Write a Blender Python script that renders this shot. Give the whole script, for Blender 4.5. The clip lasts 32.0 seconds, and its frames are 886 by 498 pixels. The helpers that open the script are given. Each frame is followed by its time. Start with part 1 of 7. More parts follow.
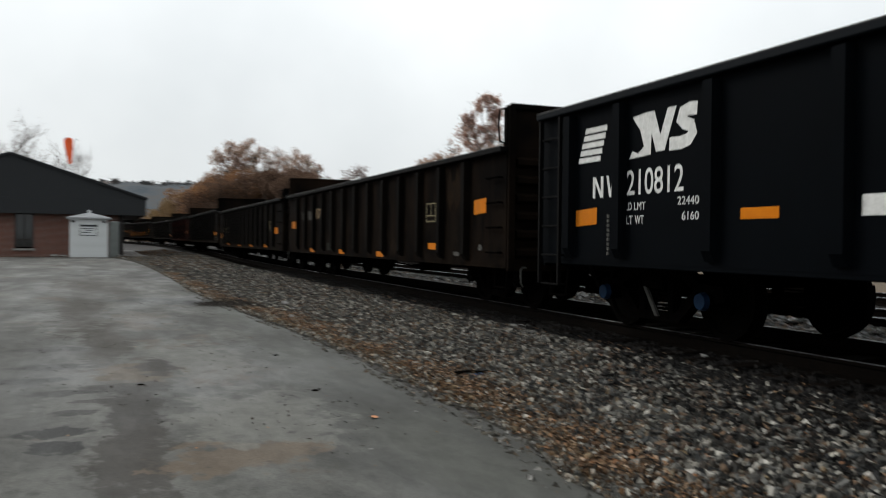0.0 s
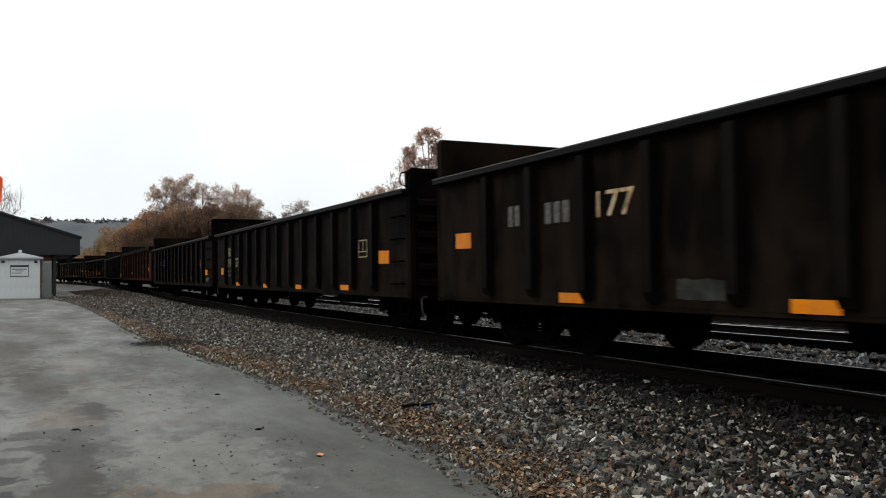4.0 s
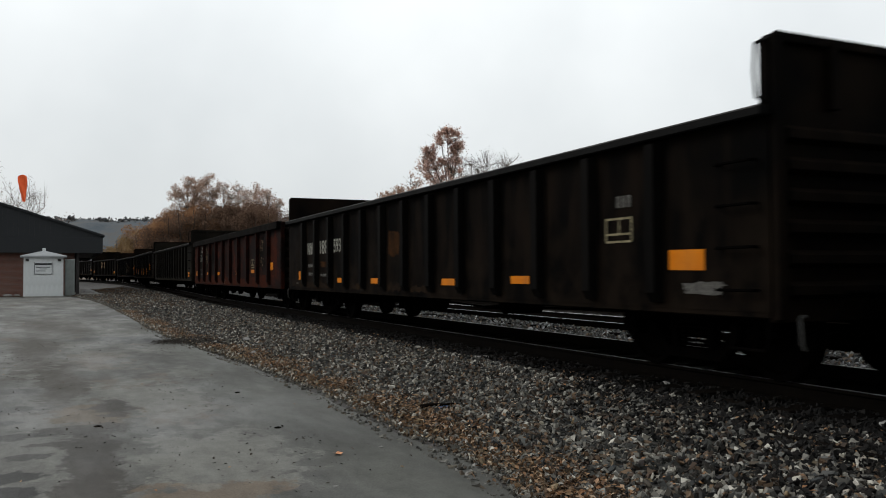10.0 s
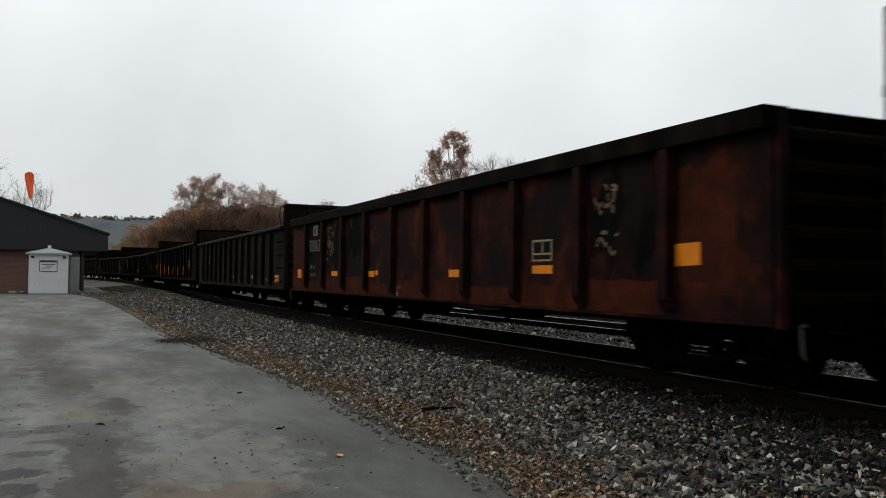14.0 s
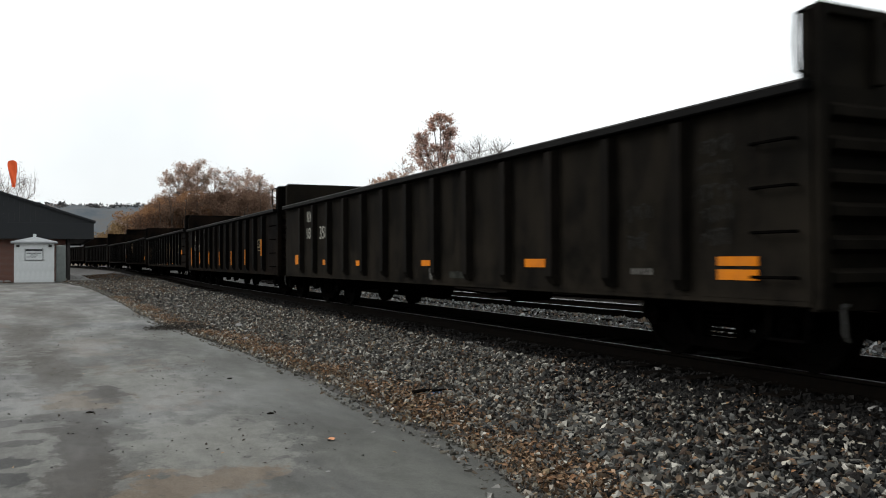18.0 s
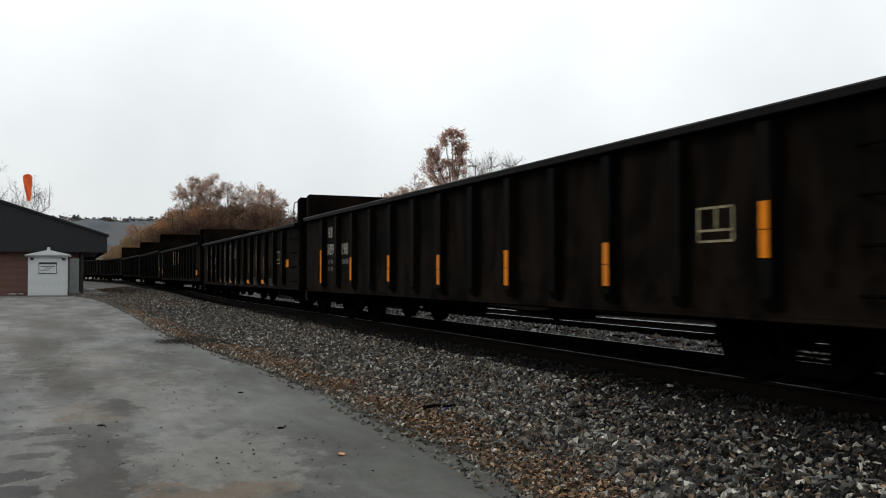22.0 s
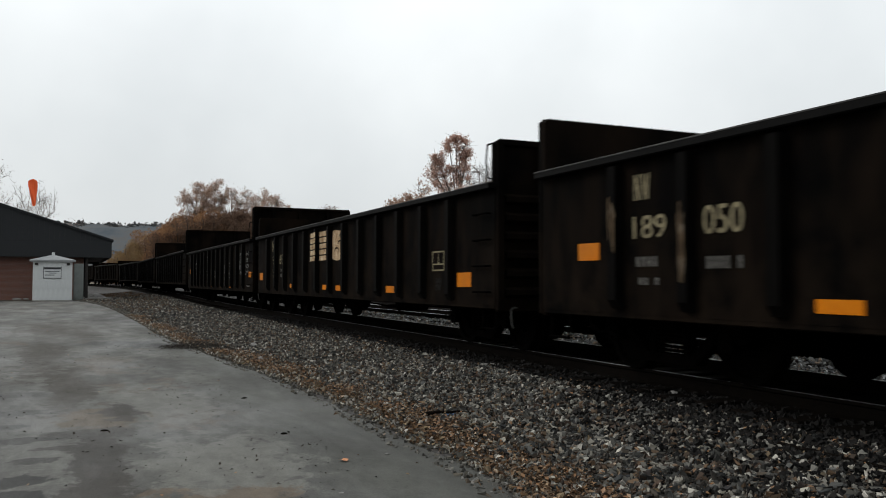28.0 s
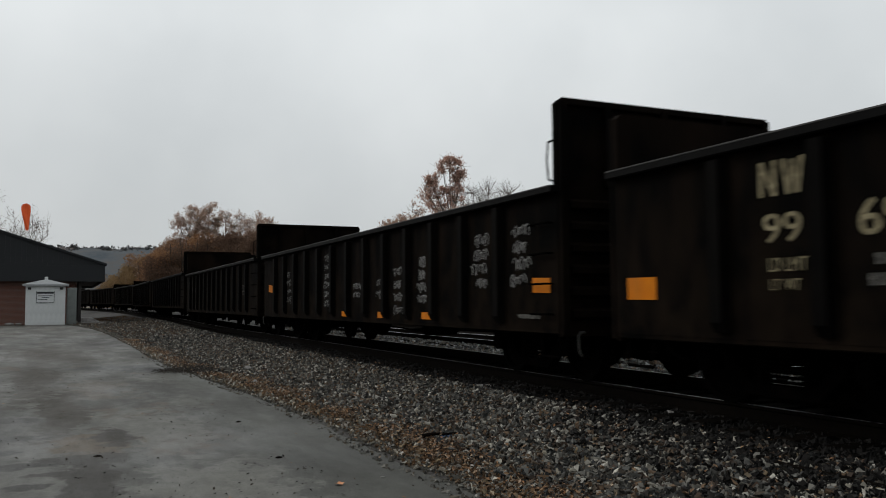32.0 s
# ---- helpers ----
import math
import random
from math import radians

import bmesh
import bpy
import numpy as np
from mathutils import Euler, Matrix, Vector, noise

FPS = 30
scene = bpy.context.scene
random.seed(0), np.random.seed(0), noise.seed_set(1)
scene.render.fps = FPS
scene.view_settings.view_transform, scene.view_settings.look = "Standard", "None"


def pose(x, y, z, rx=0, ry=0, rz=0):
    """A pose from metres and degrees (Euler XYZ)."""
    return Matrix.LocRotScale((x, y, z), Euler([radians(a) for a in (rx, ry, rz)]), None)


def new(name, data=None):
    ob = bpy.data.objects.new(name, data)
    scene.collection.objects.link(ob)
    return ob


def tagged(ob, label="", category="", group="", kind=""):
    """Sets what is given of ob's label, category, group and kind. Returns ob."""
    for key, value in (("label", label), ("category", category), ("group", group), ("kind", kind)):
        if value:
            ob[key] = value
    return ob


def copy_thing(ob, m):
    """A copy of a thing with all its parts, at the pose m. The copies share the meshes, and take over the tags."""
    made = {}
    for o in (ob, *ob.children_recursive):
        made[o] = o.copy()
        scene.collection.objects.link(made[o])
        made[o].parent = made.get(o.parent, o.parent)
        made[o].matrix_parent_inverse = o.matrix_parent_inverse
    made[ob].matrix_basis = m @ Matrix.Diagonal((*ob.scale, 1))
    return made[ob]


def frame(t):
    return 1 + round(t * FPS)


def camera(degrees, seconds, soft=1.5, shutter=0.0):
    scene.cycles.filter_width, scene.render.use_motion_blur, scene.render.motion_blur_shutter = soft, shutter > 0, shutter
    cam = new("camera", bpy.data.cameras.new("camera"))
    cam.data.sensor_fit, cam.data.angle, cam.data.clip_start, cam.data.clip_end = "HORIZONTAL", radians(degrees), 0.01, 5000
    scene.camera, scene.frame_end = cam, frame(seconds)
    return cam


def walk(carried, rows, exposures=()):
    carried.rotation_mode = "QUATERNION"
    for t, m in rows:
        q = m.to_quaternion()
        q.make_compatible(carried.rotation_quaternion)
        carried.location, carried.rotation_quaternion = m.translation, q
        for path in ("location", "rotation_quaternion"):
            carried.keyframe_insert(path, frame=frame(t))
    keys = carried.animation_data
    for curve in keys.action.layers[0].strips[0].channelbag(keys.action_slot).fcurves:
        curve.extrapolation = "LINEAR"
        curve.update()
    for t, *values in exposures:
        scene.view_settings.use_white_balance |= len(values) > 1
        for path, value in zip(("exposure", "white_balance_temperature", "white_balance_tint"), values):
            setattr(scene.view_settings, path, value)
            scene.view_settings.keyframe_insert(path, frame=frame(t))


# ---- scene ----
EYE_Z = 1.5
RAIL_Z = 0.485           # top of the rails above the lot
TRACK_X = 6.83           # centre line of the main track abeam of the camera


def bend(y):
    """Sideways shift of the tracks' centre lines at y: nearly straight, then swinging left behind the building."""
    q = min(max(y, 0.0), 34.9)
    s = 3.65e-4 * q * q - 6.98e-6 * q ** 3
    turn = min(max(y - 74.0, 0.0), 80.0)
    return s - turn * turn / 480.0 - max(y - 154.0, 0.0) * turn / 240.0


def grade(y):
    """How far the line has climbed at y: level by the camera, then a gentle rise."""
    k = min(max((y - 32.0) / 26.0, 0.0), 1.0)
    return 0.19 * k * k * (3 - 2 * k) + 0.0055 * min(max(y - 66.0, 0.0), 80.0)


def lot_edge(y):
    """Where the asphalt ends along the ballast."""
    return float(np.interp(y, (2, 4.6, 5.2, 6, 7.2, 8.1, 9.3, 10.5, 11.8, 13.3, 15.3, 16.5, 20, 23.6, 28, 34, 40, 46, 50, 54, 56),
                           (2.66, 2.7, 2.86, 2.96, 2.9, 2.93, 2.98, 2.98, 2.94, 2.84, 2.74, 2.62, 2.32, 2.15, 2.08, 1.95, 1.7, 1.3, 0.85, 0.25, 0.1)))


def heading(y):
    """Turn of the track about z, in degrees, at y."""
    return -math.degrees(math.atan((bend(y + 0.5) - bend(y - 0.5)) / 1.0))


# ---- camera: seconds, yaw, pitch, roll in degrees ----
cam = camera(56.5, 32.0, soft=1.0, shutter=0.5)
TURNS = (
    (0.0, -22.21, -0.54, 0.63), (0.5, -27.33, -1.73, -0.41), (1.0, -27.73, -0.11, 0.04), (1.5, -27.88, 1.97, -0.55),
    (2.0, -28.18, 1.53, -0.39), (2.5, -28.01, 1.28, -0.02), (3.0, -27.88, 0.79, -0.36), (3.5, -26.77, 1.35, -0.79),
    (5.5, -25.60, 1.98, -0.45), (6.0, -25.54, 1.94, -0.61), (6.5, -25.36, 1.81, -0.69), (7.0, -25.32, 1.67, -0.53),
    (7.5, -25.18, 1.73, -0.41), (8.0, -25.33, 1.99, -0.33), (8.5, -24.96, 2.15, -0.33), (9.0, -25.22, 2.19, -0.09),
    (9.5, -24.92, 1.96, 0.10), (10.0, -24.81, 1.71, -0.35), (10.5, -24.66, 1.61, -0.24), (11.0, -24.62, 1.72, -0.07),
    (11.5, -24.49, 2.00, 0.05), (12.0, -24.39, 1.91, 0.24), (12.5, -24.32, 1.71, 0.51), (13.0, -24.48, 1.67, 0.50),
    (13.5, -24.46, 1.79, 0.53), (15.5, -24.63, 2.42, 0.85), (16.0, -24.31, 2.47, 0.74), (16.5, -24.13, 1.91, 0.58),
)
TURNS_LATER = (
    (17.0, -24.77, 0.80, -0.14), (17.5, -25.33, 0.80, -0.67), (18.0, -25.33, 0.75, -0.32), (18.5, -25.10, 0.78, -0.15),
    (19.0, -24.95, 0.72, 0.09), (19.5, -24.94, 1.01, -0.08), (20.0, -24.89, 0.93, -0.13), (20.5, -24.84, 0.95, -0.36),
    (21.0, -24.73, 1.43, -0.39), (21.5, -24.62, 1.66, -0.16), (22.0, -24.55, 1.80, -0.04), (22.5, -24.45, 1.56, 0.21),
    (23.0, -24.56, 1.16, 0.02), (23.5, -24.73, 0.93, -0.11), (24.0, -24.48, 1.16, 0.00), (24.5, -24.45, 1.75, 0.29),
    (26.5, -24.62, 1.75, 0.01), (27.0, -24.36, 1.79, 0.38), (27.5, -24.31, 2.19, 0.02), (28.0, -24.28, 2.21, 0.10),
    (28.5, -24.40, 2.38, -0.10), (29.0, -24.45, 2.09, -0.36), (29.5, -24.65, 2.03, -0.54), (30.0, -24.81, 2.48, -0.71),
    (30.5, -25.03, 2.96, -0.58), (31.0, -24.77, 3.71, -0.40), (31.5, -24.88, 3.57, -0.33), (32.0, -24.68, 3.67, -0.40),
)
EXPOSURES = ((0.0, 0.12), (0.5, 0.92), (1.0, 1.57), (1.5, 0.92), (2.0, 0.2), (2.5, 0.42), (3.0, 0.62), (3.5, 0.52), (6.0, 0.06), (9.0, 0.0), (13.0, -0.04),
             (16.0, -0.14), (17.0, 0.12), (18.0, 0.37), (19.0, 0.52), (20.0, 0.52), (22.0, 0.12), (24.0, 0.22), (27.0, 0.08), (28.0, 0.0), (30.0, -0.1), (31.0, -0.28), (32.0, -0.36))
walk(cam, [(t, pose(0, 0, EYE_Z, 90 + pitch, 0, yaw) @ pose(0, 0, 0, 0, 0, roll)) for t, yaw, pitch, roll in TURNS + TURNS_LATER],
     EXPOSURES)

# ---- overcast daylight ----
SUN_EL, SUN_AZ = 35.0, 315.0
world = bpy.data.worlds.new("world")
scene.world = world
world.use_nodes = True
wn, wl = world.node_tree.nodes, world.node_tree.links
wn.clear()
w_out, w_bg = wn.new("ShaderNodeOutputWorld"), wn.new("ShaderNodeBackground")
sky = wn.new("ShaderNodeTexSky")
sky.sky_type, sky.sun_disc = "NISHITA", False
sky.sun_elevation, sky.sun_rotation, sky.dust_density = radians(SUN_EL), radians(SUN_AZ), 4.0
clouds = wn.new("ShaderNodeTexNoise")
clouds.inputs["Scale"].default_value, clouds.inputs["Detail"].default_value = 2.0, 5.0
w_ramp = wn.new("ShaderNodeValToRGB")
w_ramp.color_ramp.elements[0].position, w_ramp.color_ramp.elements[0].color = 0.3, (7.62, 8.05, 8.25, 1)
w_ramp.color_ramp.elements[1].position, w_ramp.color_ramp.elements[1].color = 0.7, (10.35, 10.75, 10.85, 1)
w_mix = wn.new("ShaderNodeMix")
w_mix.data_type = "RGBA"
w_mix.inputs[0].default_value = 0.95
wl.new(clouds.outputs["Fac"], w_ramp.inputs[0])
wl.new(sky.outputs[0], w_mix.inputs[6])
wl.new(w_ramp.outputs[0], w_mix.inputs[7])
w_co, w_sep, w_up, w_dim = wn.new("ShaderNodeTexCoord"), wn.new("ShaderNodeSeparateXYZ"), wn.new("ShaderNodeMapRange"), wn.new("ShaderNodeMix")
w_up.inputs[1].default_value, w_up.inputs[2].default_value, w_up.inputs[3].default_value, w_up.inputs[4].default_value = 0.0, 0.32, 0.8, 1.06
w_dim.data_type, w_dim.blend_type = "RGBA", "MULTIPLY"
w_dim.inputs[0].default_value = 1.0
wl.new(w_co.outputs["Generated"], w_sep.inputs[0]), wl.new(w_sep.outputs[2], w_up.inputs[0])
wl.new(w_mix.outputs[2], w_dim.inputs[6]), wl.new(w_up.outputs[0], w_dim.inputs[7])
wl.new(w_dim.outputs[2], w_bg.inputs["Color"])
w_bg.inputs["Strength"].default_value = 0.1
wl.new(w_bg.outputs[0], w_out.inputs[0])
sun = new("sun", bpy.data.lights.new("sun", "SUN"))
sun.data.energy, sun.data.angle, sun.data.color = 1.5, radians(24), (1.0, 0.97, 0.93)
sun.matrix_world = pose(0, 0, 60, 90 - SUN_EL, 0, 180 - SUN_AZ)


# ---- materials ----
def material(name, stops, scale=6.0, rough=(0.6, 0.8), metal=0.0, bump=0.15, fine=60.0, detail=6.0, stretch=(1, 1, 1), vary=0.0,
             coat=0.0, streaks=None, spec=0.3, dust=None):
    """A node material: two scales of noise over a colour ramp, rough between two values, a fine bump.
    streaks: (colour, amount) of vertical runs of rust or dirt."""
    m = bpy.data.materials.new(name)
    m.use_nodes = True
    n, l = m.node_tree.nodes, m.node_tree.links
    b = n["Principled BSDF"]
    co = n.new("ShaderNodeTexCoord")
    mp = n.new("ShaderNodeMapping")
    mp.inputs["Scale"].default_value = stretch
    l.new(co.outputs["Object"], mp.inputs[0])
    big, small = n.new("ShaderNodeTexNoise"), n.new("ShaderNodeTexNoise")
    big.inputs["Scale"].default_value, big.inputs["Detail"].default_value, big.inputs["Roughness"].default_value = scale, detail, 0.65
    small.inputs["Scale"].default_value, small.inputs["Detail"].default_value = fine, 3.0
    l.new(mp.outputs[0], big.inputs[0]), l.new(mp.outputs[0], small.inputs[0])
    mixf = n.new("ShaderNodeMix")
    mixf.inputs[0].default_value = 0.3
    l.new(big.outputs["Fac"], mixf.inputs[2]), l.new(small.outputs["Fac"], mixf.inputs[3])
    fac = mixf.outputs[0]
    if vary:
        info, add = n.new("ShaderNodeObjectInfo"), n.new("ShaderNodeMath")
        sub = n.new("ShaderNodeMath")
        sub.operation = "MULTIPLY_ADD"
        sub.inputs[1].default_value, sub.inputs[2].default_value = vary, -vary / 2
        l.new(info.outputs["Random"], sub.inputs[0]), l.new(sub.outputs[0], add.inputs[0]), l.new(fac, add.inputs[1])
        fac = add.outputs[0]
    ramp = n.new("ShaderNodeValToRGB")
    e = ramp.color_ramp.elements
    lo, hi = 0.34, 0.66
    for i, c in enumerate(stops):
        p = lo + (hi - lo) * i / max(1, len(stops) - 1)
        el = e[i] if i < 2 else e.new(p)
        el.position, el.color = p, (*c, 1)
    l.new(fac, ramp.inputs[0])
    colour = ramp.outputs[0]
    if streaks:
        sm, st, sr, sx = n.new("ShaderNodeMapping"), n.new("ShaderNodeTexNoise"), n.new("ShaderNodeValToRGB"), n.new("ShaderNodeMix")
        sm.inputs["Scale"].default_value = (1.0, 2.4, 0.7)
        st.inputs["Scale"].default_value, st.inputs["Detail"].default_value = 1.3, 9.0
        sr.color_ramp.elements[0].position, sr.color_ramp.elements[1].position = 0.45, 0.78
        sr.color_ramp.elements[0].color, sr.color_ramp.elements[1].color = (0, 0, 0, 1), (streaks[1],) * 3 + (1,)
        sx.data_type = "RGBA"
        l.new(co.outputs["Object"], sm.inputs[0]), l.new(sm.outputs[0], st.inputs[0]), l.new(st.outputs["Fac"], sr.inputs[0])
        l.new(sr.outputs[0], sx.inputs[0]), l.new(colour, sx.inputs[6])
        sx.inputs[7].default_value = (*streaks[0], 1)
        colour = sx.outputs[2]
    if dust:
        # brown splashed dirt, thickest low on the side, in broken patches
        dz, dh, dn, dr, dm, dx = (n.new("ShaderNode" + k) for k in ("SeparateXYZ", "MapRange", "TexNoise", "ValToRGB", "Math", "Mix"))
        l.new(co.outputs["Object"], dz.inputs[0]), l.new(dz.outputs[2], dh.inputs[0]), l.new(co.outputs["Object"], dn.inputs[0])
        dh.inputs[1].default_value, dh.inputs[2].default_value, dh.inputs[3].default_value, dh.inputs[4].default_value = 0.7, 1.9, 1.0, 0.22
        dn.inputs["Scale"].default_value, dn.inputs["Detail"].default_value, dn.inputs["Roughness"].default_value = 2.1, 9.0, 0.66
        dr.color_ramp.elements[0].position, dr.color_ramp.elements[1].position = 0.42, 0.66
        dm.operation, dx.data_type = "MULTIPLY", "RGBA"
        l.new(dn.outputs["Fac"], dr.inputs[0]), l.new(dr.outputs[0], dm.inputs[0]), l.new(dh.outputs[0], dm.inputs[1])
        l.new(dm.outputs[0], dx.inputs[0]), l.new(colour, dx.inputs[6])
        dx.inputs[7].default_value = (*dust, 1)
        colour = dx.outputs[2]
    l.new(colour, b.inputs["Base Color"])
    rr = n.new("ShaderNodeMapRange")
    rr.inputs[1].default_value, rr.inputs[2].default_value, rr.inputs[3].default_value, rr.inputs[4].default_value = 0.3, 0.7, *rough
    l.new(big.outputs["Fac"], rr.inputs[0]), l.new(rr.outputs[0], b.inputs["Roughness"])
    b.inputs["Metallic"].default_value = metal
    b.inputs["Coat Weight"].default_value = coat
    b.inputs["Specular IOR Level"].default_value = spec
    if bump:
        bp = n.new("ShaderNodeBump")
        bp.inputs["Strength"].default_value, bp.inputs["Distance"].default_value = bump, 0.02
        l.new(fac, bp.inputs["Height"]), l.new(bp.outputs[0], b.inputs["Normal"])
    return m


def island_material(name, stops, rough=0.7, mottle=0.4, thin=0.0):
    """For joined small pieces: each island takes its own colour from the ramp."""
    m = bpy.data.materials.new(name)
    m.use_nodes = True
    n, l = m.node_tree.nodes, m.node_tree.links
    b, geo, ramp = n["Principled BSDF"], n.new("ShaderNodeNewGeometry"), n.new("ShaderNodeValToRGB")
    e = ramp.color_ramp.elements
    e[0].position, e[0].color, e[1].position, e[1].color = 0.0, (*stops[0], 1), 1.0, (*stops[-1], 1)
    for i, c in enumerate(stops[1:-1], 1):
        e.new(i / (len(stops) - 1)).color = (*c, 1)
    l.new(geo.outputs["Random Per Island"], ramp.inputs[0])
    noise_t, mx = n.new("ShaderNodeTexNoise"), n.new("ShaderNodeMix")
    noise_t.inputs["Scale"].default_value = 40.0
    mx.data_type, mx.blend_type = "RGBA", "MULTIPLY"
    mx.inputs[0].default_value = mottle
    l.new(ramp.outputs[0], mx.inputs[6]), l.new(noise_t.outputs["Fac"], mx.inputs[7]), l.new(mx.outputs[2], b.inputs["Base Color"])
    b.inputs["Roughness"].default_value = rough
    b.inputs["Specular IOR Level"].default_value = 0.15
    if thin:
        # leaves let part of the light through
        tr, mx2 = n.new("ShaderNodeBsdfTranslucent"), n.new("ShaderNodeMixShader")
        l.new(mx.outputs[2], tr.inputs[0])
        mx2.inputs[0].default_value = thin
        l.new(b.outputs[0], mx2.inputs[1]), l.new(tr.outputs[0], mx2.inputs[2]), l.new(mx2.outputs[0], n["Material Output"].inputs[0])
    return m


M = {}
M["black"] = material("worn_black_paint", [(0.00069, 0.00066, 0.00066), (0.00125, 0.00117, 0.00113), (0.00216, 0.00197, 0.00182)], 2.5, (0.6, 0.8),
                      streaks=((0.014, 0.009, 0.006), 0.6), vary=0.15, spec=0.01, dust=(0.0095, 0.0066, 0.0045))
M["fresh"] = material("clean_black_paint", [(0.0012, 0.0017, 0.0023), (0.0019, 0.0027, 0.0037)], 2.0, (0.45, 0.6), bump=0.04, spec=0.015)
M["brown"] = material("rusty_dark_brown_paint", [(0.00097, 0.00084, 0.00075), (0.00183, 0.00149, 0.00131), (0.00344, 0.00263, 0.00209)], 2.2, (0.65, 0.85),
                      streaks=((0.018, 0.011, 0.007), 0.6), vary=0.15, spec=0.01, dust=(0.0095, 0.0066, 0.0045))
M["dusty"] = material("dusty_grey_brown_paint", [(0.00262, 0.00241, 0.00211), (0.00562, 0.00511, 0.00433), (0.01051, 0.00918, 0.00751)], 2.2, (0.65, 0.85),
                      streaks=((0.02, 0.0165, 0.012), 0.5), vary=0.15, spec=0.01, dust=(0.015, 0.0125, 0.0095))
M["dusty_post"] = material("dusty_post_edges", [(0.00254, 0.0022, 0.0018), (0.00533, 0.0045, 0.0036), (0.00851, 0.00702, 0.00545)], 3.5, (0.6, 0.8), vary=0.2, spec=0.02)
# black and brown posts: a lighter tone than their side panels
M["black_post"] = material("side_post_black", [(0.001, 0.00091, 0.00082), (0.00229, 0.00201, 0.0018), (0.00437, 0.00373, 0.00314)], 3.5, (0.6, 0.8), vary=0.2, spec=0.02)
M["brown_post"] = material("side_post_brown", [(0.00126, 0.00099, 0.00083), (0.00281, 0.0022, 0.00171), (0.00531, 0.00391, 0.0028)], 3.5, (0.6, 0.8), vary=0.2, spec=0.02)
M["fresh_post"], M["oxide_post"] = M["fresh"], None
M["oxide"] = material("faded_oxide_red_paint", [(0.00252, 0.0018, 0.00172), (0.00364, 0.00216, 0.00195), (0.0098, 0.0036, 0.00287), (0.0364, 0.0084, 0.0046), (0.0644, 0.0144, 0.0069)], 1.2, (0.65, 0.85),
                      streaks=((0.003, 0.0024, 0.0024), 0.9), spec=0.02)
M["oxide_post"] = M["oxide"]
M["rust_red"] = material("rust_red_lower_plate", [(0.01047, 0.00347, 0.00209), (0.02945, 0.00716, 0.00366), (0.04909, 0.01152, 0.00524)], 3.5, (0.7, 0.85), streaks=((0.008, 0.005, 0.004), 0.7), spec=0.015)
M["pale"] = material("pale_scraped_grey_paint", [(0.008, 0.0085, 0.0075), (0.02, 0.021, 0.018), (0.045, 0.046, 0.04)], 4.0, (0.75, 0.9), spec=0.02)
M["runs"] = material("chalky_runs_and_rust_stains", [(0.024, 0.0156, 0.0096), (0.072, 0.0504, 0.0312), (0.156, 0.132, 0.102)], 5.0, (0.75, 0.9), spec=0.02)
M["stain"] = material("brown_rust_stain", [(0.00473, 0.00315, 0.00236), (0.0105, 0.0063, 0.00367), (0.021, 0.0126, 0.0063)], 3.0, (0.75, 0.9), spec=0.02)
# grime, with the shade beneath the cars put into the near-black colour
M["under"] = material("grimy_shade_dark_underframe_steel", [(0.00086, 0.00078, 0.00078), (0.00172, 0.00156, 0.00148), (0.00351, 0.00273, 0.00234)], 5.0, (0.8, 0.95), spec=0.0)
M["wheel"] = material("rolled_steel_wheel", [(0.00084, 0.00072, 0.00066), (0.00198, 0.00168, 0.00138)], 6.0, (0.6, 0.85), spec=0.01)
M["chord"] = material("worn_top_chord", [(0.00122, 0.00118, 0.00122), (0.00301, 0.00286, 0.00286)], 5.0, (0.55, 0.75), spec=0.04)
M["fresh_chord"] = material("clean_blue_black_chord", [(0.003, 0.0042, 0.0055), (0.0048, 0.0064, 0.0082)], 3.0, (0.5, 0.65), bump=0.04, spec=0.04)
M["lever"] = material("pale_worn_steel_lever", [(0.02475, 0.02475, 0.0231), (0.06187, 0.06023, 0.0561)], 9.0, (0.6, 0.8), bump=0.02, spec=0.1)
# pale colour in place of the sky's reflection along the top chord
M["worn_edge"] = material("painted_sky_glint", [(0.012, 0.012, 0.012), (0.045, 0.044, 0.043), (0.1, 0.098, 0.094)], 1.3, (0.5, 0.7), bump=0.02, spec=0.1)
M["inside"] = material("rusted_steel_inside", [(0.0072, 0.0048, 0.0036), (0.018, 0.0102, 0.0066)], 3.0, (0.8, 0.9), spec=0.1)
M["yellow"] = material("yellow_reflective_sheet", [(0.42635, 0.11621, 0.00073), (0.52926, 0.16066, 0.00147)], 7.0, (0.35, 0.5), bump=0.02, spec=0.08, streaks=((0.16, 0.08, 0.03), 0.5))
M["white"] = material("white_stencil_paint", [(0.42, 0.42, 0.4), (0.66, 0.66, 0.64)], 12.0, (0.6, 0.8), bump=0.02)
M["chalk"] = material("chalky_worn_stencil_paint", [(0.09, 0.088, 0.075), (0.2, 0.195, 0.17), (0.32, 0.315, 0.28)], 18.0, (0.7, 0.85), bump=0.02, spec=0.06)
M["cream"] = material("aged_cream_stencil_paint", [(0.07607, 0.0644, 0.04106), (0.16905, 0.1449, 0.08895), (0.30429, 0.26565, 0.16422)], 16.0, (0.7, 0.85), bump=0.02, spec=0.06)
M["dull"] = material("faded_grey_stencil_paint", [(0.025, 0.024, 0.022), (0.06, 0.058, 0.053), (0.13, 0.125, 0.115)], 22.0, (0.7, 0.9), bump=0.02, spec=0.06)
M["worn_tan"] = material("worn_tan_spray", [(0.02, 0.012, 0.007), (0.075, 0.05, 0.03), (0.16, 0.115, 0.075)], 9.0, (0.7, 0.85), bump=0.02, spec=0.04)
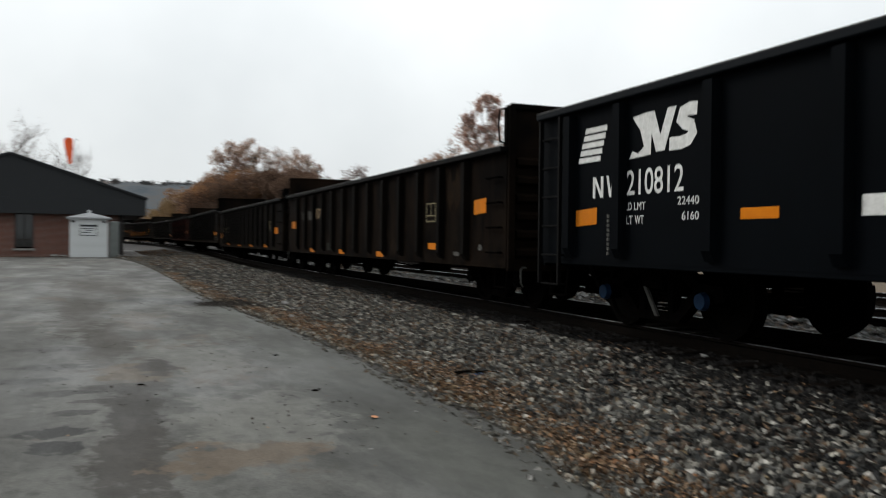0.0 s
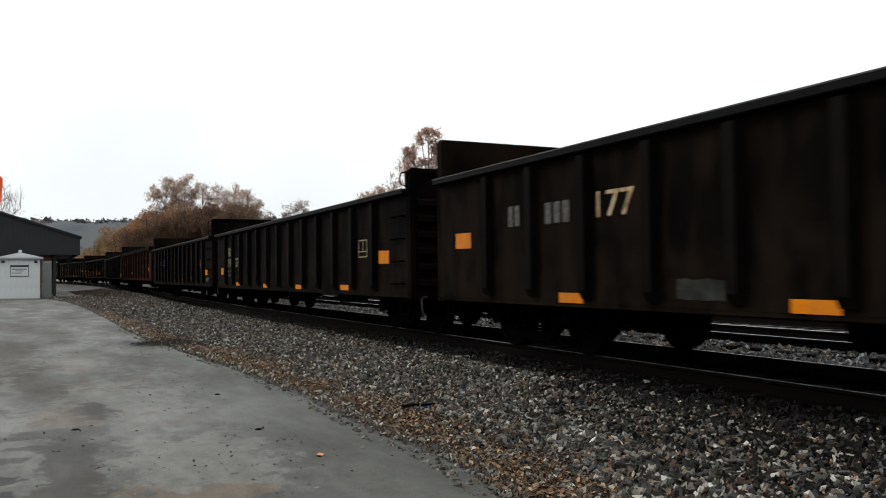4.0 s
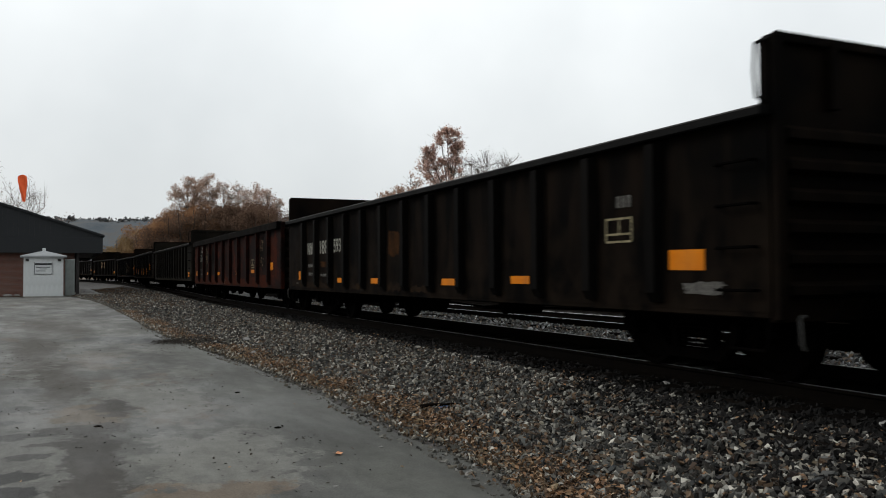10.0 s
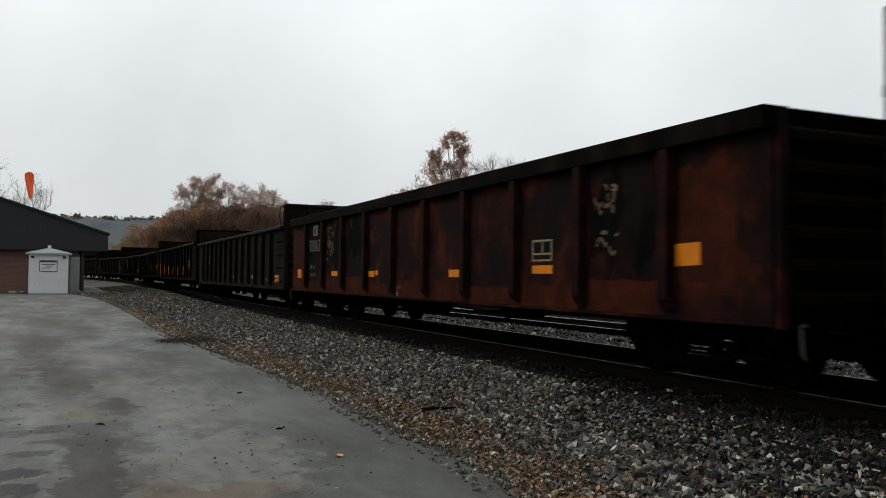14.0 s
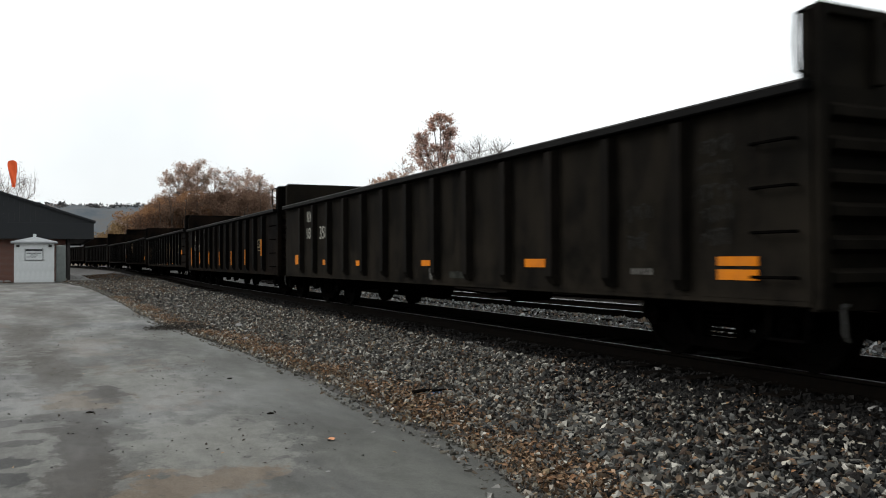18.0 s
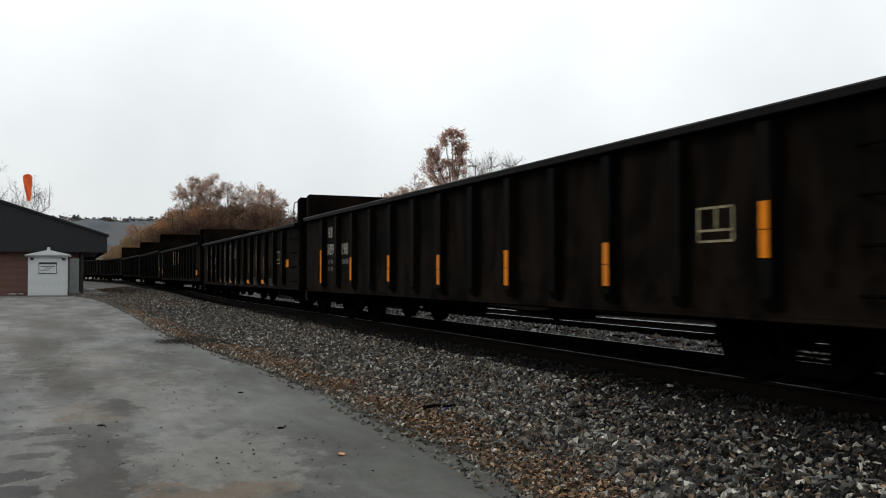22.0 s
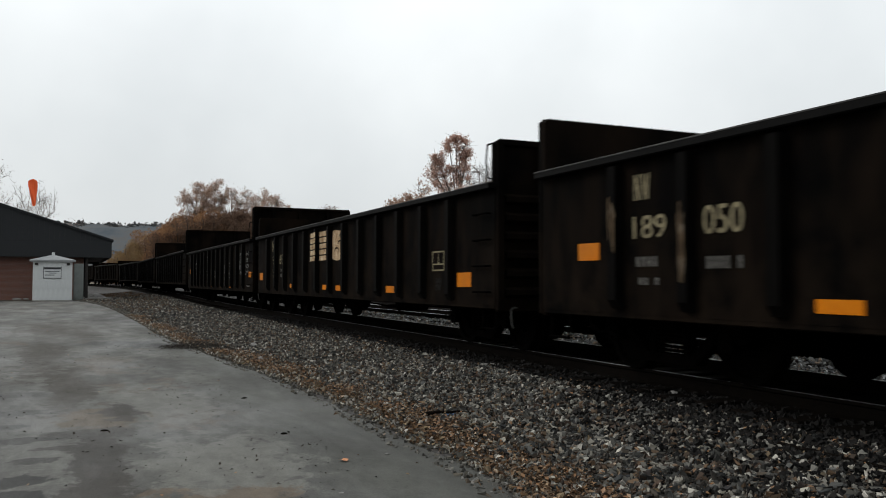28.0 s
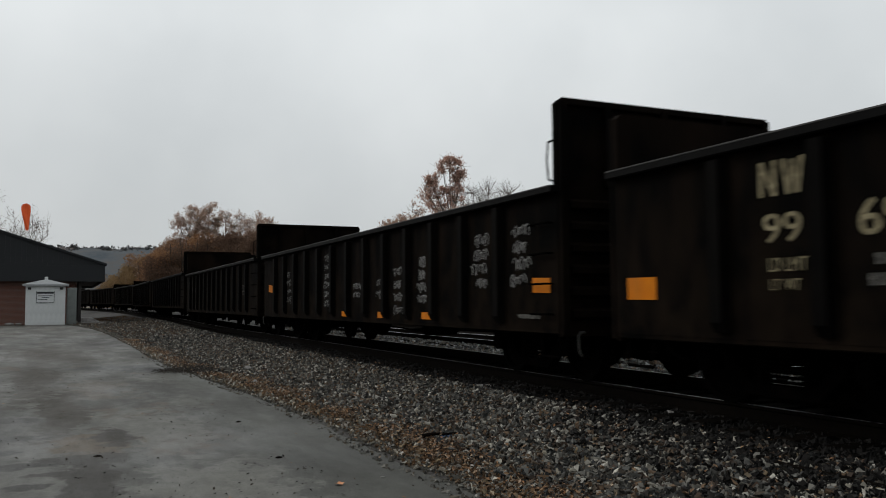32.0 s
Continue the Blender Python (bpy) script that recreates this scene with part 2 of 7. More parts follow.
M["ghost"] = material("nearly_gone_chalk_marks", [(0.006, 0.0058, 0.0053), (0.014, 0.0135, 0.0125), (0.028, 0.027, 0.025)], 22.0, (0.7, 0.9), bump=0.02, spec=0.03)
M["tan"] = material("stained_tan_paint", [(0.08085, 0.0385, 0.0172), (0.3465, 0.242, 0.14168), (0.5775, 0.484, 0.3542)], 7.0, (0.7, 0.85), bump=0.02, spec=0.06)
M["spray"] = material("white_spray_paint", [(0.048, 0.048, 0.048), (0.16, 0.16, 0.1568), (0.32, 0.32, 0.312)], 14.0, (0.6, 0.8), bump=0.0, spec=0.06)
M["spray_red"] = material("dark_red_spray_paint", [(0.006, 0.0028, 0.002), (0.014, 0.0048, 0.003)], 6.0, (0.6, 0.8), bump=0.0, spec=0.06)
M["spray_green"] = material("pale_green_spray_paint", [(0.034, 0.036, 0.033), (0.085, 0.088, 0.08), (0.17, 0.172, 0.155)], 9.0, (0.6, 0.8), bump=0.0, spec=0.06)
M["rust_patch"] = material("rust_patch", [(0.006, 0.004, 0.003), (0.022, 0.0105, 0.005), (0.042, 0.018, 0.007)], 5.0, (0.8, 0.9), spec=0.01)
M["blue"] = material("blue_bearing_cap_paint", [(0.004, 0.012, 0.03), (0.007, 0.022, 0.05)], 9.0, (0.5, 0.6), spec=0.05)
M["blue_plastic"] = material("blue_plastic", [(0.02, 0.06, 0.14), (0.03, 0.1, 0.22)], 9.0, (0.5, 0.6))
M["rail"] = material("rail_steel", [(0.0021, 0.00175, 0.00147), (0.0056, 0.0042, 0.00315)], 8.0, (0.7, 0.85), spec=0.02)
M["rail_top"] = material("polished_rail_head", [(0.35, 0.36, 0.38), (0.5, 0.5, 0.52)], 8.0, (0.35, 0.6), metal=1.0, bump=0.02)
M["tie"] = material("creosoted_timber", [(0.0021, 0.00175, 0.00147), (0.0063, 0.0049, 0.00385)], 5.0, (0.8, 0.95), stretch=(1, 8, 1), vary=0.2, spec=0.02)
M["asphalt"] = None
M["ballast_bed"] = material("ballast_fines", [(0.01512, 0.014, 0.01288), (0.03785, 0.03505, 0.03281), (0.07569, 0.07009, 0.06561)], 14.0, (0.8, 0.95), bump=0.9, fine=26.0)
# grease plus the shade beneath the train, both put into this dark colour
M["shaded_oily"] = material("shade_and_grease_dark_ballast", [(0.003, 0.0027, 0.0025), (0.0065, 0.0055, 0.0045), (0.012, 0.0095, 0.0075)], 9.0, (0.75, 0.9), bump=0.7, fine=24.0, spec=0.02)
M["soil"] = material("brown_soil_and_litter", [(0.04, 0.03, 0.02), (0.085, 0.06, 0.036), (0.13, 0.1, 0.06)], 3.0, (0.8, 0.95), bump=0.6, fine=30.0)
M["stone"] = island_material("granite_ballast", [(0.01072, 0.01049, 0.00942), (0.04385, 0.04294, 0.03861), (0.09702, 0.09358, 0.08322), (0.01996, 0.02099, 0.02022), (0.04131, 0.0318, 0.023), (0.18406, 0.17666, 0.15634), (0.01619, 0.0173, 0.01806), (0.48266, 0.45827, 0.39992), (0.04025, 0.04302, 0.04285), (0.01055, 0.00961, 0.00856), (0.15134, 0.09775, 0.05944), (0.06291, 0.06017, 0.05312), (0.32642, 0.30524, 0.2594), (0.02274, 0.02011, 0.0166), (0.12737, 0.12618, 0.11673), (0.02437, 0.02604, 0.02787), (0.07183, 0.04727, 0.03304), (0.01537, 0.01434, 0.01243), (0.02929, 0.02868, 0.02625)], 0.8, 0.25)
# lighter copy of the ballast: less grease, and light from beyond painted in
M["clean_lit_stone"] = island_material("cleaner_and_lit_grey_ballast", [(0.0362, 0.0362, 0.0351), (0.0864, 0.0864, 0.0819), (0.1668, 0.1646, 0.1535), (0.0502, 0.0524, 0.0524), (0.0825, 0.0691, 0.0569), (0.2986, 0.293, 0.2707), (0.0445, 0.0467, 0.049), (0.6, 0.6, 0.6), (0.0809, 0.0865, 0.0887), (0.036, 0.0349, 0.0337), (0.2491, 0.1711, 0.1153), (0.1152, 0.113, 0.1052)], 0.8, 0.25)
# stones to match: the train's shade is painted in along with the grease
M["oily_stone"] = island_material("shade_and_grease_dark_stones", [(0.0021, 0.0021, 0.0021), (0.0042, 0.00385, 0.0035), (0.0077, 0.007, 0.0063), (0.0126, 0.0112, 0.0098)], 0.8, 0.35)
M["edge_stone"] = island_material("yellowish_edge_gravel", [(0.04527, 0.0414, 0.03443), (0.10578, 0.09997, 0.08642), (0.0686, 0.06783, 0.0628), (0.20064, 0.1929, 0.16966), (0.03404, 0.03288, 0.03094), (0.12813, 0.11651, 0.09328), (0.07075, 0.05333, 0.03784), (0.28618, 0.27843, 0.25907)], 0.8, 0.35)
M["dirt_stone"] = island_material("brown_dirt_and_chips", [(0.0453, 0.0257, 0.0144), (0.0906, 0.0513, 0.0261), (0.136, 0.0785, 0.0392), (0.0548, 0.0363, 0.0241), (0.1722, 0.0992, 0.0484), (0.101, 0.0737, 0.0494), (0.0327, 0.0206, 0.0138), (0.2758, 0.2047, 0.1357)], 0.85, 0.3)
M["litter"] = island_material("fallen_leaves", [(0.0507, 0.0306, 0.0196), (0.1308, 0.0764, 0.0434), (0.2398, 0.1332, 0.0699), (0.3087, 0.2098, 0.1272), (0.0771, 0.0505, 0.0347), (0.1923, 0.1166, 0.0679), (0.2758, 0.1358, 0.0658), (0.4247, 0.3363, 0.244)], 0.8, 0.3)
M["pale_chip"] = island_material("pale_stone_chips", [(0.2, 0.18, 0.14), (0.42, 0.4, 0.34), (0.12, 0.09, 0.055), (0.5, 0.47, 0.42), (0.05, 0.04, 0.03), (0.3, 0.22, 0.13)], 0.8, 0.25)
M["wet_leaf"] = island_material("dark_wet_leaves", [(0.02, 0.018, 0.016), (0.04, 0.034, 0.028), (0.06, 0.048, 0.036), (0.028, 0.026, 0.024)], 0.7, 0.4)
M["brick"] = None
M["roof"] = material("charcoal_metal_cladding", [(0.00861, 0.01004, 0.01195), (0.01243, 0.01435, 0.01625)], 1.2, (0.6, 0.75), bump=0.1)
M["white_panel"] = material("weathered_white_siding", [(0.4185, 0.43524, 0.43524), (0.56916, 0.5859, 0.5859)], 2.0, (0.55, 0.7), bump=0.05)
M["shed_roof"] = material("weathered_grey_roofing", [(0.2, 0.21, 0.215), (0.3, 0.31, 0.315)], 3.0, (0.7, 0.85), bump=0.1)
M["grey_panel"] = material("grey_green_sheet_metal", [(0.136, 0.153, 0.1445), (0.2125, 0.2295, 0.221)], 2.5, (0.5, 0.7), bump=0.05)
M["dark_wood"] = material("dark_stained_timber", [(0.012, 0.011, 0.011), (0.03, 0.026, 0.024)], 5.0, (0.6, 0.8))
M["ink"] = material("dark_sign_lettering", [(0.012, 0.014, 0.016), (0.03, 0.032, 0.034)], 9.0, (0.6, 0.7), bump=0.0)
M["concrete"] = material("grey_concrete", [(0.1632, 0.1564, 0.1496), (0.2584, 0.2516, 0.238)], 4.0, (0.8, 0.9))
M["orange_leaf"] = material("orange_dead_leaf", [(0.4, 0.16, 0.07), (0.5, 0.24, 0.12)], 30.0, (0.7, 0.8), bump=0.1)
M["orange"] = material("orange_nylon_fabric", [(0.72, 0.085, 0.018), (0.85, 0.14, 0.035)], 3.0, (0.6, 0.7), bump=0.05)
M["pole"] = material("galvanised_pole", [(0.25, 0.25, 0.25), (0.4, 0.4, 0.4)], 9.0, (0.4, 0.55), metal=0.6)
M["bark"] = material("grey_brown_bark", [(0.08, 0.066, 0.056), (0.17, 0.145, 0.125)], 6.0, (0.85, 0.95), bump=0.5, stretch=(1, 1, 0.2))
M["leaf_rust"] = island_material("russet_autumn_leaves", [(0.42, 0.27, 0.215), (0.58, 0.38, 0.3), (0.76, 0.58, 0.5), (0.5, 0.33, 0.27), (0.3, 0.19, 0.15)], 0.8, 0.2, 0.65)
M["leaf_bank"] = island_material("brown_bank_tree_leaves", [(0.34, 0.23, 0.175), (0.46, 0.31, 0.235), (0.56, 0.42, 0.34), (0.26, 0.185, 0.15)], 0.8, 0.2, 0.6)
# pinkish-grey leaves, paled by haze painted into the colour
M["leaf_haze_pale"] = island_material("haze_paled_pinkish_grey_leaves", [(0.34, 0.28, 0.26), (0.44, 0.36, 0.335), (0.3, 0.255, 0.245)], 0.8, 0.25, 0.5)
M["dark_bark"] = material("dark_thicket_stems", [(0.035, 0.026, 0.02), (0.06, 0.045, 0.035)], 6.0, (0.85, 0.95), bump=0.5, stretch=(1, 1, 0.2))
M["thicket_brown"] = island_material("thicket_brown_leaves", [(0.11578, 0.07157, 0.04947), (0.15261, 0.09261, 0.06315), (0.18945, 0.12103, 0.0842), (0.13156, 0.08631, 0.06315)], 0.85, 0.2, 0.3)
M["thicket_orange"] = island_material("thicket_orange_leaves", [(0.21525, 0.1148, 0.06028), (0.287, 0.15068, 0.07462), (0.3444, 0.19374, 0.10045), (0.24396, 0.14063, 0.08035)], 0.85, 0.2, 0.3)
M["thicket_gold"] = island_material("thicket_gold_leaves", [(0.20288, 0.13127, 0.06565), (0.26255, 0.17303, 0.08354), (0.31028, 0.20883, 0.10741), (0.22675, 0.14919, 0.08354)], 0.85, 0.2, 0.3)
M["leaf_grey"] = island_material("bare_grey_twigs", [(0.136, 0.11475, 0.102), (0.2125, 0.18275, 0.17), (0.17, 0.1445, 0.136)], 0.85, 0.3)
# distance haze is mixed into the base colours of the ridge and its trees
M["hill"] = material("wooded_hillside_haze_in_colour", [(0.075, 0.088, 0.1), (0.1, 0.108, 0.115), (0.115, 0.104, 0.095)], 0.03, (0.9, 1.0), bump=0.0, fine=0.25, spec=0.0)
M["hill_tree"] = island_material("far_trees_haze_in_colour", [(0.07, 0.078, 0.085), (0.095, 0.096, 0.096), (0.105, 0.094, 0.085)], 0.9, 0.2)
M["glass"] = bpy.data.materials.new("dark_window_glass")
M["glass"].use_nodes = True
_g = M["glass"].node_tree.nodes["Principled BSDF"]
_g.inputs["Base Color"].default_value, _g.inputs["Roughness"].default_value = (0.012, 0.015, 0.016, 1), 0.06


def asphalt_material():
    """Old damp asphalt: pale worn lanes, dark damp streaks along them, brown mud patches and fine grit."""
    m = bpy.data.materials.new("old_damp_asphalt")
    m.use_nodes = True
    n, l = m.node_tree.nodes, m.node_tree.links
    b, co = n["Principled BSDF"], n.new("ShaderNodeTexCoord")

    def noise_at(scale, stretch, detail=6.0, rough=0.6, off=(0, 0, 0)):
        mp, t = n.new("ShaderNodeMapping"), n.new("ShaderNodeTexNoise")
        mp.inputs["Scale"].default_value, mp.inputs["Location"].default_value = stretch, off
        t.inputs["Scale"].default_value, t.inputs["Detail"].default_value, t.inputs["Roughness"].default_value = scale, detail, rough
        l.new(co.outputs["Object"], mp.inputs[0]), l.new(mp.outputs[0], t.inputs[0])
        return t.outputs["Fac"]

    def ramp(fac, *stops):
        r = n.new("ShaderNodeValToRGB")
        for i, (p, c) in enumerate(stops):
            el = r.color_ramp.elements[i] if i < 2 else r.color_ramp.elements.new(p)
            el.position, el.color = p, (*c, 1)
        l.new(fac, r.inputs[0])
        return r.outputs[0]

    def mix(fac, a, c, mode="MIX"):
        x = n.new("ShaderNodeMix")
        x.data_type, x.blend_type = "RGBA", mode
        if isinstance(fac, float):
            x.inputs[0].default_value = fac
        else:
            l.new(fac, x.inputs[0])
        l.new(a, x.inputs[6])
        if isinstance(c, tuple):
            x.inputs[7].default_value = (*c, 1)
        else:
            l.new(c, x.inputs[7])
        return x.outputs[2]

    def ramp_scaled(fac):
        r = n.new("ShaderNodeMapRange")
        r.inputs[1].default_value, r.inputs[2].default_value, r.inputs[3].default_value, r.inputs[4].default_value = 2.2, 2.4, 0.92, 0.0
        l.new(fac, r.inputs[0])
        return r.outputs[0]

    base = ramp(noise_at(0.55, (1, 0.45, 1), 9.0, 0.62), (0.36, (0.060, 0.060, 0.054)), (0.5, (0.087, 0.086, 0.078)), (0.62, (0.118, 0.116, 0.104)))
    blot = ramp(noise_at(1.6, (1.0, 0.6, 1), 12.0, 0.72, (5, 3, 0)), (0.45, (0.72, 0.72, 0.72)), (0.55, (1.12, 1.12, 1.12)))
    col = mix(0.8, base, blot, "MULTIPLY")
    damp = ramp(noise_at(0.8, (1.0, 0.5, 1), 12.0, 0.72, (3, 1, 0)), (0.545, (0, 0, 0)), (0.575, (0.62, 0.62, 0.62)))
    col = mix(damp, col, (0.049, 0.047, 0.043))
    mud = ramp(noise_at(0.42, (1.0, 0.6, 1), 9.0, 0.7, (7.3, 2.1, 0)), (0.575, (0, 0, 0)), (0.605, (0.75, 0.75, 0.75)))
    col = mix(mud, col, (0.081, 0.064, 0.049))
    # a smoother, darker and newer lane along the gravel
    warp = noise_at(3.4, (1, 0.7, 1), 12.0, 0.7, (2, 9, 0))
    sep, wob, lane = n.new("ShaderNodeSeparateXYZ"), n.new("ShaderNodeMath"), n.new("ShaderNodeMapRange")
    l.new(co.outputs["Object"], sep.inputs[0])
    wob.operation = "MULTIPLY_ADD"
    wob.inputs[1].default_value = 0.9
    l.new(noise_at(0.5, (1, 0.5, 1), 8.0, 0.6, (4, 4, 0)), wob.inputs[0]), l.new(sep.outputs[0], wob.inputs[2])
    lane.inputs[1].default_value, lane.inputs[2].default_value, lane.inputs[3].default_value, lane.inputs[4].default_value = 2.1, 2.55, 0.0, 0.85
    l.new(wob.outputs[0], lane.inputs[0])
    lane_tone = ramp(noise_at(0.7, (1, 0.5, 1), 7.0, 0.6, (8, 1, 0)), (0.38, (0.052, 0.052, 0.047)), (0.62, (0.073, 0.074, 0.065)))
    col = mix(lane.outputs[0], col, lane_tone)
    # standing patches of mud and wet, each with its own place: x, y, half-width, half-length, colour
    for cx, cy, rx, ry, tone in ((-1.2, 10.0, 0.9, 7.0, (0.058, 0.057, 0.051)), (1.2, 7.0, 0.7, 1.5, (0.12, 0.118, 0.106)), (1.1, 10.5, 0.6, 2.0, (0.113, 0.111, 0.1)), (-0.25, 9.5, 0.3, 2.5, (0.1, 0.098, 0.09)),
                                 (0.02, 12.8, 0.42, 3.8, (0.04, 0.035, 0.028)), (-0.45, 18.0, 0.6, 5.0, (0.043, 0.038, 0.031)), (0.24, 7.5, 0.3, 1.9, (0.032, 0.029, 0.025)), (0.16, 5.9, 0.36, 1.2, (0.04, 0.036, 0.031)),
                                 (0.33, 9.7, 0.5, 1.1, (0.078, 0.059, 0.039)), (0.54, 10.0, 0.26, 0.8, (0.026, 0.023, 0.019)), (0.2, 8.75, 0.5, 0.36, (0.027, 0.024, 0.02)), (0.85, 5.7, 0.65, 0.5, (0.1, 0.077, 0.055)),
                                 (-0.2, 7.6, 0.3, 0.16, (0.03, 0.029, 0.026)), (-0.4, 8.6, 0.45, 0.2, (0.032, 0.031, 0.028)), (-0.55, 10.4, 0.5, 0.3, (0.032, 0.031, 0.028)), (-0.08, 8.1, 0.24, 0.14, (0.034, 0.031, 0.027)),
                                 (-0.6, 12.0, 0.6, 0.36, (0.034, 0.032, 0.029)), (-0.28, 6.4, 0.26, 0.22, (0.021, 0.021, 0.02)), (-0.35, 6.85, 0.34, 0.22, (0.024, 0.024, 0.023)), (-0.75, 9.4, 0.5, 0.3, (0.034, 0.033, 0.031)),
                                 (0.6, 16.5, 0.6, 1.1, (0.076, 0.066, 0.052)), (-0.2, 26.0, 1.5, 5.0, (0.055, 0.05, 0.042)), (2.1, 19.6, 1.2, 0.9, (0.03, 0.03, 0.03)), (1.0, 20.6, 1.3, 0.7, (0.048, 0.048, 0.046)),
                                 (1.7, 32.0, 1.7, 4.0, (0.052, 0.05, 0.046)), (0.6, 13.5, 0.5, 0.8, (0.056, 0.055, 0.05)), (1.5, 15.5, 0.5, 1.2, (0.058, 0.057, 0.052)), (0.9, 6.0, 0.16, 0.14, (0.13, 0.122, 0.106))):
        mp, ln, ad, cr = n.new("ShaderNodeMapping"), n.new("ShaderNodeVectorMath"), n.new("ShaderNodeMath"), None
        mp.vector_type = "POINT"
        mp.inputs["Location"].default_value, mp.inputs["Scale"].default_value = (-cx / rx, -cy / ry, 0), (1 / rx, 1 / ry, 0)
        ln.operation, ad.operation = "LENGTH", "MULTIPLY_ADD"
        l.new(co.outputs["Object"], mp.inputs[0]), l.new(mp.outputs[0], ln.inputs[0])
        ad.inputs[1].default_value = 3.0
        l.new(warp, ad.inputs[0]), l.new(ln.outputs["Value"], ad.inputs[2])
        col = mix(ramp_scaled(ad.outputs[0]), col, tone)
    scuff = ramp(noise_at(6.0, (1, 0.55, 1), 8.0, 0.7, (6, 6, 0)), (0.4, (0.82, 0.82, 0.82)), (0.6, (1.12, 1.12, 1.12)))
    col = mix(0.8, col, scuff, "MULTIPLY")
    grit = ramp(noise_at(90.0, (1, 1, 1), 2.0), (0.35, (0.75, 0.75, 0.75)), (0.65, (1.2, 1.2, 1.2)))
    col = mix(0.85, col, grit, "MULTIPLY")
    few = ramp(noise_at(0.9, (1, 0.6, 1), 5.0, 0.6, (2, 2, 0)), (0.45, (0, 0, 0)), (0.6, (1, 1, 1)))
    specks = ramp(noise_at(20.0, (1, 0.8, 1), 3.0, 0.6, (1, 5, 0)), (0.66, (0, 0, 0)), (0.69, (0.8, 0.8, 0.8)))
    col = mix(mix(1.0, specks, few, "MULTIPLY"), col, (0.03, 0.028, 0.025))
    l.new(col, b.inputs["Base Color"])
    b.inputs["Specular IOR Level"].default_value = 0.22
    rr = n.new("ShaderNodeMapRange")
    rr.inputs[1].default_value, rr.inputs[2].default_value, rr.inputs[3].default_value, rr.inputs[4].default_value = 0.35, 0.65, 0.45, 0.85
    l.new(noise_at(0.9, (1, 0.3, 1), 5.0, 0.6, (11, 0, 0)), rr.inputs[0]), l.new(rr.outputs[0], b.inputs["Roughness"])
    bp = n.new("ShaderNodeBump")
    bp.inputs["Strength"].default_value, bp.inputs["Distance"].default_value = 0.35, 0.01
    l.new(noise_at(70.0, (1, 1, 1), 4.0), bp.inputs["Height"]), l.new(bp.outputs[0], b.inputs["Normal"])
    return m


def brick_material():
    m = bpy.data.materials.new("red_brown_brickwork")
    m.use_nodes = True
    n, l = m.node_tree.nodes, m.node_tree.links
    b, co, mp, t = n["Principled BSDF"], n.new("ShaderNodeTexCoord"), n.new("ShaderNodeMapping"), n.new("ShaderNodeTexBrick")
    mp.inputs["Rotation"].default_value = (radians(90), 0, 0)
    l.new(co.outputs["Object"], mp.inputs[0]), l.new(mp.outputs[0], t.inputs[0])
    t.inputs["Color1"].default_value, t.inputs["Color2"].default_value = (0.12, 0.042, 0.028, 1), (0.17, 0.06, 0.038, 1)
    t.inputs["Mortar"].default_value = (0.2, 0.17, 0.15, 1)
    t.inputs["Scale"].default_value, t.inputs["Mortar Size"].default_value = 1.0, 0.008
    t.inputs["Brick Width"].default_value, t.inputs["Row Height"].default_value = 0.21, 0.075
    nz, mx = n.new("ShaderNodeTexNoise"), n.new("ShaderNodeMix")
    nz.inputs["Scale"].default_value = 1.2
    mx.data_type, mx.blend_type = "RGBA", "MULTIPLY"
    mx.inputs[0].default_value = 0.45
    l.new(t.outputs[0], mx.inputs[6]), l.new(nz.outputs["Fac"], mx.inputs[7]), l.new(mx.outputs[2], b.inputs["Base Color"])
    b.inputs["Roughness"].default_value = 0.85
    bp = n.new("ShaderNodeBump")
    bp.inputs["Strength"].default_value, bp.inputs["Distance"].default_value, bp.invert = 0.6, 0.01, True
    l.new(t.outputs["Fac"], bp.inputs["Height"]), l.new(bp.outputs[0], b.inputs["Normal"])
    return m


M["asphalt"], M["brick"] = asphalt_material(), brick_material()


# ---- mesh helpers ----
def finish(name, bm, mat, parent=None, label="", smooth=False):
    me = bpy.data.meshes.new(name)
    bm.to_mesh(me)
    bm.free()
    if smooth:
        me.shade_smooth()
    me.materials.append(mat)
    ob = new(name, me)
    ob.parent = parent
    if label:
        tagged(ob, label)
    return ob


def part(name, bm, mat, parent, label="", smooth=False):
    return finish(name, bm, mat, parent, label, smooth)


def share(name, me, parent, loc=(0, 0, 0), rot=(0, 0, 0), scale=(1, 1, 1), label=""):
    """One more object on the mesh data me."""
    ob = new(name, me)
    ob.parent, ob.location, ob.rotation_euler, ob.scale = parent, loc, [radians(a) for a in rot], scale
    if label:
        tagged(ob, label)
    return ob


def box(bm, x0, x1, y0, y1, z0, z1, bevel=0.0):
    r = bmesh.ops.create_cube(bm, size=1)
    vs = r["verts"]
    bmesh.ops.scale(bm, vec=(x1 - x0, y1 - y0, z1 - z0), verts=vs)
    bmesh.ops.translate(bm, vec=((x0 + x1) / 2, (y0 + y1) / 2, (z0 + z1) / 2), verts=vs)
    if bevel:
        es = list({e for v in vs for e in v.link_edges})
        bmesh.ops.bevel(bm, geom=es, offset=bevel, segments=1, affect="EDGES", clamp_overlap=True)
    return bm


def rod(bm, a, b, r=0.012, seg=6, r2=None):
    a, b = Vector(a), Vector(b)
    d = b - a
    q = d.to_track_quat("Z", "Y").to_matrix().to_4x4()
    bmesh.ops.create_cone(bm, cap_ends=True, segments=seg, radius1=r, radius2=r if r2 is None else r2, depth=d.length,
                          matrix=Matrix.Translation((a + b) / 2) @ q)
    return bm


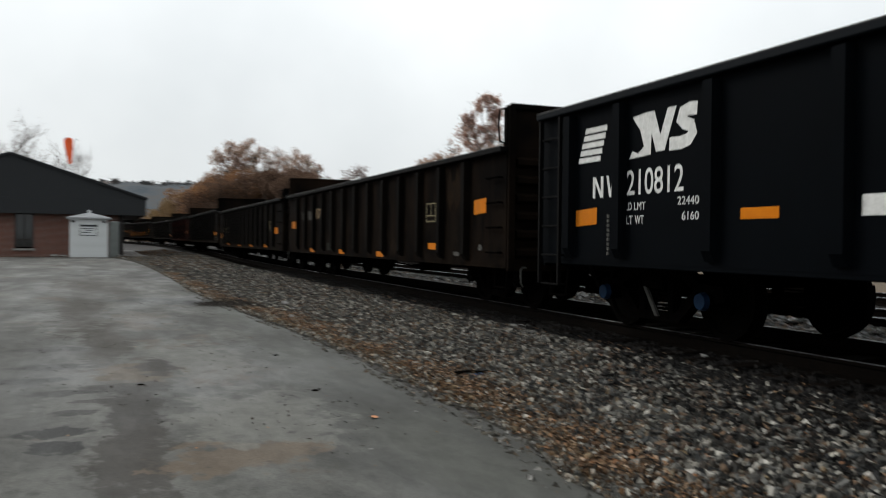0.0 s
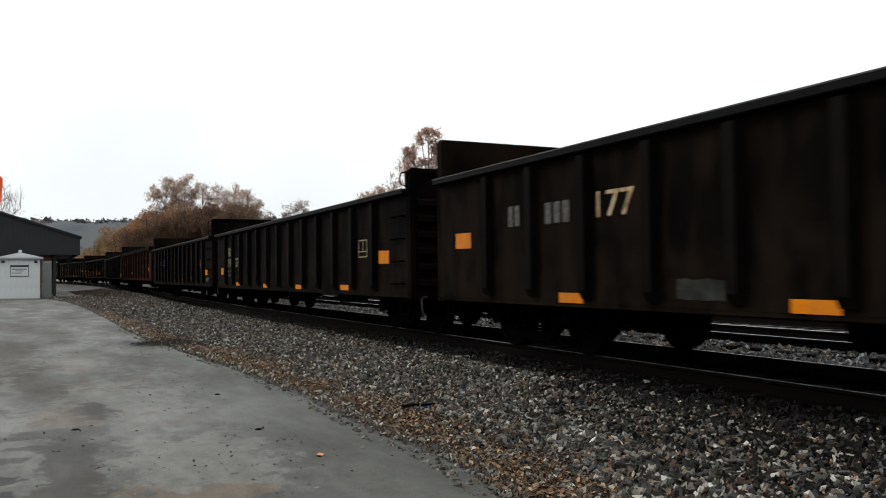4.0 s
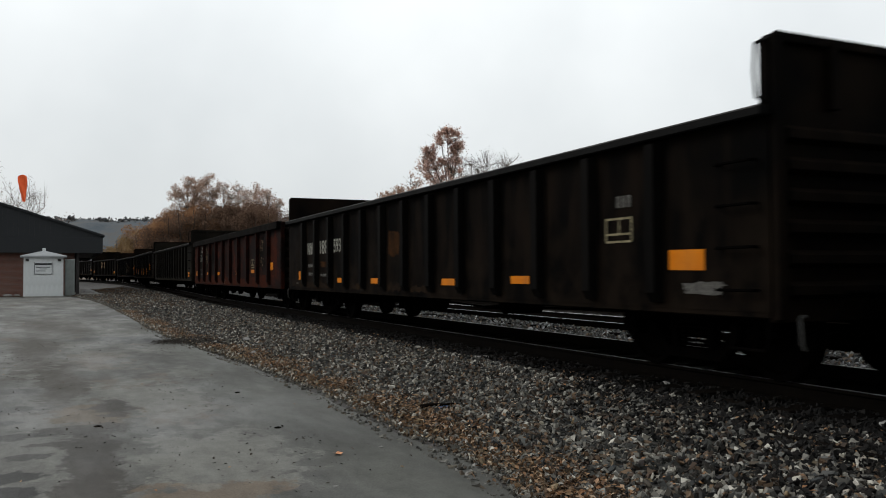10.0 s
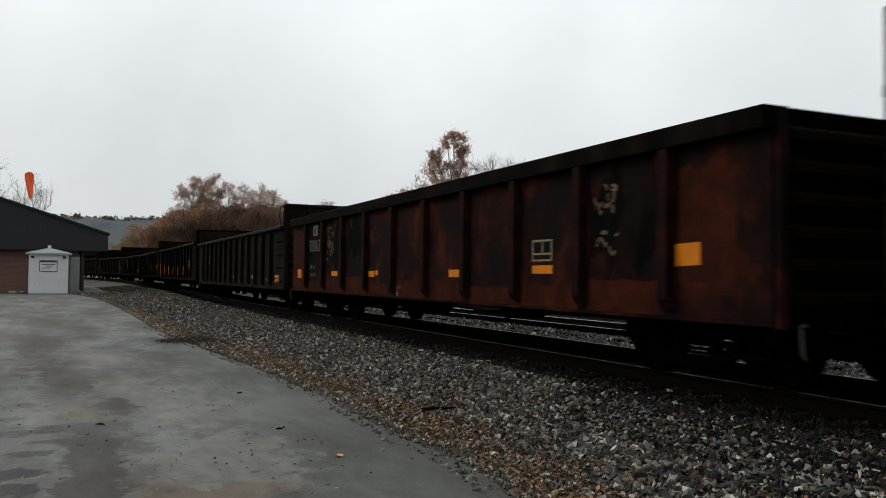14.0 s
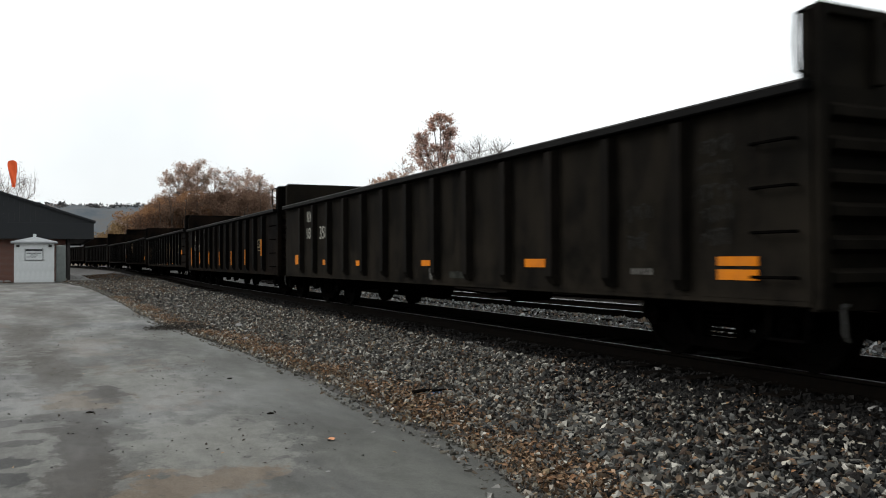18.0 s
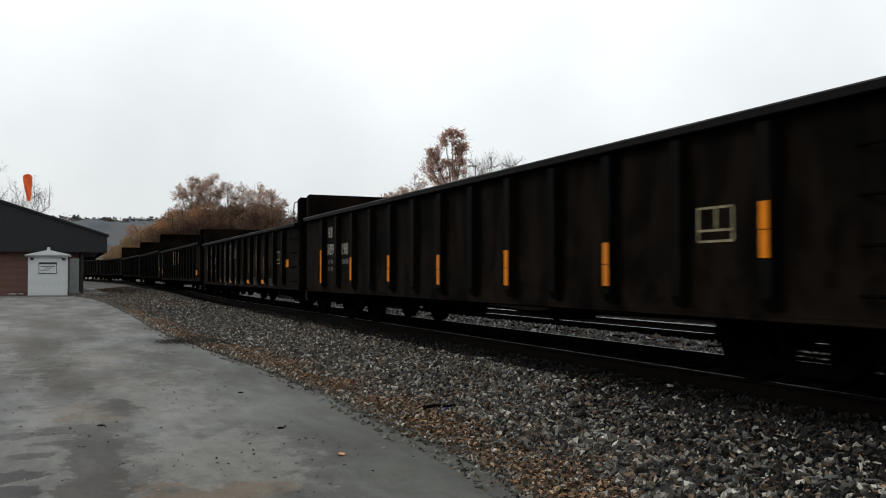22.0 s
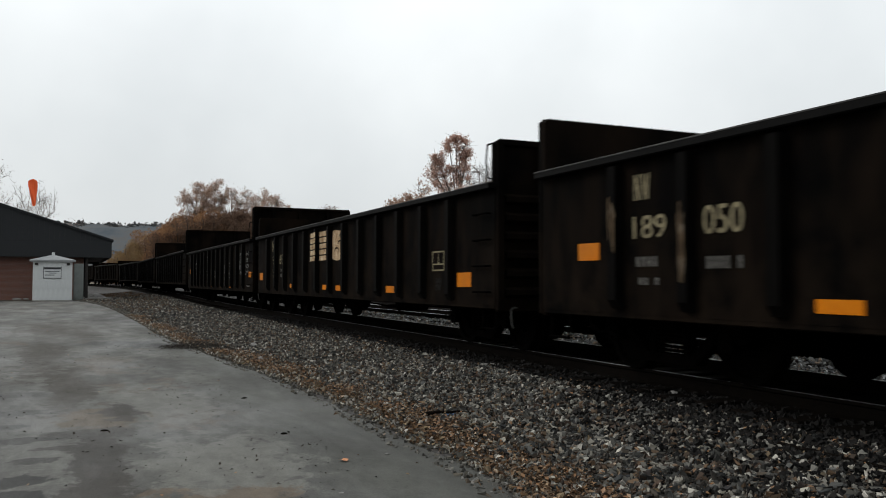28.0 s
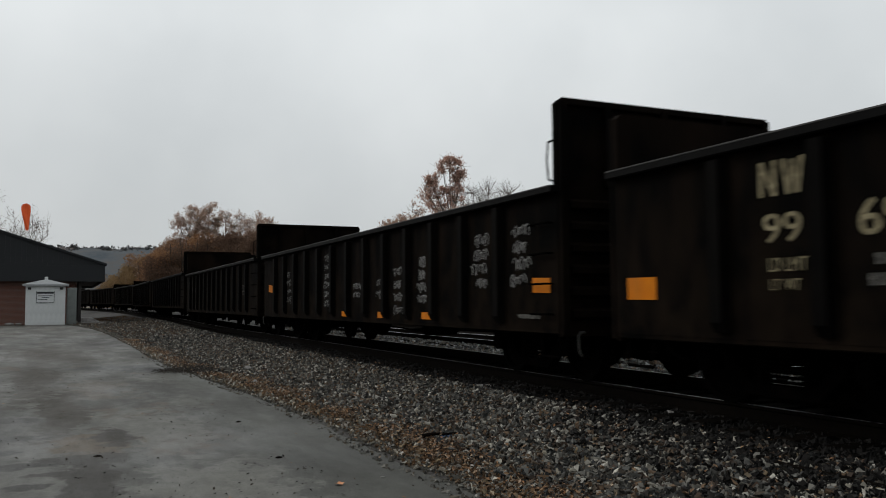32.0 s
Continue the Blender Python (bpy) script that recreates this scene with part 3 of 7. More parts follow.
def poly_prism(bm, pts, x0, x1):
    """A prism from points (y, z) between x0 and x1."""
    va = [bm.verts.new((x0, y, z)) for y, z in pts]
    vb = [bm.verts.new((x1, y, z)) for y, z in pts]
    bm.faces.new(va), bm.faces.new(vb[::-1])
    for i in range(len(pts)):
        j = (i + 1) % len(pts)
        bm.faces.new((va[j], va[i], vb[i], vb[j]))
    bmesh.ops.recalc_face_normals(bm, faces=bm.faces[:])
    return bm


def strip_mesh(name, mat, xs_zs, ys, shift=bend, parent=None):
    """A sheet swept along the track: cross-section points (x, z) at every y."""
    vs, fs, k = [], [], len(xs_zs)
    for y in ys:
        s = shift(y)
        vs += [(x + s, y, z + grade(y)) for x, z in xs_zs]
    for i in range(len(ys) - 1):
        for j in range(k - 1):
            a = i * k + j
            fs.append((a, a + 1, a + k + 1, a + k))
    me = bpy.data.meshes.new(name)
    me.from_pydata(vs, [], fs)
    me.materials.append(mat)
    ob = new(name, me)
    ob.parent = parent
    return ob


def quads_mesh(name, mat, centres, sizes, rng, parent=None, flat=0.0, aspect=1.0):
    """Many small bent leaves, two triangles each, turned at random; flat: how far they lie level."""
    n = len(centres)
    nrm = rng.normal(size=(n, 3))
    nrm[:, 2] = nrm[:, 2] * (1 - flat) + flat * 3.0
    nrm /= np.linalg.norm(nrm, axis=1)[:, None]
    a = np.cross(nrm, rng.normal(size=(n, 3)))
    a /= np.linalg.norm(a, axis=1)[:, None] + 1e-9
    b = np.cross(nrm, a)
    s = sizes[:, None]
    p = np.stack([centres - a * s, centres - b * s * 0.55 * aspect + nrm * s * 0.25, centres + a * s, centres + b * s * 0.55 * aspect + nrm * s * 0.25], 1).reshape(-1, 3)
    me = bpy.data.meshes.new(name)
    me.from_pydata(p.tolist(), [], [(4 * i, 4 * i + 1, 4 * i + 2, 4 * i + 3) for i in range(n)])
    me.materials.append(mat)
    ob = new(name, me)
    ob.parent = parent
    return ob


# ---- ground, lot and tracks ----
def ground_z(x, y):
    """The lot is level by the camera and rises a little towards the building."""
    k = min(max((y - 12.0) / 40.0, 0.0), 1.0)
    return 0.26 * k * k * (3 - 2 * k)


def spaced(a, b, n, power=1.0):
    return [a + (b - a) * (i / n) ** power for i in range(n + 1)]


def build_ground():
    xs = sorted(set([-1500, -700, -300, -150, -80, -50, -30, -18] + [-10 + i for i in range(0, 14)] + [3.2, 4.2, 6, 9, 12, 16, 18, 22, 28, 40, 60, 90, 150, 300, 700, 1500]))
    ys = sorted(set([-1500, -500, -150, -60, -30, -15, -8] + [2 * i for i in range(-2, 36)] + [75, 85, 100, 130, 170, 220, 300, 450, 700, 1100, 1800]))
    vs = []
    for y in ys:
        for x in xs:
            z = ground_z(x, y) - 0.03
            if x > 18:
                z += 0.5 * min((x - 18) / 12, 1.0)
            vs.append((x, y, z))
    k = len(xs)
    fs = [(j * k + i, j * k + i + 1, (j + 1) * k + i + 1, (j + 1) * k + i) for j in range(len(ys) - 1) for i in range(k - 1)]
    me = bpy.data.meshes.new("ground")
    me.from_pydata(vs, [], fs)
    me.materials.append(M["soil"])
    tagged(new("ground", me), "brown soil and leaf litter beside the railway", "ground", kind="structure")


def build_lot():
    """The asphalt lot: a sheet with a ragged edge along the ballast."""
    rng = np.random.default_rng(5)
    ys = spaced(-14, 55.5, 230)
    vs, fs, k = [], [], 0
    xs = [-60, -30, -16, -10, -7, -4.5, -2.5, -1, 0.2, 1.0, 1.6, 1.9]
    edge = 0.0
    for y in ys:
        edge = 0.75 * edge + rng.normal() * 0.022
        right = lot_edge(y) + edge
        row = [min(x, right - 0.1 - 0.05 * (len(xs) - i)) for i, x in enumerate(xs)] + [right - 0.05, right]
        for i, x in enumerate(row):
            z = ground_z(x, y) + 0.012 + (0.0 if i < len(row) - 1 else -0.05) + 0.012 * noise.noise((x * 0.35, y * 0.2, 0))
            vs.append((x, y, z))
        k = len(row)
    for j in range(len(ys) - 1):
        for i in range(k - 1):
            fs.append((j * k + i, j * k + i + 1, (j + 1) * k + i + 1, (j + 1) * k + i))
    me = bpy.data.meshes.new("asphalt_lot")
    me.from_pydata(vs, [], fs)
    me.materials.append(M["asphalt"])
    tagged(new("asphalt_lot", me), "old damp grey asphalt lot with mud patches", "pavement", kind="structure")


BED = [(2.7, -0.03), (3.1, 0.03), (3.6, 0.075), (4.2, 0.13), (4.7, 0.19), (5.1, 0.27), (5.5, 0.295), (6.0, 0.30), (7.6, 0.30), (8.2, 0.285), (8.9, 0.2),
       (9.6, 0.2), (10.1, 0.28), (12.4, 0.28), (13.2, 0.2), (14.2, 0.27), (16.7, 0.27), (17.6, 0.15), (18.6, -0.05)]


def bed_z(x):
    for (a, za), (b, zb) in zip(BED, BED[1:]):
        if a <= x <= b:
            return za + (zb - za) * (x - a) / (b - a)
    return 0.0


def bed_top(x, y):
    """Top of the ballast or, where the lot has risen over its foot, of the gravel spread on the ground."""
    return max(bed_z(x) + grade(y), ground_z(x, y) + 0.01 * (x > lot_edge(y)))


def stones_mesh(name, x0, x1, y0, y1, count, smin, smax, rng, parent, mat="stone", spread=0.0, power=1.35, lift=0.02, patchy=0.0):
    """Loose angular stones over the ballast bed, from x0 beyond the asphalt's edge (or from x0 itself where it is over 5) to x1;
    spread: they gather at x0 beyond the edge instead; patchy: how far they keep to scattered patches."""
    base = np.array([(a, b, c) for a in (-1, 1) for b in (-1, 1) for c in (-1, 1)]) * 0.78
    tri = np.array([(0, 1, 3), (0, 3, 2), (4, 6, 7), (4, 7, 5), (0, 4, 5), (0, 5, 1), (2, 3, 7), (2, 7, 6), (0, 2, 6), (0, 6, 4), (1, 5, 7), (1, 7, 3)])
    y = y0 + (y1 - y0) * rng.random(count) ** power
    shift = np.array([bend(q) for q in y])
    if x0 > 5:
        x = x0 + (x1 - x0) * rng.random(count)
    else:
        edge = np.array([lot_edge(q) + 0.06 + 0.09 * noise.noise((q * 1.9, 2.0, 0)) for q in y]) - shift
        ragged = np.array([max(0.0, noise.noise((q * 1.1, 7.0, 0))) for q in y])
        x = edge + x0 - 0.2 * ragged * rng.random(count) ** 3
        if spread:
            x = np.clip(x + rng.normal(size=count) * spread, edge + min(x0, 0.0) * 1.6 - 0.04, x1)
        else:
            x = x + (x1 - x) * rng.random(count) ** 0.9
    if patchy:
        keep = np.array([noise.noise((a * 1.3, b * 0.7, 3.0)) for a, b in zip(x, y)]) + 0.35 * rng.normal(size=count) > patchy - 0.3
        x, y, shift = x[keep], y[keep], shift[keep]
        count = len(x)
    z = np.array([bed_top(q, r) for q, r in zip(x, y)])
    s = smin + (smax - smin) * rng.random(count) ** 1.6
    z = z + s * 0.25 + lift * rng.random(count)
    jit = 1 + 0.55 * (rng.random((count, len(base), 3)) - 0.5) * 2
    p = base[None] * jit * (np.stack([s * 1.15, s * (0.4 + 0.55 * rng.random(count)), s * (0.28 + 0.32 * rng.random(count))], 1))[:, None, :]
    q = rng.normal(size=(count, 4))
    q /= np.linalg.norm(q, axis=1)[:, None]
    w, a, b, c = q.T
    R = np.stack([1 - 2 * (b * b + c * c), 2 * (a * b - c * w), 2 * (a * c + b * w), 2 * (a * b + c * w), 1 - 2 * (a * a + c * c), 2 * (b * c - a * w),
                  2 * (a * c - b * w), 2 * (b * c + a * w), 1 - 2 * (a * a + b * b)], 1).reshape(count, 3, 3)
    p = np.einsum("nij,nkj->nki", R, p) + np.stack([x + shift, y, z], 1)[:, None, :]
    f = tri[None] + (np.arange(count) * len(base))[:, None, None]
    me = bpy.data.meshes.new(name)
    nv, nf = count * len(base), count * len(tri)
    me.vertices.add(nv)
    me.vertices.foreach_set("co", p.reshape(-1).astype(np.float32))
    me.loops.add(nf * 3)
    me.loops.foreach_set("vertex_index", f.reshape(-1).astype(np.int32))
    me.polygons.add(nf)
    me.polygons.foreach_set("loop_start", np.arange(0, nf * 3, 3, dtype=np.int32))
    me.update(calc_edges=True)
    me.shade_flat()
    me.materials.append(M[mat])
    ob = new(name, me)
    ob.parent = parent
    return ob


def build_tracks():
    ys = [-40, -25, -12] + [i * 2.0 for i in range(-4, 60)] + [120 + 6.0 * i for i in range(30)]
    bed = strip_mesh("ballast_bed", M["ballast_bed"], BED, ys)
    for i, v in enumerate(bed.data.vertices):
        if i % len(BED) == 0:
            v.co.x = min(v.co.x, lot_edge(v.co.y) - 0.12)
        v.co.z = max(v.co.z, ground_z(v.co.x, v.co.y) - 0.012 + (0.02 if i % len(BED) else -0.05))
    # dark sheet standing in for the train's shade over greasy ballast
    shaded_oily = strip_mesh("oily_bed", M["shaded_oily"], [(x, bed_z(x) + 0.006 - (0.01 if x in (5.2, 7.95) else 0)) for x in (5.2, 5.42, 5.5, 6.0, 7.6, 7.9, 7.95)], ys)
    tagged(shaded_oily, "ballast darkened by grease and painted train shade between the rails", "ballast", kind="structure")
    tagged(bed, "grey crushed stone ballast under the tracks", "ballast", kind="structure")
    prof = [(-0.07, 0), (0.07, 0), (0.07, 0.015), (0.01, 0.035), (0.01, 0.125), (0.036, 0.14), (0.036, 0.165), (-0.036, 0.165), (-0.036, 0.14), (-0.01, 0.125), (-0.01, 0.035), (-0.07, 0.015), (-0.07, 0)]
    rng = np.random.default_rng(9)
    tie_me = None
    for i, (cx, top) in enumerate(((TRACK_X, RAIL_Z), (11.2, 0.45), (15.5, 0.44))):
        track = tagged(new(("main_track", "siding_track", "far_siding_track")[i]), ("steel main line track under the moving train", "empty steel siding track on grey ballast", "far empty siding track on grey ballast")[i], "railway track", kind="structure")
        reach = ys if i == 0 else [y for y in ys if y < 71]
        for side in (-0.755, 0.755):
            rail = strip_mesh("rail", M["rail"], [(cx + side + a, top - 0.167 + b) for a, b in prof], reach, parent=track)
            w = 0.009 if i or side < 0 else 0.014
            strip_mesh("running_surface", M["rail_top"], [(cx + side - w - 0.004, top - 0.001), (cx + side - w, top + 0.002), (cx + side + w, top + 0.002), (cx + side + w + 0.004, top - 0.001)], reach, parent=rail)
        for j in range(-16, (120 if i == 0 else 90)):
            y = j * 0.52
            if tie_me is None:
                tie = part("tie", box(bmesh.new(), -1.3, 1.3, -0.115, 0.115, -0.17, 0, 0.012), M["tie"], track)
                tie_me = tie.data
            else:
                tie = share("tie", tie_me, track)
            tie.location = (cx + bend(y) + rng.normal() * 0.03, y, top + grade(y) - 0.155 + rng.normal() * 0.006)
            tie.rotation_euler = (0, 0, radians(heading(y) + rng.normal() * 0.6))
    near = stones_mesh("ballast_stone", 0.22, 5.3, 2.0, 30, 50000, 0.014, 0.039, rng, None)
    tagged(near, "loose grey and white crushed ballast stones", "ballast stones", kind="stuff")
    behind = stones_mesh("ballast_stone", 0.1, 5.3, -10.0, 2.1, 7000, 0.02, 0.045, rng, None, power=1.0)
    tagged(behind, "loose grey ballast stones beside the near track", "ballast stones", kind="stuff")
    far = stones_mesh("ballast_stone", 7.95, 10.4, 4.0, 40, 15000, 0.02, 0.045, rng, None, "clean_lit_stone")
    tagged(far, "loose grey ballast stones between the tracks", "ballast stones", kind="stuff")
    mid = stones_mesh("ballast_stone", 0.25, 5.4, 27, 64, 11000, 0.025, 0.05, rng, None, power=1.15)
    tagged(mid, "loose ballast stones further down the line", "ballast stones", kind="stuff")
    # near-black stones carry the painted shade out past the rail
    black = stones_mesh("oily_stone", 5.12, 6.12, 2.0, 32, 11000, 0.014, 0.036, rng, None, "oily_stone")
    tagged(black, "ballast stones darkened by grease and painted train shade", "ballast stones", kind="stuff")
    # more near-black stones darken the nearest ballast like shade
    shaded = stones_mesh("oily_stone", 1.3, 5.25, 2.0, 7.0, 3600, 0.014, 0.036, rng, None, "oily_stone", lift=0.03)
    tagged(shaded, "near-black stones strewn in as painted shade among the ballast", "ballast stones", kind="stuff")
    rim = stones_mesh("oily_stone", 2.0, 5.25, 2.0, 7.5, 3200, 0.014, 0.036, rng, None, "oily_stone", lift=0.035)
    tagged(rim, "near-black stones as painted shade at the track bed's rim", "ballast stones", kind="stuff")
    # gravel, dirt and leaves along the edge of the asphalt
    grit = stones_mesh("edge_gravel", 0.06, 5.0, 2.0, 36, 8500, 0.008, 0.024, rng, None, "edge_stone", spread=0.09)
    tagged(grit, "fine pale gravel along the edge of the asphalt", "gravel", kind="stuff")
    spilt = stones_mesh("spilt_stone", -0.14, 5.0, 3.0, 24, 4200, 0.01, 0.03, rng, None, "edge_stone", spread=0.14, power=1.4, lift=0.0, patchy=0.34)
    tagged(spilt, "grey stones spilt over the edge of the asphalt", "gravel", kind="stuff")
    flecks = stones_mesh("pale_chip", 0.5, 5.2, 3.0, 26, 1400, 0.01, 0.026, rng, None, "pale_chip", lift=0.05)
    tagged(flecks, "pale stones among the grey ballast", "gravel", kind="stuff")
    chips = stones_mesh("pale_chip", 0.1, 5.0, 4.0, 34, 1500, 0.01, 0.032, rng, None, "pale_chip", spread=0.2, power=1.0, lift=0.05)
    tagged(chips, "pale broken stone chips in the litter", "gravel", kind="stuff")
    verge = stones_mesh("edge_gravel", 0.02, 5.0, 20.0, 57, 6000, 0.012, 0.034, rng, None, "edge_stone", spread=0.16, power=1.1, patchy=0.1)
    tagged(verge, "thin gravel strewn over the far edge of the asphalt", "gravel", kind="stuff")
    dirt = stones_mesh("brown_dirt", 0.28, 5.0, 2.0, 34, 30000, 0.006, 0.019, rng, None, "dirt_stone", spread=0.17, lift=0.04, patchy=0.12)
    tagged(dirt, "brown dirt and wood chips between gravel and ballast", "dirt", kind="stuff")
    road = stones_mesh("brown_dirt", 0.3, 5.0, 36, 80, 7000, 0.02, 0.05, rng, None, "dirt_stone", power=1.0, patchy=0.25)
    tagged(road, "brown dirt and gravel trodden beside the building", "dirt", kind="stuff")
    n = 9000
    y = 2.0 + 32 * rng.random(n) ** 1.3
    x = np.array([lot_edge(b) for b in y]) + 0.36 + rng.normal(size=n) * 0.18
    keep = np.array([noise.noise((a * 1.3, b * 0.7, 3.0)) for a, b in zip(x, y)]) + 0.14 * rng.normal(size=n) > -0.06
    x, y = x[keep], y[keep]
    z = np.array([max(bed_top(a, b), 0.02) for a, b in zip(x, y)]) + 0.042 + 0.025 * rng.random(len(x))
    leaves = quads_mesh("leaf_litter", M["litter"], np.stack([x, y, z], 1), 0.01 + 0.02 * rng.random(len(x)), rng, flat=0.7)
    tagged(leaves, "brown and orange fallen leaves on the gravel edge", "leaves", kind="stuff")
    n = 900
    y, x = 3 + 26 * rng.random(n) ** 1.4, 3.6 + 1.9 * rng.random(n)
    z = np.array([bed_z(a) + 0.05 for a in x])
    loose = quads_mesh("loose_leaves", M["litter"], np.stack([x, y, z], 1), 0.012 + 0.016 * rng.random(n), rng, flat=0.8)
    tagged(loose, "single brown leaves caught in the ballast", "leaves", kind="stuff")
    n = 1900
    y, x = 4 + 16 * rng.random(n) ** 1.3, -2.0 + 4.2 * rng.random(n)
    keep = np.array([noise.noise((a * 0.9, b * 0.5, 8.0)) for a, b in zip(x, y)]) > -0.05
    x, y = x[keep], y[keep]
    z = np.array([ground_z(a, b) + 0.024 for a, b in zip(x, y)])
    specks = quads_mesh("dark_bits", M["wet_leaf"], np.stack([x, y, z], 1), 0.006 + 0.016 * rng.random(len(x)) ** 2, rng, flat=0.85)
    tagged(specks, "small dark bits of bark and leaf on the asphalt", "leaves", kind="stuff")
    # scattered single leaves and bits on the asphalt and on the ballast
    n = 150
    y, x = 3 + 26 * rng.random(n) ** 1.4, -5 + 11 * rng.random(n)
    z = np.array([max(bed_z(a) + 0.04, 0.022) if a > 2.75 else ground_z(a, b) + 0.02 for a, b in zip(x, y)])
    bits = quads_mesh("scattered_leaves", M["litter"], np.stack([x, y, z], 1), 0.008 + 0.014 * rng.random(n), rng, flat=0.85)
    tagged(bits, "single dry leaves scattered on the lot", "leaves", kind="stuff")


build_ground()
build_lot()
build_tracks()


# ---- the train ----
CAR_L, PITCH = 15.91, 17.0
SHORTER = 0.971          # the second car is a little shorter than the rest
HALF = CAR_L / 2
WHEEL_R = 0.42
SHARED = {}


def shared(key, make):
    """Mesh data made once for all cars."""
    if key not in SHARED:
        bm = make()
        me = bpy.data.meshes.new(key[0])
        bm.to_mesh(me)
        bm.free()
        me.materials.append(M[key[1]])
        SHARED[key] = me
    return SHARED[key]


def rib_bm():
    """A pressed hat-section side post one metre high, its foot tapering in."""
    bm = bmesh.new()
    sec = [(-0.085, 0.0), (-0.065, -0.1), (0.065, -0.1), (0.085, 0.0)]
    rows = []
    for z, k in ((0.0, 0.45), (0.06, 1.0), (1.0, 1.0)):
        rows.append([bm.verts.new((x * k, y, z)) for y, x in sec])
    for a, b in zip(rows, rows[1:]):
        for i in range(3):
            bm.faces.new((a[i], a[i + 1], b[i + 1], b[i]))
    bm.faces.new(rows[0]), bm.faces.new(rows[-1][::-1])
    bmesh.ops.recalc_face_normals(bm, faces=bm.faces[:])
    return bm


def end_rib_bm():
    bm = bmesh.new()
    sec = [(0.0, -0.075), (0.075, -0.035), (0.075, 0.035), (0.0, 0.075)]
    a = [bm.verts.new((-1.5, y, z)) for y, z in sec]
    b = [bm.verts.new((1.5, y, z)) for y, z in sec]
    for i in range(3):
        bm.faces.new((a[i], a[i + 1], b[i + 1], b[i]))
    bm.faces.new(a), bm.faces.new(b[::-1])
    bmesh.ops.recalc_face_normals(bm, faces=bm.faces[:])
    return bm


def wheelset_bm():
    bm = bmesh.new()
    turn = Matrix.Rotation(radians(90), 4, "Y")
    bmesh.ops.create_cone(bm, cap_ends=True, segments=10, radius1=0.08, radius2=0.08, depth=2.1, matrix=turn)
    for s in (-1, 1):
        prof = ((-0.075, WHEEL_R - 0.005), (0.045, WHEEL_R + 0.003), (0.05, WHEEL_R + 0.028), (0.075, WHEEL_R + 0.022), (0.075, WHEEL_R - 0.06), (0.03, WHEEL_R - 0.08),
                (0.01, 0.16), (0.05, 0.13), (0.05, 0.08))
        back = ((-0.075, WHEEL_R - 0.06), (-0.03, WHEEL_R - 0.085), (-0.03, 0.16), (-0.07, 0.13), (-0.07, 0.08))
        for run in (prof, (prof[0],) + back):
            prev = None
            for x, r in run:
                ring = [bm.verts.new((s * (0.755 - x), r * math.cos(k * math.tau / 28), r * math.sin(k * math.tau / 28))) for k in range(28)]
                if prev:
                    for k in range(28):
                        bm.faces.new((prev[k], prev[(k + 1) % 28], ring[(k + 1) % 28], ring[k]))
                prev = ring
        # bearing cap with three bolts
        bmesh.ops.create_cone(bm, cap_ends=True, segments=14, radius1=0.1, radius2=0.085, depth=0.12, matrix=Matrix.Translation((s * 1.06, 0, 0)) @ turn)
        for k in range(3):
            bmesh.ops.create_cone(bm, cap_ends=True, segments=6, radius1=0.018, radius2=0.018, depth=0.03,
                                  matrix=Matrix.Translation((s * 1.13, 0.05 * math.cos(k * 2.1), 0.05 * math.sin(k * 2.1))) @ turn)
    bmesh.ops.recalc_face_normals(bm, faces=bm.faces[:])
    return bm


def bogie_bm():
    """Cast three-piece bogie: two side frames with openings, coil springs and a bolster."""
    bm = bmesh.new()
    for s in (-1, 1):
        x0, x1 = sorted((s * 0.93, s * 1.06))
        for pts in ([(-1.12, 0.42), (-1.1, 0.58), (-0.75, 0.6), (-0.5, 0.74), (0.5, 0.74), (0.75, 0.6), (1.1, 0.58), (1.12, 0.42), (0.98, 0.4), (0.9, 0.5), (0.66, 0.52), (0.42, 0.64), (-0.42, 0.64), (-0.66, 0.52), (-0.9, 0.5), (-0.98, 0.4)],
                    [(-0.72, 0.54), (-0.62, 0.5), (-0.34, 0.25), (0.34, 0.25), (0.62, 0.5), (0.72, 0.54), (0.66, 0.38), (0.4, 0.15), (-0.4, 0.15), (-0.66, 0.38)]):
            poly_prism(bm, pts, x0, x1)
        for y in (-0.26, 0.26):
            box(bm, x0, x1, y - 0.05, y + 0.05, 0.24, 0.66, 0.01)
        for y in (-0.13, 0.0, 0.13):
            for k in range(5):
                bmesh.ops.create_cone(bm, cap_ends=True, segments=9, radius1=0.055, radius2=0.055, depth=0.022, matrix=Matrix.Translation((s * 1.0, y, 0.28 + k * 0.045)))
    box(bm, -1.1, 1.1, -0.17, 0.17, 0.5, 0.66, 0.02)
    for y in (-0.62, 0.62):
        box(bm, -0.8, 0.8, y - 0.05, y + 0.05, 0.36, 0.46, 0.01)
    bmesh.ops.recalc_face_normals(bm, faces=bm.faces[:])
    return bm


def coupler_bm():
    """A knuckle coupler reaching out along +y from the end sill."""
    bm = bmesh.new()
    box(bm, -0.09, 0.09, -0.2, 0.42, -0.1, 0.1, 0.02)
    box(bm, -0.17, 0.19, 0.38, 0.58, -0.14, 0.14, 0.04)
    box(bm, 0.02, 0.18, 0.54, 0.68, -0.13, 0.13, 0.04)
    rod(bm, (0.0, 0.45, 0.12), (0.9, 0.1, 0.12), 0.014)
    rod(bm, (0.9, 0.1, 0.12), (1.05, 0.1, -0.12), 0.014)
    return bm


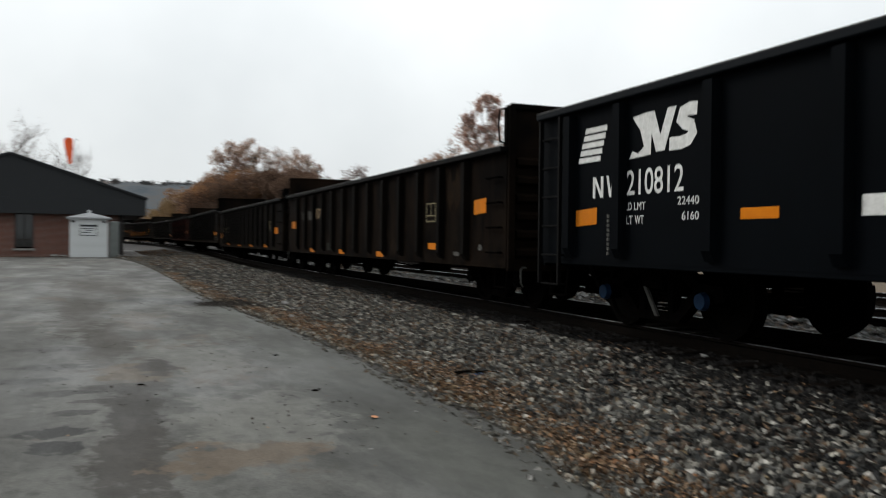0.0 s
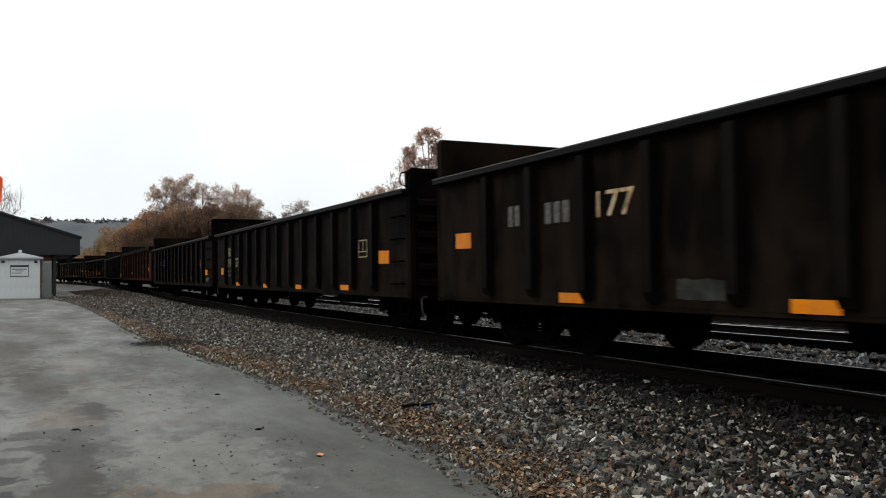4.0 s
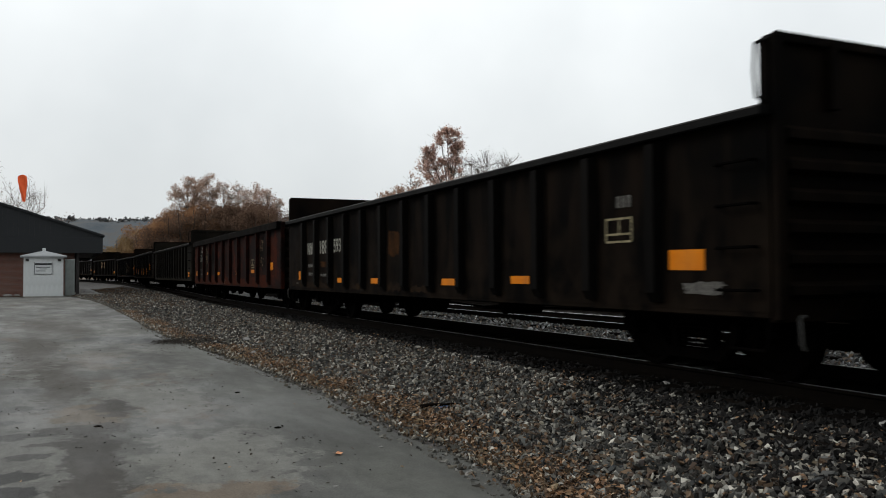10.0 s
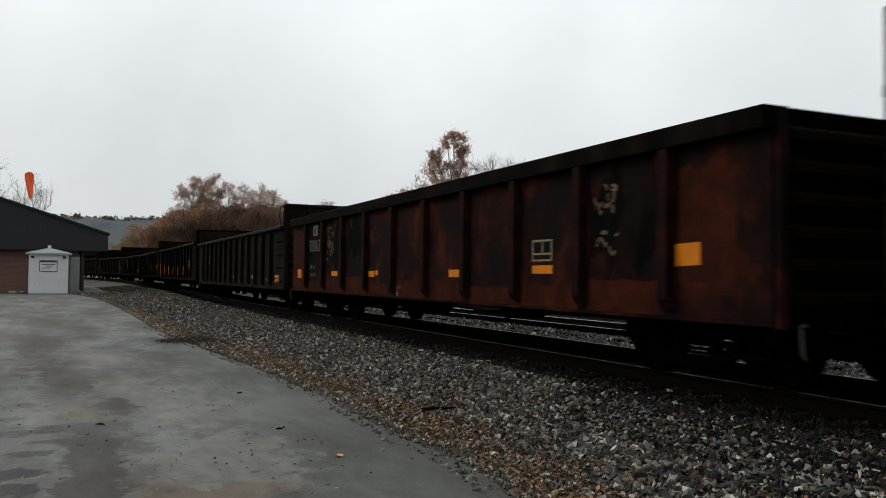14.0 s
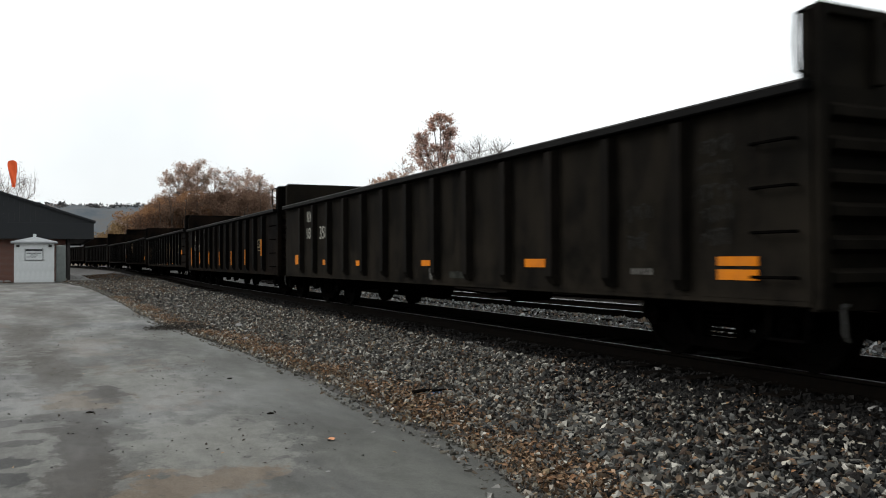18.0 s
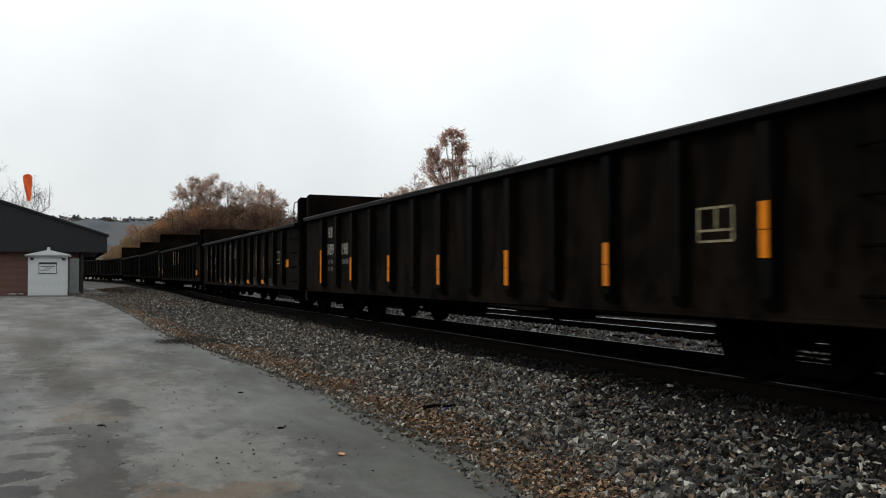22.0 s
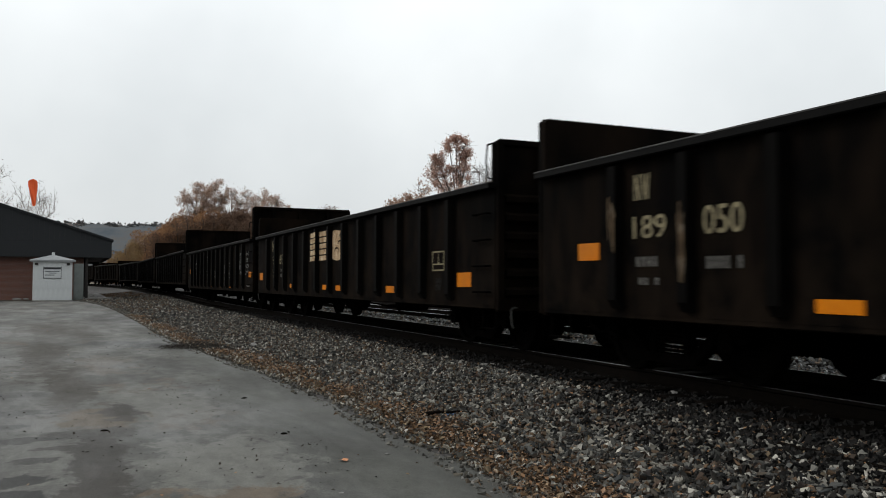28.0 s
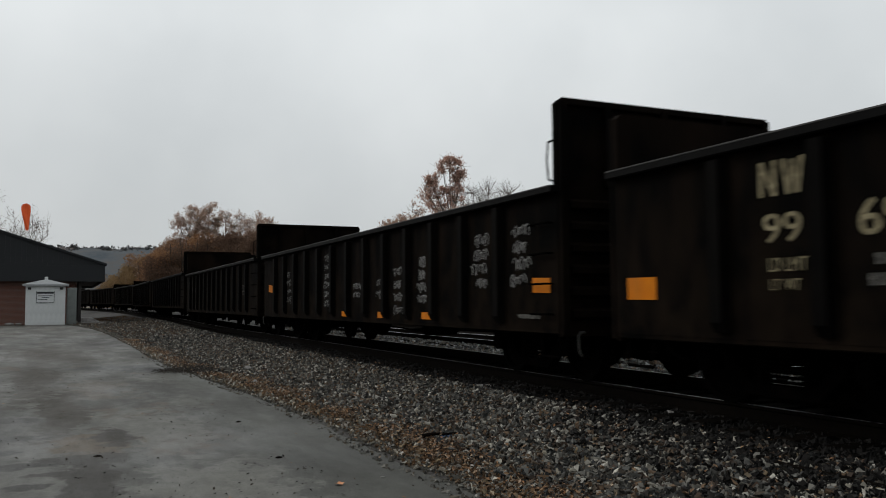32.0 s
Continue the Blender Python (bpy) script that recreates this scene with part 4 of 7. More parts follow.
def lever_bm():
    """A bent lever handle hanging at the corner of the end sill: a level arm, then a hooked drop."""
    bm = bmesh.new()
    pts = ((0.08, 0.06, 0.03), (0.02, 0.05, 0.03), (-0.03, 0.02, 0.0), (-0.04, 0.0, -0.1), (-0.03, 0.0, -0.2), (0.0, 0.0, -0.24))
    for a, b in zip(pts, pts[1:]):
        rod(bm, a, b, 0.014)
    return bm


def reservoir_bm():
    """A brake air reservoir with domed ends, slung across in two straps."""
    bm = bmesh.new()
    rod(bm, (0, -0.42, 0), (0, 0.42, 0), 0.2, 12)
    rod(bm, (0, 0.42, 0), (0, 0.5, 0), 0.2, 12, 0.1)
    rod(bm, (0, -0.42, 0), (0, -0.5, 0), 0.2, 12, 0.1)
    for y in (-0.26, 0.26):
        box(bm, -0.215, 0.215, y - 0.03, y + 0.03, 0.0, 0.3)
    return bm


def brake_gear_bm():
    """Brake cylinder, its bracket, levers and rods under the floor."""
    bm = bmesh.new()
    rod(bm, (-0.3, 0, 0.0), (0.35, 0, 0.0), 0.15, 12)
    box(bm, -0.55, 0.55, -0.28, 0.28, 0.08, 0.2, 0.01)
    poly_prism(bm, [(-0.5, 0.02), (0.62, -0.04), (0.62, -0.1), (-0.5, -0.06)], -0.34, -0.31)
    rod(bm, (-0.3, -0.5, -0.02), (-0.3, -3.6, 0.02), 0.016)
    rod(bm, (-0.3, 0.6, -0.06), (-0.3, 3.2, 0.02), 0.016)
    return bm


def hose_bm():
    bm = bmesh.new()
    pts = [(0.35, 0.1, 0.05), (0.36, 0.25, -0.1), (0.34, 0.38, -0.28), (0.3, 0.5, -0.36), (0.25, 0.6, -0.34)]
    for a, b in zip(pts, pts[1:]):
        rod(bm, a, b, 0.026, 8)
    return bm


def ladder_bm(width=0.42, rungs=5, step=0.37):
    bm = bmesh.new()
    for k in range(rungs):
        z = k * step
        rod(bm, (-0.07, -width / 2, z), (-0.07, width / 2, z), 0.013)
        for y in (-width / 2, width / 2):
            rod(bm, (-0.07, y, z), (0.02, y, z), 0.013)
    return bm


def stirrup_bm():
    bm = bmesh.new()
    rod(bm, (0, -0.2, 0.3), (-0.02, -0.19, 0), 0.014)
    rod(bm, (0, 0.2, 0.3), (-0.02, 0.19, 0), 0.014)
    box(bm, -0.045, 0.005, -0.2, 0.2, -0.012, 0.012, 0.004)
    return bm


def grab_bm(h):
    bm = bmesh.new()
    pts = [(0, 0, 0), (-0.09, 0, 0.03), (-0.11, 0, h * 0.5), (-0.09, 0, h - 0.03), (0, 0, h)]
    for a, b in zip(pts, pts[1:]):
        rod(bm, a, b, 0.013)
    return bm


def ribbon(bm, pts, width, x):
    """A painted stroke in the plane x through points (y, z)."""
    prev = None
    for i, (y, z) in enumerate(pts):
        a, b = pts[max(i - 1, 0)], pts[min(i + 1, len(pts) - 1)]
        dy, dz = b[0] - a[0], b[1] - a[1]
        d = math.hypot(dy, dz) or 1.0
        oy, oz = -dz / d * width / 2, dy / d * width / 2
        row = (bm.verts.new((x, y + oy, z + oz)), bm.verts.new((x, y - oy, z - oz)))
        if prev:
            bm.faces.new((prev[0], prev[1], row[1], row[0]))
        prev = row


def text_mesh(body, y0, y1, z0, z1, x, bold=0.0):
    """Upright lettering on the side of a car, filling the given box; the reader's right is -y."""
    cu = bpy.data.curves.new("lettering", "FONT")
    cu.body, cu.extrude, cu.offset = body, 0.02, bold
    ob = bpy.data.objects.new("lettering", cu)
    scene.collection.objects.link(ob)
    bpy.context.view_layer.update()
    me = bpy.data.meshes.new_from_object(ob.evaluated_get(bpy.context.evaluated_depsgraph_get()))
    bpy.data.objects.remove(ob)
    co = np.zeros(len(me.vertices) * 3)
    me.vertices.foreach_get("co", co)
    co = co.reshape(-1, 3)
    lo, hi = co.min(0), co.max(0)
    out = np.empty_like(co)
    out[:, 1] = y0 + (co[:, 0] - lo[0]) / (hi[0] - lo[0]) * (y1 - y0)
    out[:, 2] = z0 + (co[:, 1] - lo[1]) / (hi[1] - lo[1]) * (z1 - z0)
    out[:, 0] = x - 0.001 - 0.002 * (co[:, 2] - lo[2]) / (hi[2] - lo[2])
    me.vertices.foreach_set("co", out.reshape(-1))
    me.update()
    return me


PLATE_X = -1.63


def decorate(car, kind, u0, u1, z0, z1, paint, rng):
    """One painted or fixed mark on the side that faces the lot. u: metres from the car's rear end."""
    y0, y1, x = HALF - u0, HALF - u1, PLATE_X
    bm = bmesh.new()
    if kind in ("sq", "rect", "bar"):
        if kind == "bar":
            x, y0, y1 = x - 0.104, y0 - 0.014, y1 + 0.014
        mid = (z0 + z1) / 2
        lean = 0.02 * rng.normal() if kind == "sq" else 0.0
        cuts = ((z0, mid - 0.004), (mid + 0.004, z1)) if kind == "bar" else ((z0, z1),)
        for a, b in cuts:
            poly_prism(bm, [(y1, a), (y0, a + lean), (y0, b + lean), (y1, b)], x - 0.005, x + 0.002)
        return part("reflector", bm, M["yellow"], car, "yellow reflective patch")
    if kind.startswith(("num:", "small:")):
        bm.free()
        size, body = kind.split(":")
        words = body.split(" ")
        if len(words) == 2:
            # each word is a stencil of its own
            cut = len(words[0]) / len(body)
            decorate(car, size + ":" + words[0], u0, u0 + (u1 - u0) * (cut - 0.03), z0, z1, paint, rng)
            return decorate(car, size + ":" + words[1], u0 + (u1 - u0) * (cut + 0.1), u1, z0, z1, paint, rng)
        me = text_mesh(body, y0, y1, z0, z1, x, 0.006 if size == "num" else 0.0)
        me.materials.append(M[paint])
        return share("number" if size == "num" else "stencil", me, car, label=("painted number " + body) if size == "num" else "")
    if kind == "mark":
        # two slanting zigzag shapes side by side
        w, h = y1 - y0, z1 - z0
        for run in (((0, 0), (0, 1), (0.1, 1), (0.3, 0.28), (0.3, 1), (0.39, 1), (0.39, 0), (0.29, 0), (0.09, 0.72), (0.09, 0)),
                    ((0.5, 1), (0.585, 1), (0.66, 0.25), (0.71, 0.95), (0.79, 0.95), (0.845, 0.25), (0.915, 1), (1.0, 1), (0.89, 0), (0.8, 0), (0.75, 0.68), (0.7, 0), (0.61, 0))):
            ob = part("owner_mark", poly_prism(bmesh.new(), [(y0 + w * a, z0 + h * b) for a, b in run], x - 0.003, x + 0.001), M[paint], car, "zigzag painted owner mark")
        bm.free()
        return ob
    if kind == "loops":
        w, h = y1 - y0, z1 - z0
        ribbon(bm, [(y0 + w * (0.22 + 0.18 * math.cos(a)), z0 + h * (0.5 + 0.4 * math.sin(a))) for a in [0.9 + 0.5 * k for k in range(10)]], 0.05, x - 0.003)
        part("owner_mark", bm, M[paint], car, "worn white curved owner mark")
        bm = bmesh.new()
        ribbon(bm, [(y0 + w * a, z0 + h * b) for a, b in ((0.58, 0.0), (0.58, 0.5), (0.58, 0.9), (0.8, 0.9), (0.9, 0.72), (0.8, 0.52), (0.68, 0.46), (0.78, 0.34), (0.95, 0.0))], 0.045, x - 0.0035)
        return part("owner_mark", bm, M[paint], car, "worn white owner mark of loops and bars")
    if kind in ("fade", "dirt", "plate", "strip", "rust"):
        if kind == "fade":
            # a line of small illegible stencilling: short bars
            n = max(3, int(abs(y1 - y0) / (0.075 if z1 - z0 < 0.15 else 0.2)))
            for k in range(n):
                a = y0 + (y1 - y0) * (k + 0.12) / n
                b = y0 + (y1 - y0) * (k + 0.8) / n
                if rng.random() > 0.12:
                    poly_prism(bm, [(a, z0), (b, z0), (b, z1), (a, z1)], x - 0.003, x + 0.001)
        elif kind == "strip":
            n = 9
            for k in range(n):
                a, b = z0 + (z1 - z0) * (k + 0.1) / n, z0 + (z1 - z0) * (k + 0.75) / n
                poly_prism(bm, [(y0, a), (y1, a), (y1, b), (y0, b)], x - 0.106, x - 0.095)
        else:
            m = 22
            pts = [((y0 + y1) / 2 + (y0 - y1) / 2 * max(-1, min(1, 1.3 * math.cos(k * math.tau / m))) * (0.8 + 0.25 * rng.random()), (z0 + z1) / 2 + (z1 - z0) / 2 * max(-1, min(1, 1.3 * math.sin(k * math.tau / m))) * (0.7 + 0.35 * rng.random())) for k in range(m)]
            if kind == "plate":
                pts = [(y0, z0), (y1, z0), (y1, z1), (y0, z1)]
            poly_prism(bm, pts, x - 0.003, x + 0.001)
        mat = {"fade": "dull", "dirt": "dull", "plate": "white", "strip": "dull", "rust": "rust_patch"}[kind]
        ob = part({"fade": "stencil_line", "dirt": "scuff", "plate": "label_plate", "strip": "vertical_stencil", "rust": "rust_patch"}[kind], bm, M[mat], car)
        return tagged(ob, kind="stuff") if kind in ("fade", "strip") else ob
    if kind == "postrun":
        kind, x = "run", x - 0.101
    if kind in ("band", "run", "stain", "pale", "soot"):
        # ragged paint loss, runs and stains between the posts
        n = 14
        ys = [y0 + (y1 - y0) * k / n for k in range(n + 1)]
        rag = 0.5 * abs(z1 - z0) if kind in ("stain", "soot") else 0.12 * abs(z1 - z0)
        if kind == "run":
            for k in range(7):
                yy, ww = y0 + (y1 - y0) * rng.random(), 0.008 + 0.022 * rng.random()
                zt = z1 - 0.45 * (z1 - z0) * rng.random()
                zb = max(z0, zt - (z1 - z0) * (0.2 + 0.7 * rng.random()))
                wob = 0.012 * rng.normal()
                poly_prism(bm, [(yy - ww / 2, zt), (yy + ww / 2, zt - 0.03), (yy + ww * 0.6 + wob, (zt + zb) / 2), (yy + ww * 0.2, zb), (yy - ww * 0.1, zb), (yy - ww * 0.5 + wob, (zt + zb) / 2)], x - 0.003 - 0.0002 * k, x + 0.001)
            return tagged(part("paint_run", bm, M["runs"], car, "chalky run of old paint and rust"), kind="stuff")
        else:
            ph = rng.random(6) * 6.28
            pts = [(y, z0 + (rag * (0.3 + 0.2 * math.sin(ph[0] + 1.1 * i) + 0.15 * math.sin(ph[1] + 2.3 * i)) if kind != "band" else 0)) for i, y in enumerate(ys)]
            pts += [(ys[i], z1 - rag * (0.4 + 0.3 * math.sin(ph[2] + 0.9 * i) + 0.2 * math.sin(ph[3] + 2.1 * i))) for i in range(n, -1, -1)]
        poly_prism(bm, pts, x - 0.003, x + 0.001)
        mat = {"band": "rust_red", "stain": "stain", "pale": "pale", "soot": "black"}[kind]
        return part({"band": "rusted_plate", "stain": "rust_stain", "pale": "scraped_patch", "soot": "soot_patch"}[kind], bm, M[mat], car)
    if kind == "frame":
        t = 0.022
        for a, b, c, d in ((y0, y1, z1 - t, z1), (y0, y1, z0, z0 + t), (y0, y0 - t, z0, z1), (y1 + t, y1, z0, z1), (y0, y1, z0 + (z1 - z0) * 0.3, z0 + (z1 - z0) * 0.3 + t), ((y0 + y1) / 2, (y0 + y1) / 2 - t, z0 + (z1 - z0) * 0.3, z1)):
            poly_prism(bm, [(a, c), (b, c), (b, d), (a, d)], x - 0.003, x + 0.001)
        return part("stencil_frame", bm, M["dull" if paint == "dull" else "cream"], car, "white stencilled frame")
    if kind in ("stripes", "stripes2"):
        bm.free()
        n = 5
        for k in range(n):
            a, b = z0 + (z1 - z0) * (k + 0.14) / n, z0 + (z1 - z0) * (k + (0.85 if kind == "stripes" else 0.92)) / n
            la, lb = 0.18 * (a - z0) / (z1 - z0), 0.18 * (b - z0) / (z1 - z0)
            if kind == "stripes2":
                la = lb = 0.0
            cut = (y1 - y0) * (0.25 - 0.05 * k) if kind == "stripes" else 0.0
            bm = bmesh.new()
            poly_prism(bm, [(y0 - la, a), (y1 - cut, a), (y1 - cut, b), (y0 - lb, b)], x - 0.003, x + 0.001)
            for q in range(14):
                yp = HALF - 1.55 - 1.078 * q
                if kind == "stripes2" and y1 < yp < y0:
                    poly_prism(bm, [(yp + 0.06, a), (yp - 0.06, a), (yp - 0.06, b), (yp + 0.06, b)], x - 0.104, x - 0.095)
            ob = part("logo_stripe", bm, M["white" if kind == "stripes" else "tan"], car)
        return ob
    if kind == "blocklogo":
        w, h = y1 - y0, z1 - z0
        for run in (((0.0, 0.0), (0.05, 0.17), (0.14, 0.1), (0.23, 0.24), (0.17, 0.62), (0.05, 0.95), (0.25, 1.0), (0.34, 0.52), (0.33, 0.04), (0.2, 0.02)),
                    ((0.25, 1.0), (0.38, 1.0), (0.47, 0.44), (0.41, 0.08), (0.34, 0.52)), ((0.41, 0.08), (0.53, 0.08), (0.69, 1.0), (0.57, 1.0), (0.47, 0.44))):
            part("logo_shape", poly_prism(bmesh.new(), [(y0 + w * a, z0 + h * b) for a, b in run], x - 0.003, x + 0.001), M["white"], car)
        bend_pts = [(0.965, 0.86), (0.86, 0.88), (0.77, 0.82), (0.745, 0.7), (0.8, 0.6), (0.89, 0.52), (0.915, 0.38), (0.86, 0.24), (0.75, 0.19), (0.6, 0.2)]
        ribbon(bm, [(y0 + w * a, z0 + h * b) for a, b in bend_pts], 0.28 * h, x - 0.0035)
        return part("logo_shape", bm, M["white"], car)
    if kind == "tanlogo":
        m = 26
        pts = [((y0 + y1) / 2 + (y0 - y1) / 2 * max(-1, min(1, 1.25 * math.cos(k * math.tau / m))) * (0.9 + 0.15 * rng.random()), (z0 + z1) / 2 + (z1 - z0) / 2 * max(-1, min(1, 1.25 * math.sin(k * math.tau / m))) * (0.88 + 0.15 * rng.random())) for k in range(m)]
        poly_prism(bm, pts, x - 0.003, x + 0.001)
        ob = part("logo_patch", bm, M["tan"], car, "stained tan painted patch")
        bm = bmesh.new()
        for k in range(3):
            cy, cz = y0 + (y1 - y0) * (0.3 + 0.5 * rng.random()), z0 + (z1 - z0) * (0.3 + 0.22 * k)
            ribbon(bm, [(cy + 0.16 * math.cos(a * 0.7), cz + 0.07 * math.sin(a * 0.7)) for a in range(6)], 0.035, x - 0.006)
        part("logo_stroke", bm, M["black"], car)
        return ob
    if kind in ("outline", "outline2"):
        # a tall loose spray outline over a dark red fill: a closed leaf, or an arch over a ring
        runs = (((0.0, 0.98), (0.02, 0.65), (0.12, 0.4), (0.22, 0.15), (0.4, 0.02), (0.62, 0.0), (0.8, 0.1), (0.97, 0.45), (0.82, 0.68), (0.52, 0.86), (0.37, 0.97)), ((0.0, 0.98), (0.1, 0.87), (0.22, 0.94), (0.37, 0.98)),
                ((0.2, 0.8), (0.24, 0.71), (0.4, 0.69), (0.6, 0.75)), ((0.3, 0.67), (0.55, 0.71), (0.76, 0.63), (0.9, 0.58)), ((0.35, 0.6), (0.45, 0.45), (0.68, 0.53), (0.76, 0.62)), ((0.45, 0.45), (0.56, 0.28), (0.7, 0.2)))
        if kind == "outline2":
            runs = (((0.08, 0.95), (0.28, 0.93), (0.48, 0.98), (0.62, 0.86), (0.8, 0.72), (0.68, 0.65), (0.5, 0.59)), ((0.33, 0.95), (0.35, 0.8), (0.38, 0.66)), ((0.5, 0.59), (0.66, 0.66), (0.85, 0.65), (0.93, 0.56), (0.8, 0.48), (0.58, 0.47)),
                    ((0.04, 0.5), (0.08, 0.63), (0.24, 0.65), (0.38, 0.55), (0.5, 0.42), (0.6, 0.25), (0.68, 0.18)), ((-0.1, 0.03), (0.1, 0.02), (0.26, 0.06), (0.2, 0.2)), ((0.66, 0.42), (0.95, 0.36)))
        w, h = y1 - y0, z1 - z0
        fill = [(y0 + w * a, z0 + h * b) for a, b in ((0.12, 0.08), (0.9, 0.06), (0.92, 0.4), (0.7, 0.55), (0.85, 0.9), (0.15, 0.92), (0.05, 0.5))]
        poly_prism(bm, fill, x - 0.002, x + 0.001)
        part("spray_fill", bm, M["spray_red"], car, "dark red spray paint")
        bm = bmesh.new()
        for run in runs:
            smooth = []
            q = (run[0],) + run + (run[-1],)
            for a, b, c, d in zip(q, q[1:], q[2:], q[3:]):
                for k in range(6):
                    t = k / 6
                    f = [0.5 * (2 * b[i] + (c[i] - a[i]) * t + (2 * a[i] - 5 * b[i] + 4 * c[i] - d[i]) * t * t + (3 * b[i] - a[i] - 3 * c[i] + d[i]) * t ** 3) for i in (0, 1)]
                    smooth.append((y0 + w * f[0], z0 + h * f[1]))
            ribbon(bm, smooth, 0.014 + 0.014 * rng.random(), x - 0.006)
        return tagged(part("spray_outline", bm, M["spray"], car, "pale spray-painted outline"), kind="stuff")
    if kind in ("blob", "arrow", "tantag"):
        if kind == "tantag":
            for q in range(22):
                yy, zz = y0 + (y1 - y0) * rng.random(), z0 + (z1 - z0) * rng.random()
                a, ln = rng.random() * 6.28, 0.06 + 0.1 * rng.random()
                ribbon(bm, [(yy + ln * 0.5 * math.cos(a + 0.5 * k), zz + ln * 0.5 * math.sin(a + 0.5 * k)) for k in range(4)], 0.02 + 0.03 * rng.random(), x - 0.004 - 0.0002 * q)
            return tagged(part("spray_dabs", bm, M["worn_tan"], car, "worn tan dabs of spray paint"), kind="stuff")
        if kind == "blob":
            # a fan of dabbed and dripping spray strokes
            for q in range(64):
                a = rng.random()
                b = 0.45 + 0.5 * rng.random() * (1 - abs(a - 0.45))
                yy, zz, ln = y0 + (y1 - y0) * a, z0 + (z1 - z0) * b, 0.05 + 0.14 * rng.random()
                lean = (a - 0.5) * 0.3
                ribbon(bm, [(yy - lean * k / 3 + 0.01 * rng.normal(), zz - ln * k / 3) for k in range(4)], 0.01 + 0.02 * rng.random(), x - 0.004 - 0.0002 * q)
            return tagged(part("spray_splatter", bm, M["spray_green"], car, "pale splatter of spray paint"), kind="stuff")
        else:
            w, h = y1 - y0, z1 - z0
            pts = [(y0 + w * a, z0 + h * b) for a, b in ((0.42, 1), (0.56, 0.97), (0.58, 0.42), (0.82, 0.5), (0.52, 0.0), (0.2, 0.46), (0.43, 0.4))]
        poly_prism(bm, pts, x - 0.003, x + 0.001)
        return part("spray_patch", bm, M["spray_green" if kind == "blob" else "tan"], car, "pale spray-painted patch")
    # a scribbled tag: lines of thin cursive loops, not letters
    w, h = y1 - y0, z1 - z0
    lines = max(2, int(h / 0.19))
    for k in range(lines):
        cz, r = z1 - h * (k + 0.5) / lines, min(0.075, 0.4 * h / lines)
        a0, a1 = 0.25 * rng.random(), 1.0 - 0.3 * rng.random()
        ph, amp, run, n = rng.random() * 6, r, [], 46
        for i in range(n):
            t = a0 + (a1 - a0) * i / (n - 1)
            ph += 0.45 + 0.5 * rng.random()
            if i % 7 == 0:
                amp = r * (0.35 + 0.9 * rng.random())
            run.append((y0 + w * t + 0.45 * amp * math.cos(ph), cz + amp * math.sin(ph) + 0.12 * h / lines * (t - 0.5)))
        ribbon(bm, run, 0.015, x - 0.004)
    return tagged(part("spray_tag", bm, M["ghost" if kind == "ghost" else "spray"], car, "thin scribbled spray paint lines"), kind="stuff")


